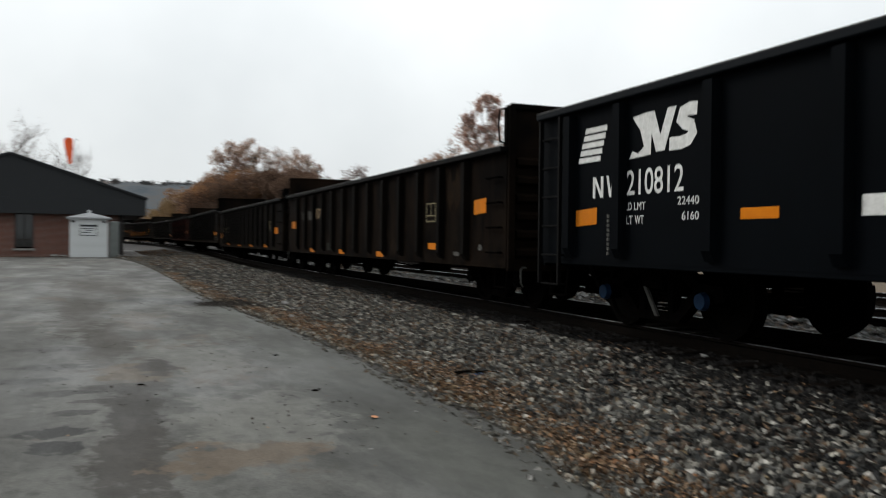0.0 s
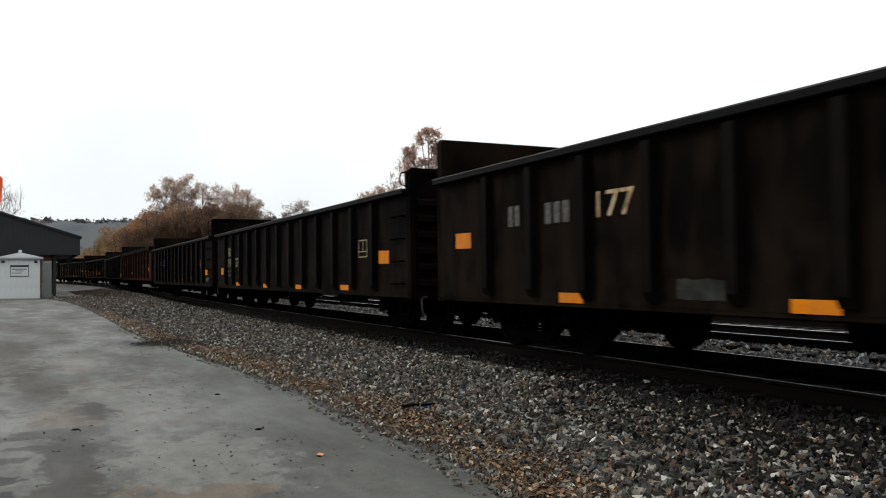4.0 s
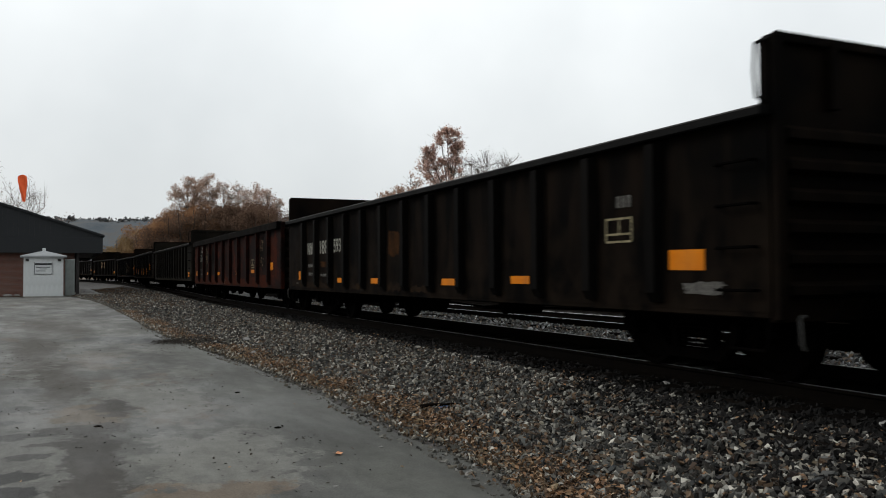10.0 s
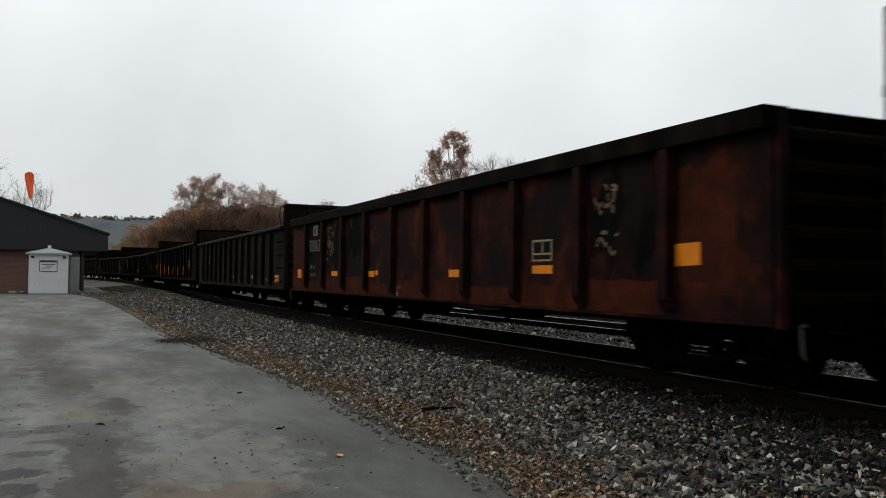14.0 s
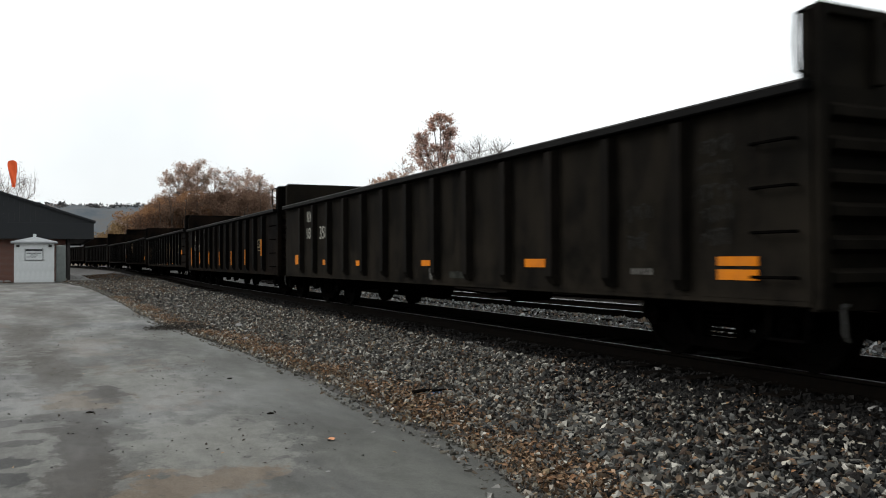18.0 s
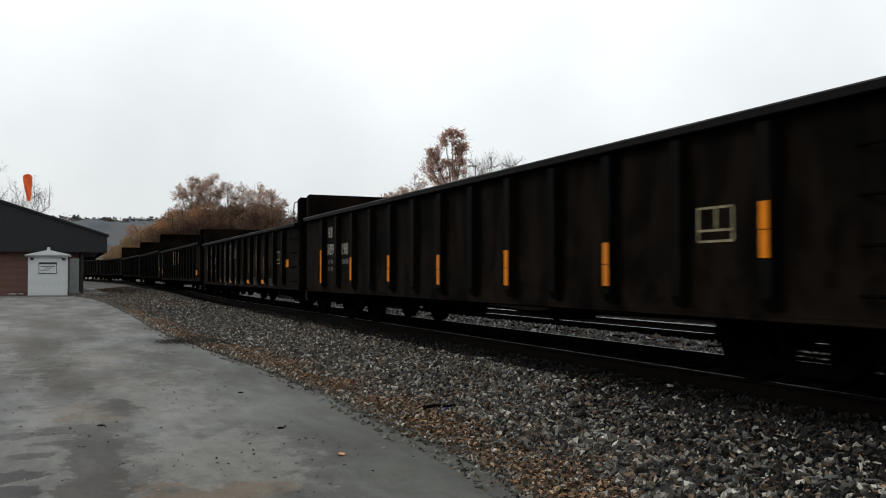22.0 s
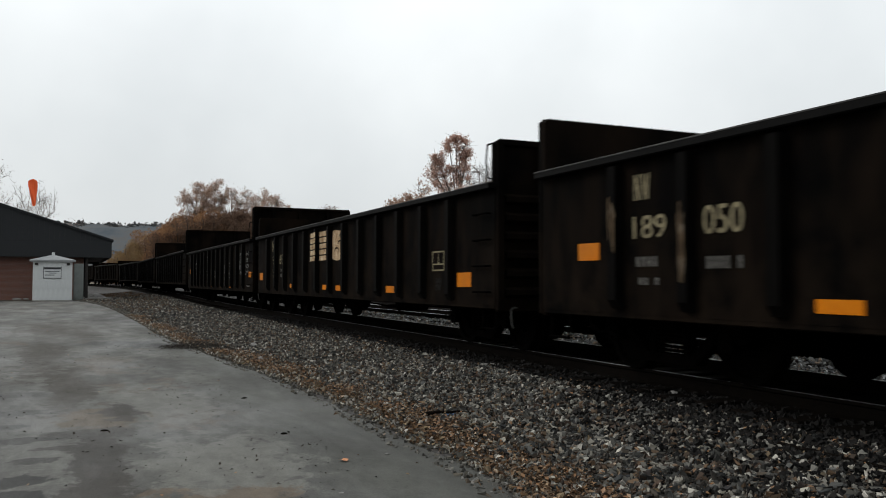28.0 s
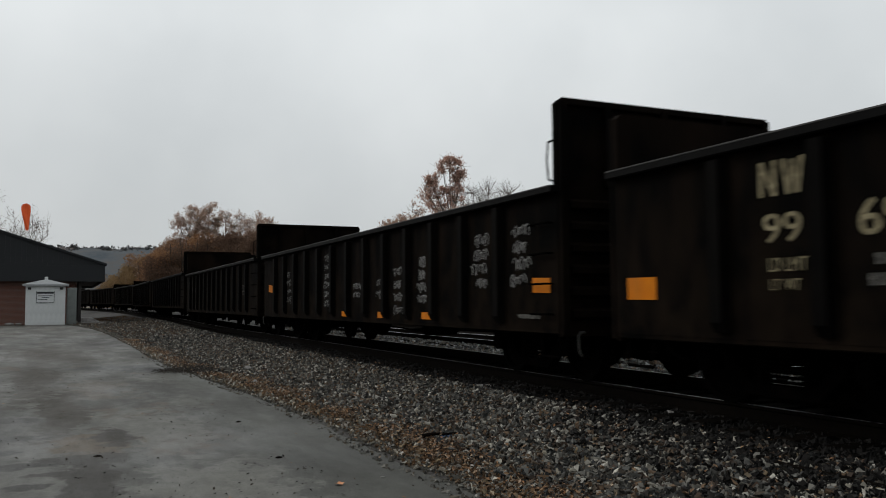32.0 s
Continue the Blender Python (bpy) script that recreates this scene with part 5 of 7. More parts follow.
def gondola(name_label, style, top, near_raise, far_raise, marks, paint, seed, first_rib=1.55, rib_step=1.078, bottom=0.66, lads=True):
    """An open freight gondola on two bogies; its origin lies on the rails at its middle, +y is its rear end."""
    rng = np.random.default_rng(seed)
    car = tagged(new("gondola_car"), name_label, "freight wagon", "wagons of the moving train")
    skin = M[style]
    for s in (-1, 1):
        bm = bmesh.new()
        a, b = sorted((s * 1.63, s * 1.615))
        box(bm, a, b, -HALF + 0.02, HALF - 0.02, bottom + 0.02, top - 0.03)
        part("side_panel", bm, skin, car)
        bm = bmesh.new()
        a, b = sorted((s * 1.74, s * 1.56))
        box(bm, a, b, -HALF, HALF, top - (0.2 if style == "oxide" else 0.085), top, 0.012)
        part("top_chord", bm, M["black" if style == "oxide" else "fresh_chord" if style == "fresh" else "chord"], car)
        # added strip: the chord's skylit upper edge, painted as a pale line
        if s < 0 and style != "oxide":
            part("worn_edge", box(bmesh.new(), -1.744, -1.728, -HALF + 0.01, HALF - 0.01, top - 0.013, top + 0.003, 0.003), M["worn_edge"], car, "thin pale strip as painted sky glint on the top chord")
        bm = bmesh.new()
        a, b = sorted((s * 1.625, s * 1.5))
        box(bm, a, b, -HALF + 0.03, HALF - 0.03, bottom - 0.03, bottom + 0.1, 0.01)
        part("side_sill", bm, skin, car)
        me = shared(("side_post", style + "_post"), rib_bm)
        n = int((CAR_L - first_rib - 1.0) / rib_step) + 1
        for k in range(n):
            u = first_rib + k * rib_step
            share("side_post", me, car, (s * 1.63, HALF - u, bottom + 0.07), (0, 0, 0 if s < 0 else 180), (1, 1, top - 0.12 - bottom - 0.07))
    if style == "fresh":
        share("side_post", shared(("side_post", style + "_post"), rib_bm), car, (-1.63, HALF - 0.74, bottom + 0.07), (0, 0, 0), (1, 1, top - 0.12 - bottom - 0.07))
        for wy in (-0.89, 0.89):
            cap = share("bearing_cap", shared(("bearing_cap", "blue"), lambda: rod(bmesh.new(), (0.03, 0, 0), (-0.03, 0, 0), 0.1, 14, 0.085)), car, (-1.15, HALF - 1.62 + wy, WHEEL_R), label="blue painted bearing cap")
        bm = bmesh.new()
        poly_prism(bm, [(HALF - 1.5, 0.52), (HALF - 1.44, 0.52), (HALF - 1.66, 0.2), (HALF - 1.72, 0.2)], -1.1, -1.07)
        part("brake_rod", bm, M["lever"], car, "pale worn steel rod on the bogie")
        bm = bmesh.new()
        for u in (0.1, 0.58):
            box(bm, -1.74, -1.7, HALF - u - 0.02, HALF - u + 0.02, 0.5, top - 0.1)
        part("ladder_stile", bm, M["chord"], car)
        for k in range(6):
            share("ladder_rung", shared(("ladder_rung", "chord"), lambda: ladder_bm(rungs=1)), car, (-1.64, HALF - 0.34, 0.5 + 0.36 * k))
    bm = bmesh.new()
    box(bm, -1.5, 1.5, -HALF + 0.05, HALF - 0.05, bottom + 0.16, bottom + 0.2)
    for k in range(14):
        y = -HALF + 0.8 + k * (CAR_L - 1.6) / 13
        box(bm, -1.48, 1.48, y - 0.05, y + 0.05, bottom + 0.0, bottom + 0.155)
    part("floor", bm, M["inside"], car)
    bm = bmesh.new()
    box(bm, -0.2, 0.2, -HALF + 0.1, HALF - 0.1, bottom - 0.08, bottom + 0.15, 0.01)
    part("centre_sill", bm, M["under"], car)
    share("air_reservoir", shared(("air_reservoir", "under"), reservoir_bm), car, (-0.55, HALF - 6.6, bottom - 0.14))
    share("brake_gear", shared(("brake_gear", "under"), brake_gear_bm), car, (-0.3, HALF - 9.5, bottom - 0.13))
    rib = shared(("end_rib", "black" if style == "oxide" else style), end_rib_bm)
    for s, raise_z in ((-1, near_raise), (1, far_raise)):
        e = s * HALF
        bm = bmesh.new()
        a, b = sorted((e, e - s * 0.05))
        box(bm, -1.61, 1.61, a, b, bottom - 0.06, top - 0.01, 0.005)
        # the red car's ends take near-black too, as painted shade of the gap
        part("end_wall", bm, M["under"] if style == "oxide" else skin, car)
        for k in range(6):
            share("end_rib", rib, car, (0, e, bottom + 0.2 + k * (top - bottom - 0.3) / 5.5), (0, 0, 0 if s > 0 else 180))
        for x in (-1.58, 1.58):
            bm = bmesh.new()
            box(bm, x - 0.05, x + 0.05, *sorted((e + s * 0.004, e + s * 0.07)), bottom - 0.04, max(top, raise_z) - 0.02, 0.008)
            part("corner_post", bm, skin, car)
        if raise_z:
            bm = bmesh.new()
            a, b = sorted((e - s * 0.01, e - s * 0.10))
            poly = [(-1.64, top - 0.02), (1.64, top - 0.02), (1.64, raise_z - 0.05), (1.59, raise_z), (-1.59, raise_z), (-1.64, raise_z - 0.05)]
            va = [bm.verts.new((x, a, z)) for x, z in poly]
            vb = [bm.verts.new((x, b, z)) for x, z in poly]
            bm.faces.new(va), bm.faces.new(vb[::-1])
            for i in range(6):
                j = (i + 1) % 6
                bm.faces.new((va[j], va[i], vb[i], vb[j]))
            bmesh.ops.recalc_face_normals(bm, faces=bm.faces[:])
            part("raised_end", bm, skin, car, "raised steel end bulkhead")
            for x in (-0.95, -0.1, 0.85):
                bm = bmesh.new()
                box(bm, x - 0.045, x + 0.045, *sorted((e + s * 0.0, e + s * 0.075)), top, raise_z - 0.03, 0.008)
                part("bulkhead_stiffener", bm, skin, car)
            bm = bmesh.new()
            box(bm, -1.6, 1.6, *sorted((e + s * 0.0, e + s * 0.05)), raise_z - 0.07, raise_z + 0.012, 0.008)
            part("bulkhead_flange", bm, skin, car)
            if s < 0:
                h = min(0.5, raise_z - top - 0.08)
                share("grab_iron", shared(("grab_iron", "chord") + (round(h, 2),), lambda: grab_bm(h)), car, (-1.64, e + 0.05, top + 0.04))
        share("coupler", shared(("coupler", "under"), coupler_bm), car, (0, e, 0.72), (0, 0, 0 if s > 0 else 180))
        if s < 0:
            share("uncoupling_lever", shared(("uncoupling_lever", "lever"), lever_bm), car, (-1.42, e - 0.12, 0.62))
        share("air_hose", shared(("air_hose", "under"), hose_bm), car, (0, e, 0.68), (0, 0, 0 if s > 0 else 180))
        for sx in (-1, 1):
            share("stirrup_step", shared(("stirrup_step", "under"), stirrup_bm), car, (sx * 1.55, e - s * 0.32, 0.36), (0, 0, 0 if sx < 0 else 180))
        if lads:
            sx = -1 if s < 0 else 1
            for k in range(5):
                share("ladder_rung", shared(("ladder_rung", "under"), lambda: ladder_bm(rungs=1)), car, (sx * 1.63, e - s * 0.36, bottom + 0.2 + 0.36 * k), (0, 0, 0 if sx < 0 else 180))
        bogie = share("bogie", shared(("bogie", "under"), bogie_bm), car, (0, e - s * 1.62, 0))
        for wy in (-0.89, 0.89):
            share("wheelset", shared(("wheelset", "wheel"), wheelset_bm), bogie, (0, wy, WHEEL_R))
    for mark in marks:
        decorate(car, *mark, paint, rng)
    return car


MARKS_A = (("sq", 0.83, 1.28, 1.23, 1.42), ("rect", 3.6, 4.05, 1.24, 1.34), ("stripes", 0.86, 1.5, 1.94, 2.36), ("blocklogo", 1.9, 3.04, 1.92, 2.38), ("mark", 1.19, 1.74, 1.53, 1.77),
           ("num:210812", 1.86, 2.81, 1.53, 1.8), ("small:LD LMT", 1.85, 2.2, 1.37, 1.45), ("small:22440", 2.72, 3.04, 1.4, 1.48), ("small:LT WT", 1.86, 2.17, 1.22, 1.31), ("small:6160", 2.79, 3.04, 1.25, 1.33),
           ("plate", 4.87, 5.2, 1.24, 1.4), ("strip", 1.64, 1.68, 0.88, 1.34))
MARKS_B = (("sq", 14.75, 15.20, 1.45, 1.67), ("frame", 12.60, 13.07, 1.35, 1.68), ("rect", 12.72, 13.18, 0.87, 0.98), ("rect", 9.57, 10.05, 0.68, 0.79), ("rect", 6.40, 6.86, 0.68, 0.79),
           ("rect", 3.15, 3.60, 0.68, 0.79), ("sq", 0.55, 1.00, 1.35, 1.56), ("dirt", 13.90, 14.15, 0.78, 0.85), ("dirt", 14.91, 15.05, 0.88, 0.97), ("fade", 1.85, 2.32, 1.58, 1.83),
           ("fade", 2.85, 3.4, 1.57, 1.81), ("num:177", 3.88, 4.5, 1.58, 1.85), ("stain", 13.6, 14.3, 1.5, 2.2), ("pale", 5.1, 5.7, 0.75, 0.95), ("stain", 10.5, 11.2, 0.72, 1.1))
MARKS_C = (("sq", 14.63, 15.09, 1.19, 1.41), ("frame", 13.61, 14.06, 1.32, 1.64), ("rect", 12.58, 13.05, 0.72, 0.82), ("rect", 9.4, 9.86, 0.7, 0.8), ("rect", 6.3, 6.74, 0.7, 0.8),
           ("sq", 0.6, 1.02, 1.07, 1.28), ("mark", 1.78, 2.24, 1.62, 1.88), ("num:190", 1.73, 2.34, 1.28, 1.54), ("num:339", 2.81, 3.42, 1.28, 1.54), ("rect", 2.9, 3.37, 0.72, 0.83),
           ("fade", 1.75, 2.3, 1.12, 1.19), ("fade", 1.75, 2.3, 1.0, 1.06))
MARKS_D = (("sq", 14.66, 15.13, 1.03, 1.22), ("frame", 13.65, 14.1, 1.32, 1.58), ("fade", 13.66, 14.1, 1.68, 1.8), ("rect", 11.6, 12.06, 0.88, 0.98), ("rect", 9.45, 9.91, 0.84, 0.94),
           ("rect", 6.25, 6.7, 0.84, 0.94), ("rect", 4.13, 4.55, 0.84, 0.94), ("dirt", 14.84, 15.38, 0.8, 0.93), ("sq", 0.96, 1.35, 0.9, 1.1), ("mark", 1.77, 2.21, 1.48, 1.75),
           ("num:188", 2.82, 3.4, 1.47, 1.77), ("num:593", 3.86, 4.36, 1.48, 1.77), ("rust", 2.85, 3.46, 1.17, 1.31), ("fade", 1.8, 2.24, 1.18, 1.26), ("fade", 1.85, 2.2, 0.99, 1.06),
           ("fade", 2.86, 3.36, 0.97, 1.03), ("stain", 1.66, 2.55, 0.68, 0.86), ("stain", 2.75, 3.62, 0.68, 0.88), ("stain", 0.3, 1.35, 0.7, 0.92), ("dirt", 0.7, 0.95, 0.78, 0.82), ("rust", 7.12, 7.72, 1.3, 1.8), ("stain", 7.1, 7.75, 0.7, 0.88), ("stain", 8.2, 8.85, 0.7, 0.84), ("stain", 5.0, 5.6, 0.7, 0.85))
MARKS_E = (("sq", 14.63, 15.05, 1.15, 1.36), ("frame", 12.06, 12.52, 1.22, 1.48), ("rect", 12.07, 12.53, 1.07, 1.17), ("rect", 9.6, 10.06, 1.02, 1.13), ("rect", 5.8, 6.24, 1.01, 1.12),
           ("sq", 0.46, 0.84, 0.96, 1.17), ("tantag", 13.4, 13.86, 1.31, 2.0), ("loops", 1.9, 2.28, 1.95, 2.2), ("num:588639", 1.56, 2.66, 1.58, 1.86), ("fade", 0.9, 1.14, 1.19, 1.27),
           ("fade", 0.9, 1.14, 0.99, 1.08), ("fade", 1.66, 2.12, 1.18, 1.26), ("fade", 1.71, 2.12, 1.01, 1.08), ("tantag", 3.02, 3.5, 1.4, 2.12), ("tantag", 3.1, 3.55, 1.5, 2.0), ("rect", 3.43, 3.86, 1.02, 1.12), ("rect", 6.3, 6.42, 1.04, 1.13), ("dirt", 7.2, 7.6, 0.8, 0.86), ("arrow", 7.36, 7.5, 0.68, 0.82))
SOOT_E = (("soot", 1.52, 2.76, 0.94, 2.42), ("soot", 3.0, 4.2, 0.98, 2.42), ("soot", 4.5, 5.6, 1.3, 2.4), ("soot", 13.3, 14.5, 1.0, 2.3))
BANDS_E = tuple(("band", 1.4 + 1.47 * k + 0.1, 1.4 + 1.47 * (k + 1) - 0.1, 0.67, 0.9 + 0.06 * (k % 3)) for k in range(9)) + (("band", 0.05, 1.28, 0.67, 2.2), ("band", 14.75, 15.5, 1.0, 2.1))
MARKS_F = (("rect", 14.9, 15.36, 0.95, 1.03), ("rect", 14.9, 15.36, 0.83, 0.92), ("rect", 11.65, 12.11, 0.92, 1.02), ("rect", 8.48, 8.95, 0.92, 1.01), ("rect", 5.33, 5.78, 0.91, 1.01),
           ("rect", 3.14, 3.6, 0.92, 1.03), ("sq", 0.86, 1.2, 0.93, 1.15), ("mark", 1.9, 2.3, 1.89, 2.13), ("num:189", 1.88, 2.4, 1.51, 1.76), ("num:358", 2.9, 3.45, 1.48, 1.76),
           ("dirt", 8.78, 8.9, 0.7, 0.9), ("pale", 9.5, 10.0, 0.75, 0.85), ("ghost", 13.6, 14.1, 1.05, 1.6), ("ghost", 14.6, 15.15, 1.1, 2.1), ("fade", 13.7, 14.05, 0.86, 0.92))
MARKS_G = (("bar", 1.49, 1.61, 0.84, 1.57), ("bar", 3.65, 3.77, 0.91, 1.37), ("bar", 5.8, 5.92, 0.9, 1.36), ("bar", 7.96, 8.08, 0.87, 1.32), ("bar", 10.11, 10.23, 0.88, 1.33),
           ("mark", 1.8, 2.1, 1.83, 2.07), ("num:189", 1.76, 2.2, 1.45, 1.7), ("num:198", 2.8, 3.2, 1.44, 1.68), ("fade", 1.8, 2.15, 1.26, 1.35), ("fade", 1.8, 2.15, 1.1, 1.19),
           ("fade", 2.82, 3.25, 1.24, 1.35), ("frame", 13.6, 14.05, 1.3, 1.62), ("bar", 14.43, 14.55, 1.15, 1.61), ("bar", 12.27, 12.39, 0.9, 1.35))
MARKS_H = (("sq", 14.46, 14.87, 1.23, 1.43), ("frame", 13.45, 13.9, 1.32, 1.66), ("rect", 11.5, 11.96, 0.76, 0.87), ("rect", 9.3, 9.76, 0.75, 0.86), ("sq", 0.8, 1.2, 1.24, 1.43),
           ("mark", 1.81, 2.06, 1.83, 2.09), ("num:189", 1.79, 2.3, 1.44, 1.67), ("num:050", 2.81, 3.3, 1.44, 1.7), ("rect", 4.04, 4.46, 0.77, 0.88), ("rect", 6.13, 6.61, 0.75, 0.86),
           ("outline", 4.86, 5.68, 0.68, 2.15), ("outline2", 5.97, 6.8, 0.7, 2.14), ("stain", 7.0, 7.7, 0.95, 1.7), ("blob", 6.98, 7.86, 1.3, 2.12), ("arrow", 7.16, 7.36, 0.69, 0.9), ("fade", 1.83, 2.18, 1.16, 1.26),
           ("fade", 1.87, 2.2, 0.98, 1.05), ("fade", 2.84, 3.3, 1.13, 1.24), ("postrun", 10.11, 10.22, 0.95, 1.85), ("postrun", 11.19, 11.3, 0.85, 1.95), ("postrun", 12.27, 12.37, 0.85, 1.6))
STAINS_H = (("stain", 10.3, 10.95, 1.0, 1.95), ("stain", 11.4, 12.0, 0.95, 1.95), ("pale", 10.32, 10.98, 0.7, 0.95), ("pale", 12.5, 13.1, 0.7, 0.92), ("stain", 12.5, 13.1, 1.1, 2.0),
            ("postrun", 2.57, 2.66, 1.0, 1.8), ("postrun", 1.5, 1.6, 1.3, 1.9), ("dirt", 14.2, 14.4, 0.8, 0.88), ("pale", 8.1, 8.7, 0.7, 0.85))
MARKS_I = (("sq", 14.68, 15.15, 0.93, 1.14), ("frame", 13.74, 14.2, 1.17, 1.48), ("ghost", 13.85, 14.1, 0.86, 1.06), ("rect", 11.6, 12.06, 0.8, 0.92), ("stripes2", 6.2, 7.93, 1.46, 2.16),
           ("tanlogo", 7.99, 8.99, 1.46, 2.13), ("rect", 4.15, 4.6, 0.82, 0.93), ("rect", 7.33, 7.79, 0.81, 0.92), ("rect", 8.38, 8.84, 0.8, 0.91), ("sq", 0.22, 0.66, 1.02, 1.24),
           ("mark", 1.99, 2.45, 1.85, 2.14), ("num:99", 2.02, 2.41, 1.47, 1.71), ("num:695", 2.92, 3.5, 1.47, 1.74), ("small:LD LMT", 2.07, 2.46, 1.24, 1.35), ("small:LT WT", 2.08, 2.38, 1.09, 1.18),
           ("fade", 2.95, 3.45, 1.26, 1.34), ("fade", 2.98, 3.45, 1.11, 1.2))
MARKS_J = (("sq", 15.3, 15.7, 1.11, 1.29), ("rect", 11.79, 12.24, 0.74, 0.85), ("rect", 9.7, 10.15, 0.73, 0.84), ("rect", 7.5, 7.96, 0.73, 0.84), ("tag", 14.7, 15.3, 1.18, 2.01),
           ("tag", 13.59, 14.2, 1.17, 1.95), ("tag", 10.5, 11.0, 0.77, 1.65), ("tag", 11.6, 12.04, 0.97, 1.75), ("tag", 9.6, 10.2, 1.07, 1.49), ("tag", 8.23, 8.8, 1.08, 1.42),
           ("tag", 6.1, 6.7, 0.9, 2.1), ("tag", 2.5, 3.2, 0.97, 1.85), ("sq", 0.58, 1.02, 1.3, 1.5), ("dirt", 14.9, 15.5, 0.8, 0.86))
MARKS_FAR = (("frame", 13.6, 14.05, 1.3, 1.6), ("fade", 1.8, 2.3, 1.5, 1.75), ("fade", 2.9, 3.4, 1.5, 1.75))
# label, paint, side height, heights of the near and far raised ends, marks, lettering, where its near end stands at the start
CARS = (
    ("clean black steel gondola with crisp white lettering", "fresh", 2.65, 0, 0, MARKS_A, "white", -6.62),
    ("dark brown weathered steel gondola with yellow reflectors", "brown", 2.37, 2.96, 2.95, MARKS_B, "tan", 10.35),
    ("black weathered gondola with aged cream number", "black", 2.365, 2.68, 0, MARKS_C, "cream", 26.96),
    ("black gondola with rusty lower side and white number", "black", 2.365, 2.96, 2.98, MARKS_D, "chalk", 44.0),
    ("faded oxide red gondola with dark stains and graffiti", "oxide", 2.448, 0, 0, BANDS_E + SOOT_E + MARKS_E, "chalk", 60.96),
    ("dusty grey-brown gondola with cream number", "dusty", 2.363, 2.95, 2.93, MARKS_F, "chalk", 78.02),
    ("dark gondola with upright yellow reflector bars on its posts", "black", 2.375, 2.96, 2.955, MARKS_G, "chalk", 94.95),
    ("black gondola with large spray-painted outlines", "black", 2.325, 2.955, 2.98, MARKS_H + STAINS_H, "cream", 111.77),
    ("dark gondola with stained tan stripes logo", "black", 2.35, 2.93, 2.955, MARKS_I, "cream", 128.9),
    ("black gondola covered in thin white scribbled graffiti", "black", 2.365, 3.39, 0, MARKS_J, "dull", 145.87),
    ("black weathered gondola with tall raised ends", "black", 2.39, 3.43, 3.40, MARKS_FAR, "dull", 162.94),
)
train = []
for i, (text, style, top, rn, rf, marks, paint, start) in enumerate(CARS):
    first, step, low = {"fresh": (1.78, 1.47, 0.78), "oxide": (1.4, 1.47, 0.66)}.get(style, (1.55, 1.078, 0.66))
    car = gondola(text, style, top, rn, rf, marks, paint, 40 + i, first, step, low, style != "oxide")
    short = SHORTER if i == 1 else 1.0
    car.scale = (1, short, 1)
    train.append((car, start + HALF * short))
# the cars that follow, far down the line: tall ends on the first, then level and low ones
level_car = gondola("dark weathered gondola with level ends", "black", 2.37, 0, 0, (("fade", 1.8, 2.3, 1.5, 1.75), ("fade", 2.9, 3.4, 1.5, 1.75)), "dull", 61)
low_car = gondola("dark weathered gondola with a low raised end", "brown", 2.37, 2.7, 0, (("fade", 1.8, 2.3, 1.5, 1.75),), "dull", 62)
tall_car = gondola("dark weathered gondola with one tall raised end", "black", 2.39, 3.43, 0, (("fade", 1.8, 2.3, 1.5, 1.75),), "dull", 63)
for k, src in enumerate((tall_car, level_car, low_car, low_car, level_car, low_car, level_car)):
    far_car = src if k in (0, 1, 2) else copy_thing(src, pose(0, 0, 0))
    train.append((far_car, 162.94 + HALF + PITCH * (k + 1)))


def run(t):
    """How far the train has come by t seconds."""
    ease = float(np.interp(t, (0, 1, 2, 3, 4.5, 6, 15.5, 17, 18, 19, 20, 21, 22, 23, 24, 25.5, 30, 31, 32), (-0.08, 0.02, 0.06, 0.05, 0.04, 0.0, 0.0, 0.12, 0.08, 0.0, -0.1, -0.06, -0.05, -0.02, 0.03, 0.0, 0.03, 0.17, 0.1)))
    return 3.638 * t + 0.03003 * t * t - 0.00029 * t ** 3 + ease


def place(y):
    return pose(TRACK_X + bend(y), y, RAIL_Z + grade(y), 0, 0, heading(y))


for car, y in train:
    car.matrix_basis = place(y) @ Matrix.Diagonal((*car.scale, 1))


# ---- building, shed and flag ----
def wall_with_hole(bm, x0, x1, y0, y1, z0, z1, hx0, hx1, hz0, hz1):
    box(bm, x0, hx0, y0, y1, z0, z1), box(bm, hx1, x1, y0, y1, z0, z1)
    box(bm, hx0, hx1, y0, y1, hz1, z1), box(bm, hx0, hx1, y0, y1, z0, hz0)
    return bm


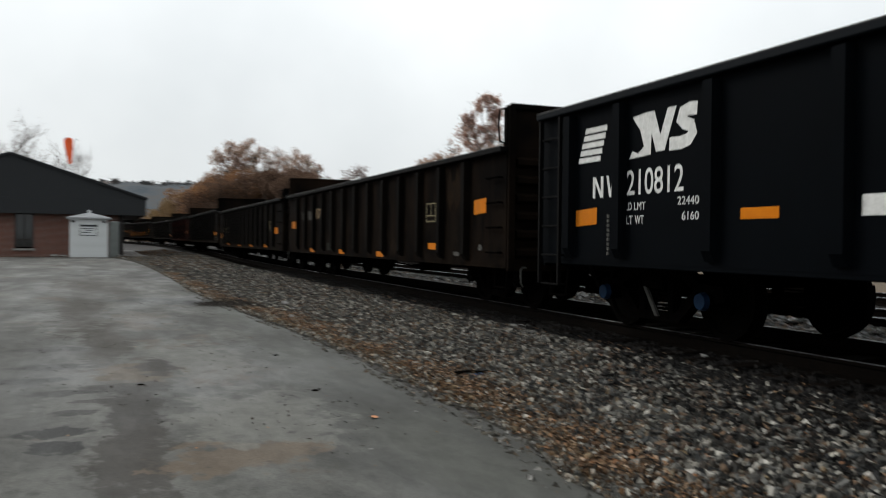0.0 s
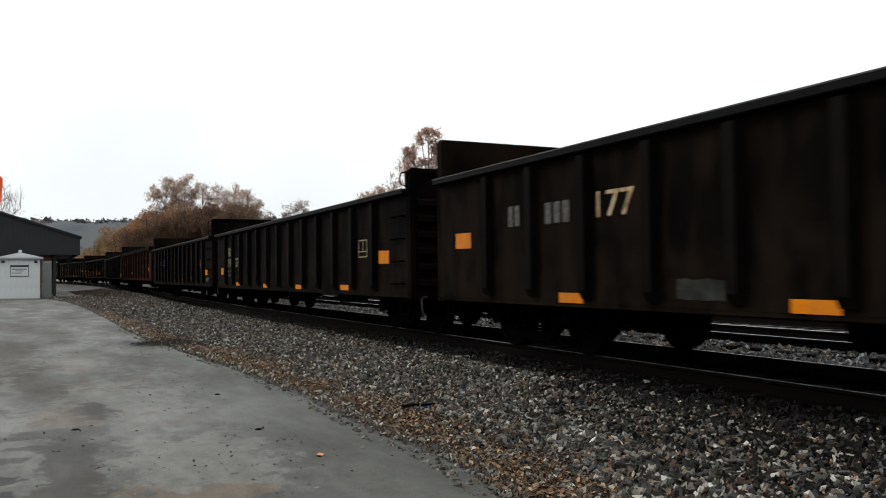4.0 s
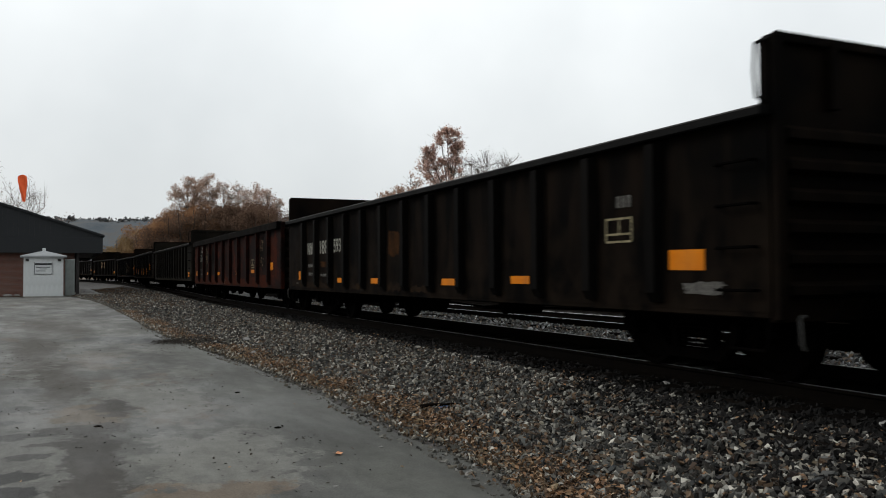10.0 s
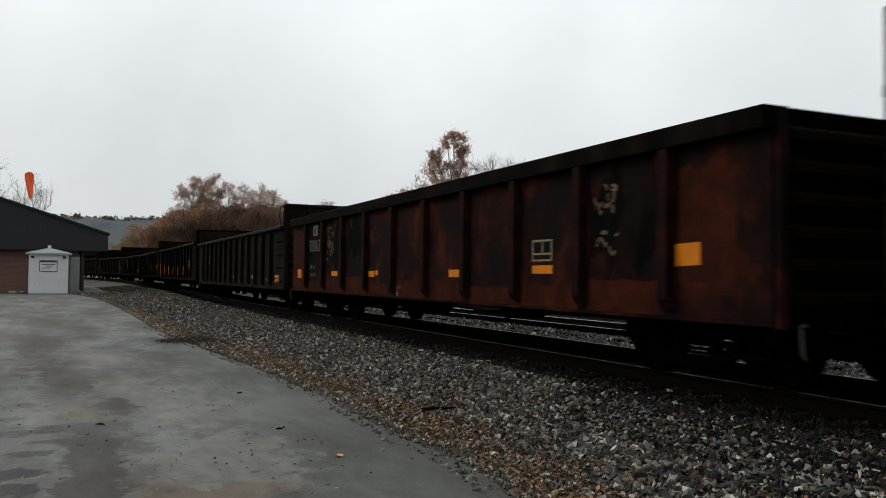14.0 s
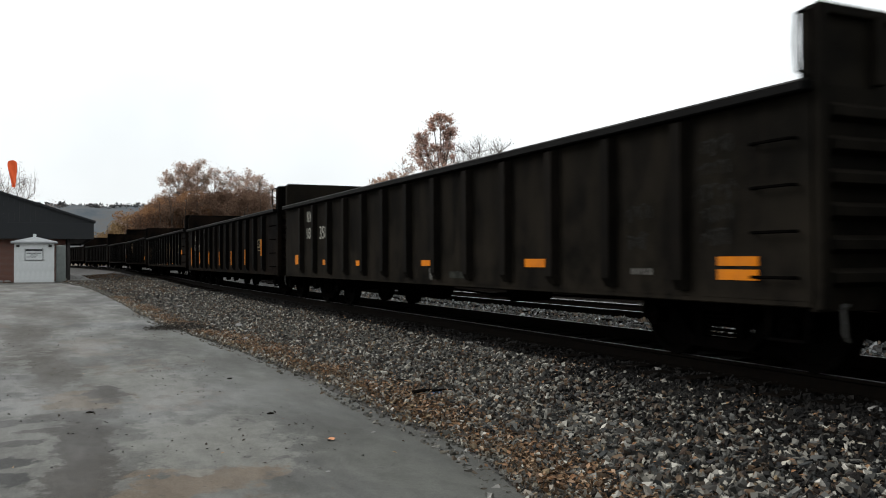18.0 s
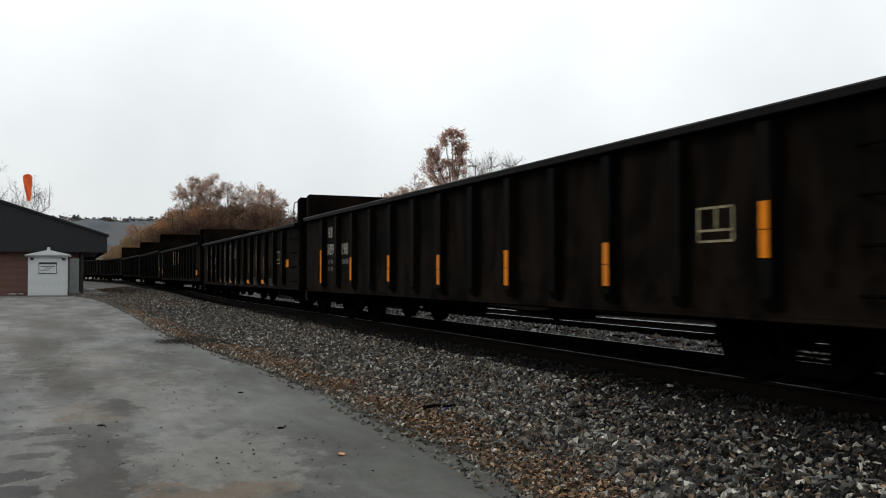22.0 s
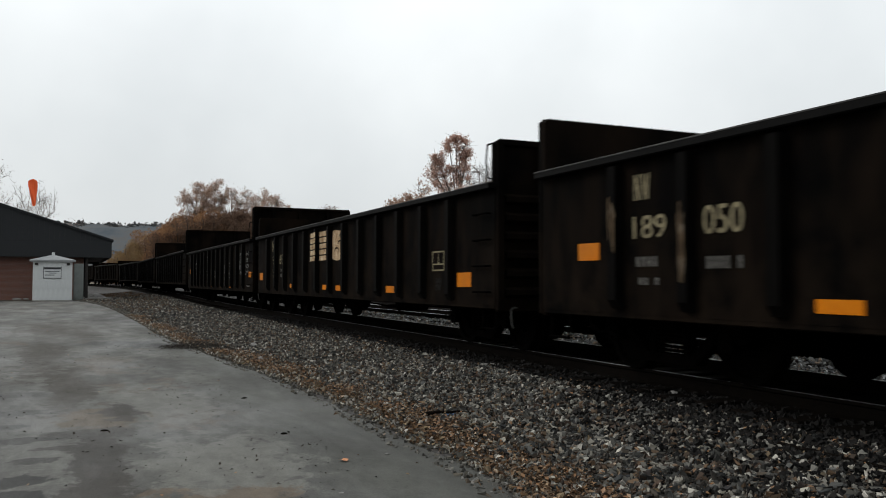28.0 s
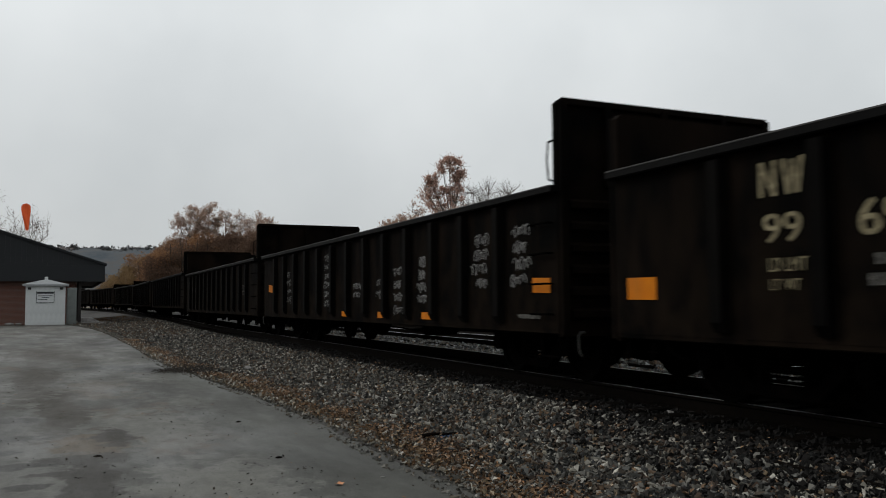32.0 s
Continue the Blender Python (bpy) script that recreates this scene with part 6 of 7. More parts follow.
def build_building():
    g = 0.27
    house = tagged(new("brick_building"), "low brick building with a broad charcoal gabled roof", "building")
    peak_x, right, left = -5.6, 2.4, -13.6
    bm = wall_with_hole(bmesh.new(), left + 0.7, 0.75, 58.6, 58.85, g - 0.1, 3.15, -5.4, -4.3, 0.75, 3.0)
    part("front_wall", bm, M["brick"], house)
    bm = box(bmesh.new(), 0.5, 0.75, 58.85, 82, g - 0.1, 3.15)
    part("side_wall", bm, M["brick"], house)
    bm = box(bmesh.new(), left + 0.7, left + 0.95, 58.85, 82, g - 0.1, 3.15)
    part("side_wall", bm, M["brick"], house)
    bm = box(bmesh.new(), left + 0.7, 0.75, 82, 82.25, g - 0.1, 3.15)
    part("rear_wall", bm, M["brick"], house)
    # gable front: upright cladding boards from the soffit up to the roof line
    cladding = []
    x, w = left + 0.02, 0.30
    while x < right - 0.02:
        b = min(x + w - 0.003, right - 0.02)
        def roof_line(q):
            return 4.16 + (6.8 - 4.16) * (1 - abs(q - peak_x) / (right - peak_x))
        bm = bmesh.new()
        lo = 2.98
        pts = [(x, lo), (b, lo), (b, roof_line(b) - 0.06), (x, roof_line(x) - 0.06)]
        if x < peak_x < b:
            pts = [(x, lo), (b, lo), (b, roof_line(b) - 0.06), (peak_x, roof_line(peak_x) - 0.06), (x, roof_line(x) - 0.06)]
        va, vb = [bm.verts.new((p, 57.9, z)) for p, z in pts], [bm.verts.new((p, 57.95, z)) for p, z in pts]
        bm.faces.new(va), bm.faces.new(vb[::-1])
        for i in range(len(pts)):
            j = (i + 1) % len(pts)
            bm.faces.new((va[j], va[i], vb[i], vb[j]))
        bmesh.ops.recalc_face_normals(bm, faces=bm.faces[:])
        part("cladding_board", bm, M["roof"], house)
        x += w
    part("front_fascia", box(bmesh.new(), left + 0.0, right - 0.0, 57.84, 57.897, 2.96, 3.98, 0.01), M["roof"], house)
    bm = bmesh.new()
    box(bm, left + 0.03, right - 0.03, 57.955, 58.1, 2.985, 4.1)
    part("gable_frame", bm, M["dark_wood"], house)
    for s, edge in ((1, right), (-1, left)):
        bm = bmesh.new()
        pts = [(peak_x, 6.8), (edge + s * 0.1, 4.14), (edge + s * 0.1, 4.02), (peak_x, 6.66)]
        va, vb = [bm.verts.new((p, 57.75, z)) for p, z in pts], [bm.verts.new((p, 82.6, z)) for p, z in pts]
        bm.faces.new(va), bm.faces.new(vb[::-1])
        for i in range(4):
            j = (i + 1) % 4
            bm.faces.new((va[j], va[i], vb[i], vb[j]))
        bmesh.ops.recalc_face_normals(bm, faces=bm.faces[:])
        part("roof_slope", bm, M["roof"], house, "charcoal metal roof slope")
        bm = box(bmesh.new(), *sorted((edge, edge - s * 0.06)), 57.96, 82.5, 2.98, 4.02)
        part("side_fascia", bm, M["roof"], house)
    bm = box(bmesh.new(), left + 0.1, right - 0.1, 58.1, 82.4, 3.16, 3.22)
    part("soffit", bm, M["dark_wood"], house)
    bm = box(bmesh.new(), left + 0.05, right - 0.05, 82.42, 82.5, 2.98, 4.1)
    part("rear_fascia", bm, M["roof"], house)
    for y in (58.3, 64.0, 70.0):
        bm = box(bmesh.new(), 0.84, 1.02, y, y + 0.2, g - 0.02, 3.16, 0.01)
        part("porch_post", bm, M["dark_wood"], house)
    bm = box(bmesh.new(), 0.76, 2.3, 58.0, 82, g - 0.05, g + 0.06, 0.01)
    part("porch_slab", bm, M["concrete"], house)
    win = part("window", box(bmesh.new(), -5.34, -4.36, 58.72, 58.74, 0.92, 2.94), M["glass"], house, "dark window in the brick front")
    bm = bmesh.new()
    for a, b, c, d in ((-5.4, -5.32, 0.85, 3.0), (-4.38, -4.3, 0.85, 3.0), (-5.32, -4.38, 2.92, 3.0), (-5.32, -4.38, 0.85, 0.93), (-4.88, -4.82, 0.93, 2.92), (-5.32, -4.38, 1.3, 1.36)):
        box(bm, a, b, 58.64, 58.71, c, d, 0.006)
    part("window_frame", bm, M["dark_wood"], win)
    part("sill", box(bmesh.new(), -5.5, -4.2, 58.48, 58.72, 0.62, 0.75, 0.01), M["concrete"], win, "pale concrete sill")
    return house


def build_shed():
    """A small white wooden booth with a low hipped roof, a sign on its front and corner lamps."""
    g = 0.24
    shed = tagged(new("white_shed"), "small white wooden shed with a sign and low pyramid roof", "shed")
    shed.location = (-0.98, 54.0, g)
    n, w = 8, 2.12 / 8
    for k in range(n):
        me = shared(("siding_board", "white_panel"), lambda: box(bmesh.new(), 0.0012, w - 0.0012, 0, 0.04, 0.02, 2.36, 0.002))
        share("siding_board", me, shed, (-1.06 + k * w, 0, 0))
    part("side_wall", box(bmesh.new(), -1.06, -1.02, 0.04, 1.9, 0.02, 2.36), M["white_panel"], shed)
    part("side_wall", box(bmesh.new(), 1.02, 1.06, 0.04, 1.9, 0.02, 2.36), M["white_panel"], shed)
    part("rear_wall", box(bmesh.new(), -1.06, 1.06, 1.9, 1.94, 0.02, 2.36), M["white_panel"], shed)
    bm = bmesh.new()
    b0 = [bm.verts.new(p) for p in ((-1.24, -0.18, 2.36), (1.24, -0.18, 2.36), (1.24, 2.12, 2.36), (-1.24, 2.12, 2.36))]
    b1 = [bm.verts.new((v.co.x, v.co.y, 2.46)) for v in b0]
    t = [bm.verts.new(p) for p in ((-0.12, 0.85, 2.76), (0.12, 0.85, 2.76), (0.12, 1.1, 2.76), (-0.12, 1.1, 2.76))]
    bm.faces.new(b0[::-1]), bm.faces.new(t)
    for lo, hi in ((b0, b1), (b1, t)):
        for i in range(4):
            bm.faces.new((lo[i], lo[(i + 1) % 4], hi[(i + 1) % 4], hi[i]))
    part("roof", bm, M["shed_roof"], shed, "grey low pyramid roof")
    part("roof_cap", box(bmesh.new(), -0.09, 0.09, 0.88, 1.06, 2.74, 2.93, 0.02), M["white_panel"], shed)
    part("base_sill", box(bmesh.new(), -1.08, 1.08, -0.03, 1.95, -0.03, 0.08), M["concrete"], shed)
    sign = part("sign", box(bmesh.new(), -0.5, 0.47, -0.03, 0.0, 1.36, 2.06, 0.006), M["white_panel"], shed, "small white sign with dark illegible lines")
    bm = bmesh.new()
    for a, b, c, d in ((-0.46, 0.43, 1.9, 2.02), (-0.4, 0.36, 1.76, 1.8), (-0.2, 0.2, 1.66, 1.7), (-0.42, 0.1, 1.54, 1.58), (-0.5, -0.47, 1.36, 2.06), (0.44, 0.47, 1.36, 2.06), (-0.47, 0.44, 1.36, 1.39)):
        box(bm, a, b, -0.037, -0.031, c, d)
    part("sign_lines", bm, M["ink"], sign)
    for x in (-0.86, 0.84):
        part("corner_lamp", box(bmesh.new(), x - 0.09, x + 0.09, -0.1, 0.0, 2.14, 2.28, 0.02), M["dark_wood"], shed, "small dark lamp under the eave")
    return shed


def build_beside_shed():
    cab = tagged(new("metal_cabinet"), "tall grey-green sheet metal cabinet beside the shed", "cabinet")
    cab.location = (0.52, 55.6, 0.24)
    part("body", box(bmesh.new(), -0.36, 0.2, 0, 0.8, 0.05, 2.28, 0.015), M["grey_panel"], cab)
    part("door", box(bmesh.new(), -0.31, 0.15, -0.025, 0.0, 0.15, 2.2, 0.008), M["grey_panel"], cab)
    part("base", box(bmesh.new(), -0.4, 0.24, -0.03, 0.83, 0.0, 0.06, 0.01), M["concrete"], cab)
    for x, y, s in ((-3.05, 57.9, 1.0), (-2.55, 58.05, 0.7)):
        bm = bmesh.new()
        bmesh.ops.create_icosphere(bm, subdivisions=2, radius=0.16 * s)
        for v in bm.verts:
            v.co *= 1 + 0.25 * noise.noise(v.co * 6 + Vector((x, 0, 0)))
            v.co.z = max(v.co.z * 0.6, -0.05)
            v.co.x *= 1.7
        ob = finish("whitewashed_stone", bm, M["concrete"])
        ob.location = (x, y, 0.3)
        tagged(ob, "pale rounded stone by the brick wall", "stone")
    step = finish("concrete_step", box(bmesh.new(), 1.0, 2.4, 57.2, 57.95, 0.2, 0.38, 0.02), M["concrete"])
    tagged(step, "pale concrete step at the porch", "step")


def build_flag():
    flag = tagged(new("feather_flag"), "tall orange feather flag on a thin pole behind the roof", "flag")
    flag.location = (-3.45, 88.0, 0.2)
    part("pole", rod(bmesh.new(), (0.3, 0.12, 0), (0.3, 0.12, 10.7), 0.03, 8), M["pole"], flag)
    bm = bmesh.new()
    rows = []
    for i in range(25):
        k = i / 24
        z = 8.4 + 2.6 * k
        wdt = 0.82 * min(1.0, 0.3 + 0.95 * k) * (math.sqrt(max(0.0, 1 - max(0.0, (k - 0.86) / 0.14) ** 2)))
        rows.append([(bm.verts.new((wdt * (j / 5 - 0.55) + 0.12 * (1 - k), 0.06 * math.sin(j * 1.1 + k * 7) + d, z)) ) for d in (0.0, 0.012) for j in range(6)])
    for a, b in zip(rows, rows[1:]):
        for d in (0, 6):
            for j in range(5):
                bm.faces.new((a[d + j], a[d + j + 1], b[d + j + 1], b[d + j]))
    part("banner", bm, M["orange"], flag, "orange fabric banner with a rounded top")


# ---- trees ----
def tubes_mesh(name, mat, tubes, parent):
    """Tapered limbs as one mesh: each tube (start, end, radius, end radius, sides)."""
    vs, fs = [], []
    for a, b, r, r2, n in tubes:
        u = (b - a).orthogonal().normalized()
        w = (b - a).normalized().cross(u)
        k = len(vs)
        for c, q in ((a, r), (b, r2)):
            vs += [tuple(c + (u * math.cos(i * math.tau / n) + w * math.sin(i * math.tau / n)) * q) for i in range(n)]
        fs += [(k + i, k + (i + 1) % n, k + n + (i + 1) % n, k + n + i) for i in range(n)]
    me = bpy.data.meshes.new(name)
    me.from_pydata(vs, [], fs)
    me.materials.append(mat)
    ob = new(name, me)
    ob.parent = parent
    return ob


def build_tree(name, label, x, y, height, crown, mat, seed, leaves=2600, leaf=0.16, bare=0.35, spread=1.0, base=0.3, twigs=1.0):
    """A tree: tapered trunk with limbs and twigs, and a ragged crown of many small leaves about the limb ends."""
    rng = np.random.default_rng(seed)
    tree = tagged(new(name), label, "tree")
    tree.location = (x, y, ground_z(x, y) - 0.1 + (0.5 if x > 30 else 0.0))
    tubes = []
    tips = []

    def limb(a, way, length, r, depth):
        n = 3
        p = Vector(a)
        d = Vector(way).normalized()
        for i in range(n):
            q = p + d * length / n
            tubes.append((p, q, r * (1 - 0.22 * i), r * (1 - 0.22 * (i + 1)), 7 if depth < 2 else 3))
            p = q
            d = (d + Vector(rng.normal(size=3)) * 0.16 + Vector((0, 0, 0.06))).normalized()
            if depth < 4 and i > 0 or depth in (1, 2):
                kids = 2 if depth < 3 else 1
                for _ in range(kids):
                    side = Vector(rng.normal(size=3))
                    side.z = abs(side.z) * 0.4
                    w = (d * 0.75 + side.normalized() * 0.75 * spread).normalized()
                    if depth < 4:
                        limb(p, w, length * (0.5 + 0.18 * rng.random()), r * 0.5, depth + 1)
            if depth >= 2:
                tips.append(tuple(p))
    trunk_h = height * (0.42 if crown == "tall" else 0.3)
    tubes.append((Vector((0, 0, 0)), Vector((0, 0, trunk_h)), height * 0.022, height * 0.016, 9))
    heads = 4 if crown == "tall" else 6
    for k in range(heads):
        a = k * math.tau / heads + rng.random()
        tilt = 0.35 if crown == "tall" else 0.75
        limb((0, 0, trunk_h * (0.6 + 0.4 * rng.random())), (math.cos(a) * tilt * spread, math.sin(a) * tilt * spread, 1), height * (0.36 if crown == "tall" else 0.34) * (0.75 + 0.5 * rng.random()), height * 0.011, 1)
    limb((0, 0, trunk_h), (0.05, 0.03, 1), height * 0.42, height * 0.012, 1)
    tubes_mesh("trunk", M["bark"], tubes, tree)
    tips = np.array(tips)
    top = tips[:, 2].max()
    scale_z = height / top
    if leaves:
        pick = tips[rng.integers(0, len(tips), leaves)]
        drop = np.array([noise.noise((p[0] * 0.5 + seed, p[1] * 0.5, p[2] * 0.5)) for p in pick]) > -bare * 0.5 + 0.0
        pick = pick[drop]
        c = pick + rng.normal(size=pick.shape) * height * 0.028
        quads_mesh("crown", mat, c, leaf * (0.6 + 0.8 * rng.random(len(c))), rng, parent=tree)
    if twigs:
        n = int(900 * twigs)
        a = tips[rng.integers(0, len(tips), n)]
        w = rng.normal(size=(n, 3)) + np.array([0, 0, 0.5])
        w /= np.linalg.norm(w, axis=1)[:, None]
        ln = height * (0.03 + 0.05 * rng.random(n))[:, None]
        sd = np.cross(w, rng.normal(size=(n, 3)))
        sd /= np.linalg.norm(sd, axis=1)[:, None]
        p = np.stack([a - sd * 0.022, a + sd * 0.022, a + w * ln], 1).reshape(-1, 3)
        me = bpy.data.meshes.new("twig_spray")
        me.from_pydata(p.tolist(), [], [(3 * i, 3 * i + 1, 3 * i + 2) for i in range(n)])
        me.materials.append(M["leaf_grey"])
        ob = tagged(new("twig_spray", me), kind="stuff")
        ob.parent = tree
    tree.scale = (scale_z, scale_z, scale_z)
    return tree


def at(az, dist):
    return dist * math.sin(radians(az)), dist * math.cos(radians(az))


def build_lobed_tree(label, x, y, lobes, mat, seed, leaves, leaf=0.12, clump=0.3):
    """A tree whose crown is made of ragged lobes (dx, z, half-width, half-height): limbs run to the clumps of leaves in them."""
    rng = np.random.default_rng(seed)
    tree = tagged(new("tree"), label, "tree")
    tree.location = (x, y, ground_z(x, y) + 0.2)
    fwd = Vector((x, y, 0)).normalized()
    side = Vector((fwd.y, -fwd.x, 0))
    top = max(l[1] + l[3] for l in lobes)
    tubes = [(Vector((0, 0, 0)), Vector((0, 0, top * 0.3)), top * 0.02, top * 0.014, 8), (Vector((0, 0, top * 0.3)), Vector((side * 0.2)) + Vector((0, 0, top * 0.62)), top * 0.012, top * 0.0045, 7)]
    cs, fork = [], Vector((0, 0, top * 0.35))
    for dx, z, rx, rz in lobes:
        hub = side * dx + Vector((0, 0, z - rz * 0.5))
        start = Vector((0, 0, min(z * 0.62, top * 0.55)))
        tubes.append((start, hub, top * 0.004, top * 0.0025, 5))
        n = max(5, int(rx * rz * 7))
        for _ in range(n):
            v = rng.normal(size=3)
            v *= rng.random() ** 0.35 / np.linalg.norm(v)
            c = side * (dx + v[0] * rx) + fwd * (v[1] * rx) + Vector((0, 0, z + v[2] * rz))
            mid = hub.lerp(c, 0.5) + Vector(rng.normal(size=3) * 0.12)
            tubes.append((hub, mid, top * 0.0028, top * 0.002, 3))
            tubes.append((mid, c, top * 0.002, top * 0.0012, 3))
            cs.append((tuple(c), clump * (0.6 + 0.8 * rng.random())))
            for _ in range(3):
                tubes.append((mid, mid + Vector(rng.normal(size=3) * 0.5) + Vector((0, 0, 0.3)), top * 0.0012, top * 0.0006, 3))
    tubes_mesh("trunk", M["bark"], tubes, tree)
    if leaves:
        k = rng.integers(0, len(cs), leaves)
        c = np.array([a for a, _ in cs])[k] + rng.normal(size=(leaves, 3)) * np.array([r for _, r in cs])[k][:, None]
        quads_mesh("crown", mat, c, leaf * (0.6 + 0.8 * rng.random(leaves)), rng, parent=tree)
    return tree


def bank_height(az):
    """Height of the dense thicket on the bank, by the bearing at which it stands."""
    return float(np.interp(az, (2.4, 3.0, 3.7, 5.2, 6.9, 8.3, 10.8, 12.2, 13.1, 13.8), (3.0, 5.0, 6.8, 8.4, 10.5, 11.6, 11.6, 12.0, 11.0, 8.8)))


def build_trees():
    x, y = at(25.25, 78)
    build_lobed_tree("tall slender tree with sparse russet leaves", x, y, ((-0.1, 14.55, 0.6, 0.45), (-0.7, 13.9, 0.55, 0.85), (0.6, 13.95, 0.75, 0.6), (0.95, 13.3, 0.5, 0.55), (0.25, 13.0, 0.75, 0.5),
                     (-1.9, 12.75, 0.8, 0.6), (-2.25, 11.9, 0.75, 0.75), (-1.5, 12.1, 0.7, 0.75), (-1.9, 11.1, 1.0, 0.5), (-0.4, 11.6, 0.8, 0.5), (0.7, 11.9, 0.6, 0.6), (0.5, 10.7, 0.9, 0.8), (-0.6, 9.6, 2.0, 1.1)), M["leaf_rust"], 3, 8600, 0.09, 0.22)
    for az, d, lobes, lv, seed in ((22.0, 80, ((0.2, 9.2, 1.1, 0.9), (-0.6, 8.0, 1.6, 1.2)), 700, 5), (20.9, 82, ((0, 8.4, 0.9, 0.6), (0.5, 7.4, 1.3, 1.0)), 420, 6), (22.8, 84, ((0.0, 10.0, 1.2, 1.2), (0.3, 8.0, 2.0, 1.5)), 260, 11),
                                   (16.1, 118, ((0, 10.7, 2.0, 1.2), (0.5, 9.0, 2.8, 1.6)), 1300, 9), (17.6, 122, ((0, 9.2, 1.5, 1.0), (0, 7.6, 2.4, 1.4)), 300, 10)):
        x, y = at(az, d)
        # trees beyond 100 m take the leaf colour with haze painted in
        build_lobed_tree("small thin-leaved autumn tree behind the railway", x, y, lobes, M["leaf_haze_pale" if d > 100 else "leaf_bank"], seed, int(lv * 1.8), 0.11, 0.26)
    for az, d, lobes, seed in ((26.7, 90, ((0.2, 13.3, 1.6, 1.0), (-0.9, 12.2, 1.6, 1.2), (1.2, 12.0, 1.6, 1.2), (0, 10.2, 2.6, 1.4)), 7), (27.9, 93, ((0.0, 13.6, 1.8, 1.1), (1.4, 12.4, 1.6, 1.2), (-1.2, 12.3, 1.6, 1.2), (0, 10.2, 2.6, 1.4)), 8),
                               (29.3, 96, ((0.0, 14.0, 1.8, 1.1), (1.4, 12.6, 1.6, 1.2), (-1.2, 12.5, 1.6, 1.2), (0, 10.4, 2.6, 1.4)), 12)):
        x, y = at(az, d)
        build_lobed_tree("bare grey-brown twiggy tree behind the railway", x, y, lobes, M["leaf_grey"], seed, 2400, 0.05, 0.35)
    # wooded bank beyond the bend: thin pinkish crowns standing over a dense brown thicket
    for az, dist, h, seed, lv in ((7.5, 128, 15.8, 21, 1500), (8.7, 130, 16.4, 22, 1700), (9.8, 128, 15.4, 23, 420), (10.8, 132, 15.6, 24, 420), (11.8, 128, 14.8, 25, 1100), (12.7, 124, 13.9, 26, 1000), (6.3, 128, 10.4, 27, 700), (5.3, 128, 8.8, 28, 500)):
        x, y = at(az, dist)
        build_lobed_tree("tall thin-crowned autumn tree on the wooded bank", x, y, ((0.2, h - 1.1, 1.5, 1.1), (-1.4, h - 2.2, 1.4, 1.2), (1.5, h - 2.4, 1.3, 1.2), (0, h - 4.0, 2.6, 1.6)), M["leaf_bank"], seed, int(lv * 3.2), 0.1, 0.28)
    rng = np.random.default_rng(77)
    k = 0
    for az in np.arange(2.5, 13.9, 0.5):
        for row in range(2):
            d = (112 if az > 4.9 else 150) + 9 * row + rng.normal() * 2
            x, y = at(az + rng.normal() * 0.15, d)
            mat = M["thicket_gold"] if az < 4.8 else (M["thicket_orange"] if az < 9.2 and k % 4 else M["thicket_brown"])
            build_shrub("thicket_tree", x, y, bank_height(az) * d / 115 * (0.95 + 0.1 * rng.random()), mat, 200 + k)
            k += 1
    # behind the building
    for az, dist, h, seed in ((-5.4, 105, 15.5, 31), (-2.3, 110, 13.2, 32), (-9.0, 108, 15.0, 33)):
        x, y = at(az, dist)
        build_tree("tree", "bare pale tree behind the brick building", x, y, h, "round", M["leaf_haze_pale"], seed, 3600, 0.09, 0.5, 0.9, twigs=3.0)


def build_shrub(name, x, y, h, mat, seed):
    """A dense thicket tree: many stems and a deep crown of fine leaves reaching near the ground."""
    rng = np.random.default_rng(seed)
    tree = tagged(new(name), "dense brown autumn thicket tree on the wooded bank", "tree", "thicket on the wooded bank")
    tree.location = (x, y, ground_z(x, y) - 0.05)
    bm = bmesh.new()
    for s in range(5):
        a, r = rng.random() * math.tau, 1.3
        rod(bm, (0.3 * math.cos(a), 0.3 * math.sin(a), 0), (r * math.cos(a), r * math.sin(a), h * (0.55 + 0.35 * rng.random())), h * 0.012, 5, h * 0.003)
    part("trunk", bm, M["dark_bark"], tree)
    n = 5200
    blobs = [(rng.normal() * 0.95, rng.normal() * 0.95, h * (0.12 + 0.76 * rng.random()), 0.8 + 0.5 * rng.random()) for _ in range(16)]
    pick = np.array(blobs)[rng.integers(0, 16, n)]
    v = rng.normal(size=(n, 3))
    v /= np.linalg.norm(v, axis=1)[:, None]
    c = pick[:, :3] + v * pick[:, 3:4] * (rng.random(n) ** 0.45)[:, None]
    c[:, 2] = np.clip(c[:, 2], 0.2, h)
    quads_mesh("crown", mat, c, 0.07 + 0.08 * rng.random(n), rng, parent=tree)


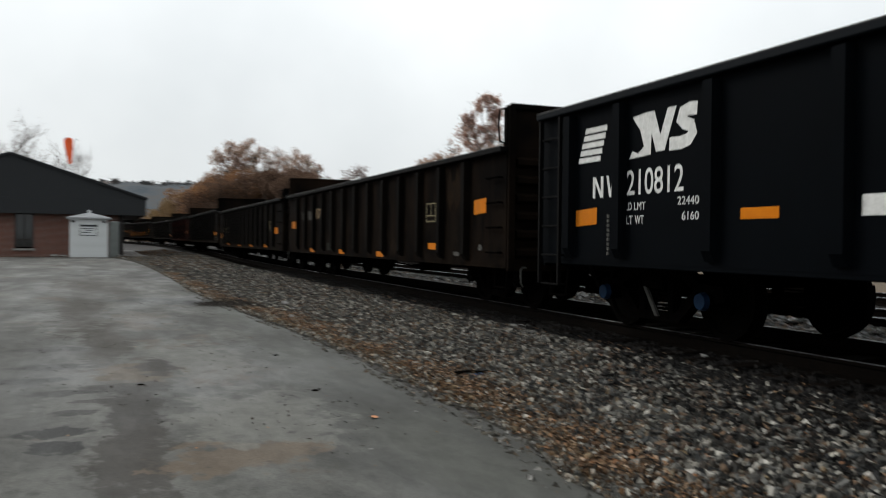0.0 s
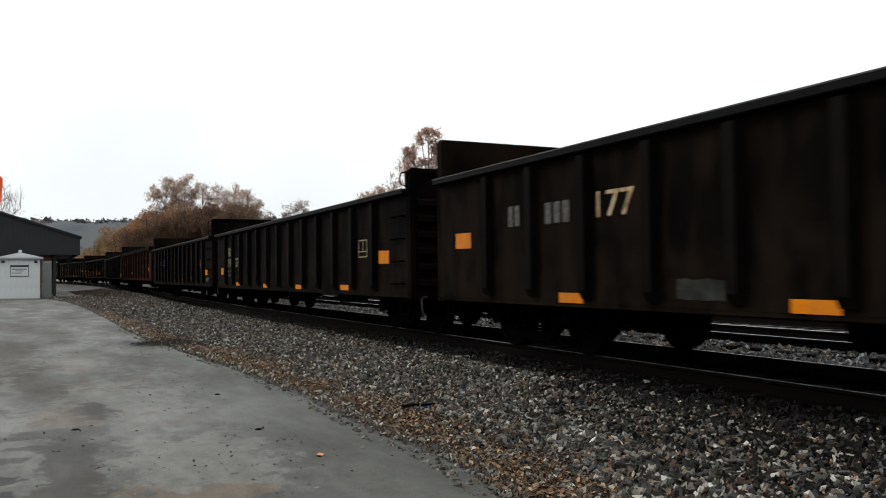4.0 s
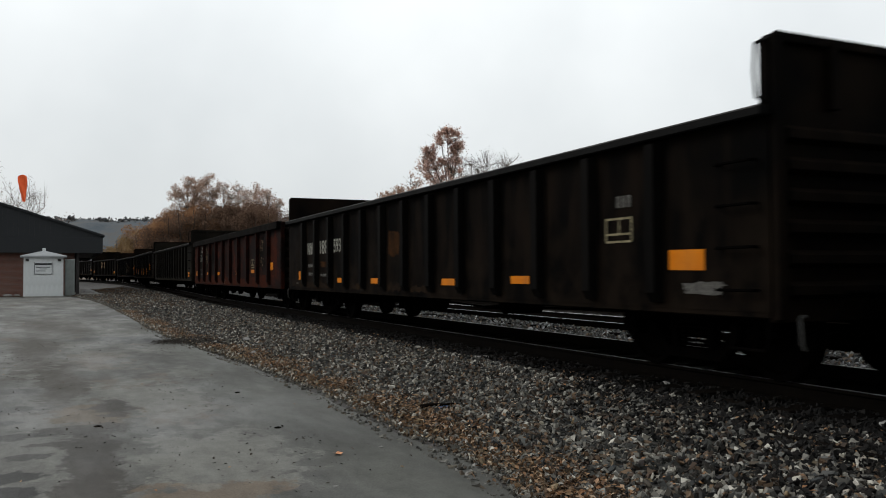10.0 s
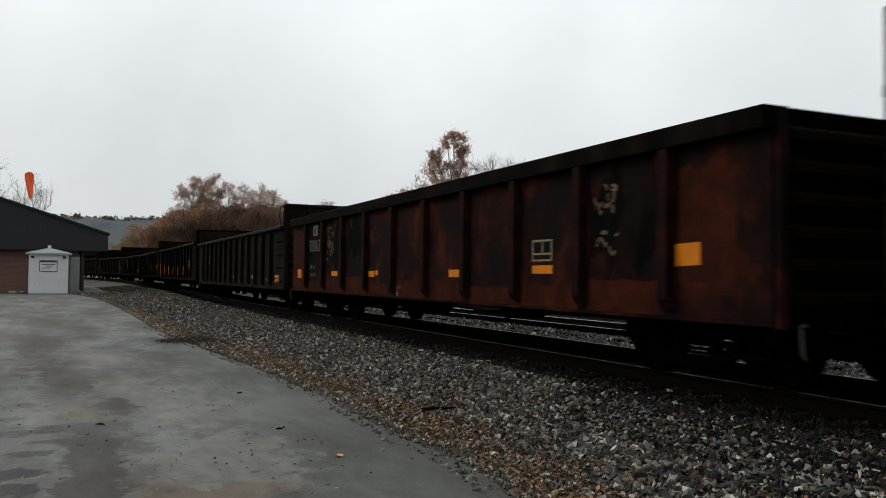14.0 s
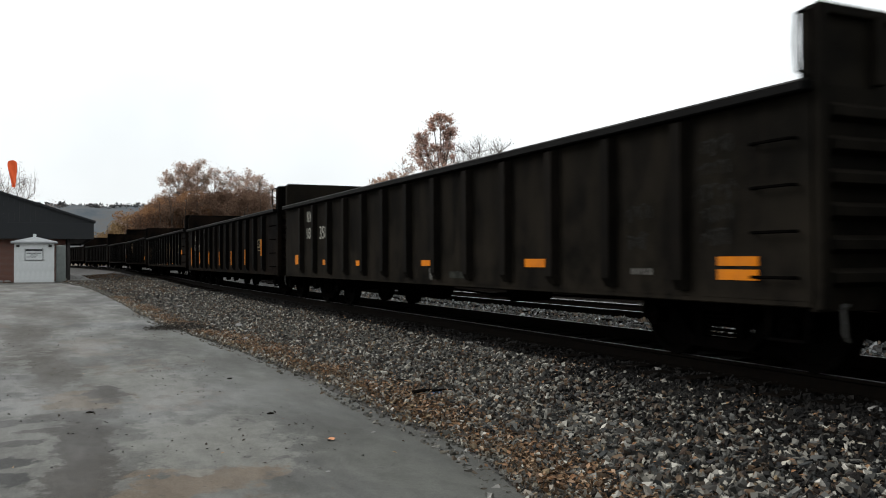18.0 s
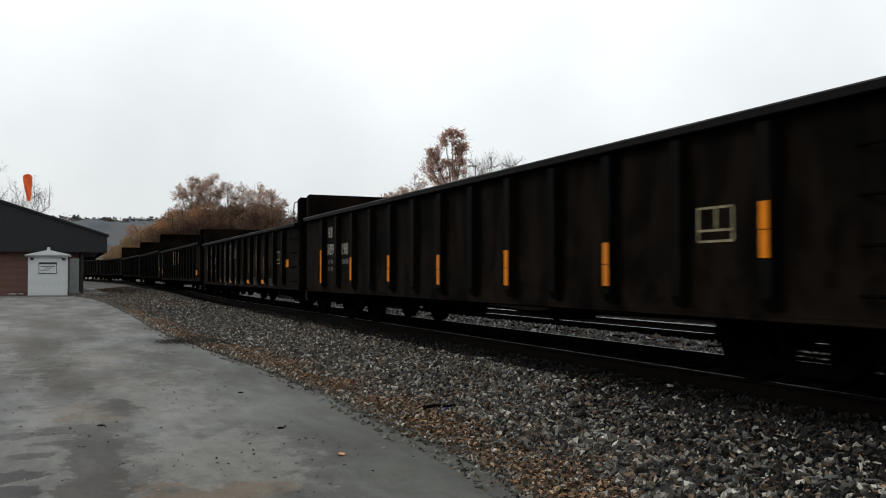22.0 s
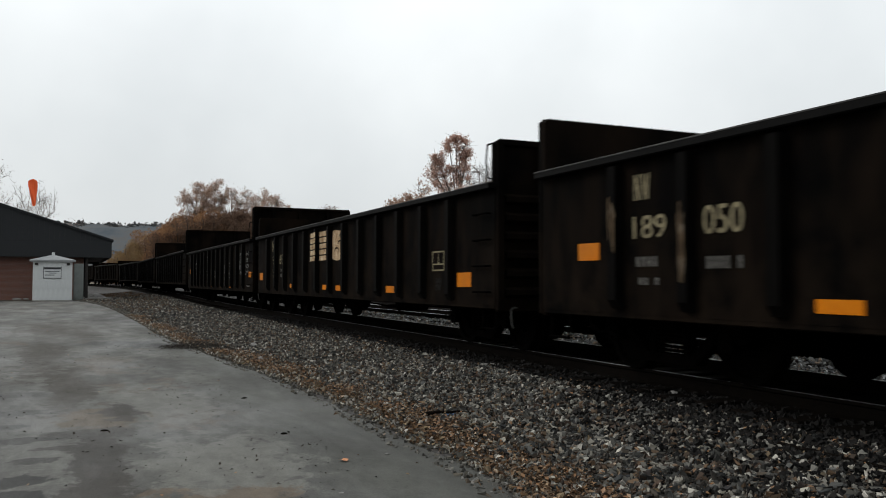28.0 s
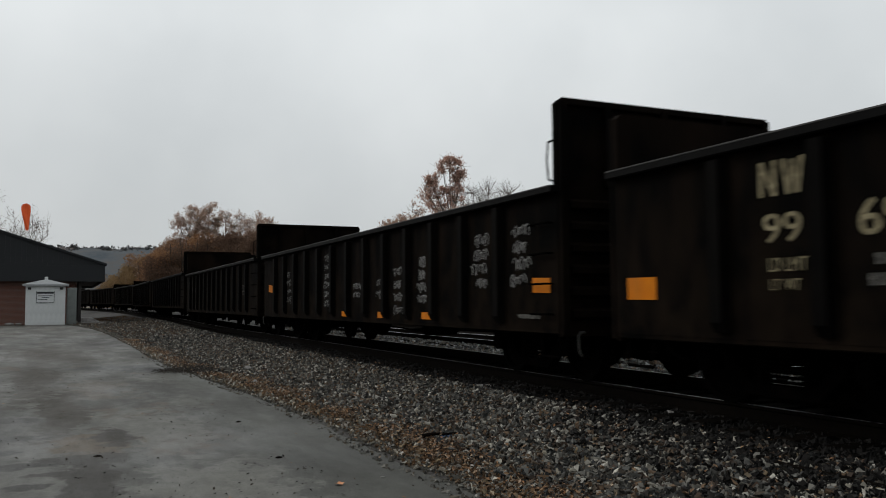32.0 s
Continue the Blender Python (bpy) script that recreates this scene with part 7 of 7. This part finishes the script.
def build_hills():
    """A long wooded ridge far away, haze painted into its colours, with tree tops along its crest."""
    rng = np.random.default_rng(12)

    def crest(az):
        return 41 + 6 * noise.noise((az * 0.09, 1.3, 0)) + 2.0 * noise.noise((az * 0.5, 4.0, 0)) + max(0.0, (az - 5) * 1.2) - max(0.0, (az - 12) * 1.4)
    vs, fs, n = [], [], 0
    azs = [-40 + i * 0.5 for i in range(181)]
    for az in azs:
        c = crest(az)
        for d, k in ((520, 0.0), (580, 0.4), (640, 0.85), (690, 1.0), (800, 0.9)):
            x, y = at(az, d)
            vs.append((x, y, c * k + 2.5 * noise.noise((x * 0.02, y * 0.02, 0)) * k))
    for i in range(len(azs) - 1):
        for j in range(4):
            fs.append((i * 5 + j, (i + 1) * 5 + j, (i + 1) * 5 + j + 1, i * 5 + j + 1))
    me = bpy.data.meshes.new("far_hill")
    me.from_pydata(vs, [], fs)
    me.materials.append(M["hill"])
    tagged(new("far_hill", me), "wooded ridge on the horizon with blue-grey haze painted in", "hill", kind="structure")
    cs, ss = [], []
    for _ in range(2600):
        az = -12 + 52 * rng.random()
        d = 560 + 135 * rng.random() ** 0.6
        x, y = at(az, d)
        k = min(1.0, (d - 520) / 170)
        r = 1.6 + 2.2 * rng.random()
        for q in range(5):
            cs.append((x + rng.normal() * r * 0.6, y + rng.normal() * r * 0.6, crest(az) * k * 0.98 + r * (0.4 + 0.7 * rng.random())))
            ss.append(r * 0.6)
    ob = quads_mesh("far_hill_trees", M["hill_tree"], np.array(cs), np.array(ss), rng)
    tagged(ob, "tree tops along the far ridge with haze painted in", "trees", kind="stuff")


# ---- odds and ends on the ground ----
def build_debris():
    bm = bmesh.new()
    pts = [(0, 0, 0.02), (0.14, -0.02, 0.035), (0.27, -0.065, 0.03), (0.4, -0.06, 0.035), (0.52, -0.1, 0.025)]
    for i, (a, b) in enumerate(zip(pts, pts[1:])):
        rod(bm, a, b, 0.022 - 0.004 * i, 8, 0.018 - 0.004 * i)
    rod(bm, (0.2, -0.06, 0.04), (0.3, 0.1, 0.06), 0.009, 6, 0.004)
    ob = finish("dead_branch", bm, M["tie"])
    ob.location, ob.scale = (3.38, 7.9, 0.105), (0.82, 1, 1.0)
    tagged(ob, "short dark dead branch lying in the leaves", "branch")
    ob = finish("timber_offcut", box(bmesh.new(), -0.2, 0.2, -0.035, 0.035, 0, 0.03, 0.01), M["concrete"])
    ob.location, ob.rotation_euler = (5.5, 10.4, 0.3), (0, 0, radians(-25))
    tagged(ob, "weathered pale timber offcut on the ballast", "wood")
    ob = finish("old_timber", box(bmesh.new(), -0.045, 0.045, -0.5, 0.5, 0, 0.06, 0.015), M["tie"])
    ob.location, ob.rotation_euler = (4.93, 4.2, 0.222), (radians(0.6), radians(14), radians(2))
    tagged(ob, "dark rotten timber half sunk in the ballast", "wood")
    rng = np.random.default_rng(15)
    for x, y, z, s in ((3.62, 17.9, 0.09, 0.08), (3.5, 16.6, 0.07, 0.06), (5.75, 4.35, 0.31, 0.05), (5.8, 6.95, 0.31, 0.05), (3.55, 26.5, 0.08, 0.09), (3.2, 15.2, 0.04, 0.07)):
        bm = bmesh.new()
        bmesh.ops.create_icosphere(bm, subdivisions=2, radius=s)
        off = Vector(rng.normal(size=3) * 5)
        for v in bm.verts:
            v.co *= 1 + 0.5 * noise.noise(v.co / s * 0.9 + off)
            v.co.z *= 0.6
        ob = finish("pale_stone", bm, M["concrete"])
        ob.location = (x, y, z + s * 0.3)
        tagged(ob, "large pale broken stone on the gravel edge", "stone")
    bm = bmesh.new()
    bmesh.ops.create_grid(bm, x_segments=6, y_segments=4, size=0.06)
    for v in bm.verts:
        v.co.z = 0.03 * noise.noise(v.co * 30) + 0.02
    ob = finish("plastic_scrap", bm, M["blue_plastic"])
    ob.location = (3.62, 7.85, 0.1)
    tagged(ob, "crumpled scrap of blue plastic in the gravel", "litter")
    for x, y, s, key, text in ((1.91, 7.98, 0.03, "tie", "small black chip of bark on the asphalt"), (2.02, 10.58, 0.03, "tie", "small black chip of bark on the asphalt"),
                               (0.33, 8.84, 0.035, "tie", "dark clod of dirt on the asphalt"), (2.5, 6.7, 0.02, "concrete", "small pale pebble on the asphalt"), (1.75, 5.6, 0.018, "concrete", "small pale pebble on the asphalt")):
        bm = bmesh.new()
        bmesh.ops.create_icosphere(bm, subdivisions=1, radius=s)
        for v in bm.verts:
            v.co = Vector((v.co.x * 1.3, v.co.y * 0.8, max(v.co.z * 0.5, -0.1 * s))) * (1 + 0.3 * noise.noise(v.co / s + Vector((x, y, 0))))
        ob = finish("pebble" if key == "concrete" else "bark_chip", bm, M[key])
        ob.location = (x, y, 0.016)
        tagged(ob, text, "stone" if key == "concrete" else "wood")
    bm = bmesh.new()
    bmesh.ops.create_grid(bm, x_segments=5, y_segments=3, size=0.032)
    for v in bm.verts:
        v.co.z = 0.008 + 0.012 * abs(v.co.x) / 0.03 + 0.004 * noise.noise(v.co * 60)
    ob = finish("fallen_leaf", bm, M["orange_leaf"])
    ob.location, ob.rotation_euler = (2.07, 6.57, 0.014), (0, 0, 0.5)
    tagged(ob, "single bright orange fallen leaf on the asphalt", "leaf")
    # a low dark drift of wet leaves and dirt reaching out over the lot
    n = 3600
    a = rng.random(n)
    x = 2.75 - 0.85 * a ** 2.6 + rng.normal(size=n) * (0.22 - 0.12 * a)
    y = 18.6 + 0.3 * a + rng.normal(size=n) * (0.6 - 0.35 * a)
    z = np.array([max(bed_z(p), ground_z(p, q)) for p, q in zip(x, y)]) + 0.03 + 0.09 * rng.random(n) * (1 - a) ** 0.7
    drift = quads_mesh("wet_leaf_drift", M["wet_leaf"], np.stack([x, y, z], 1), 0.01 + 0.014 * rng.random(n), rng, flat=0.8)
    tagged(drift, "low dark drift of wet leaves at the lot's edge", "leaves", kind="stuff")



build_building()
build_shed()
build_beside_shed()
build_flag()
build_trees()
build_hills()
build_debris()


# ---- what moves ----
def motions():
    times = [float(t) for t in range(33)]
    fine = [k / 8 for k in range(257)]
    for car, y in train:
        walk(car, [(t, place(y - run(t))) for t in times])
        for bogie in car.children:
            for wheelset in bogie.children:
                spot = wheelset.location.copy()
                walk(wheelset, [(t, Matrix.Translation(spot) @ Matrix.Rotation(run(t) / WHEEL_R, 4, "X")) for t in fine])


motions()
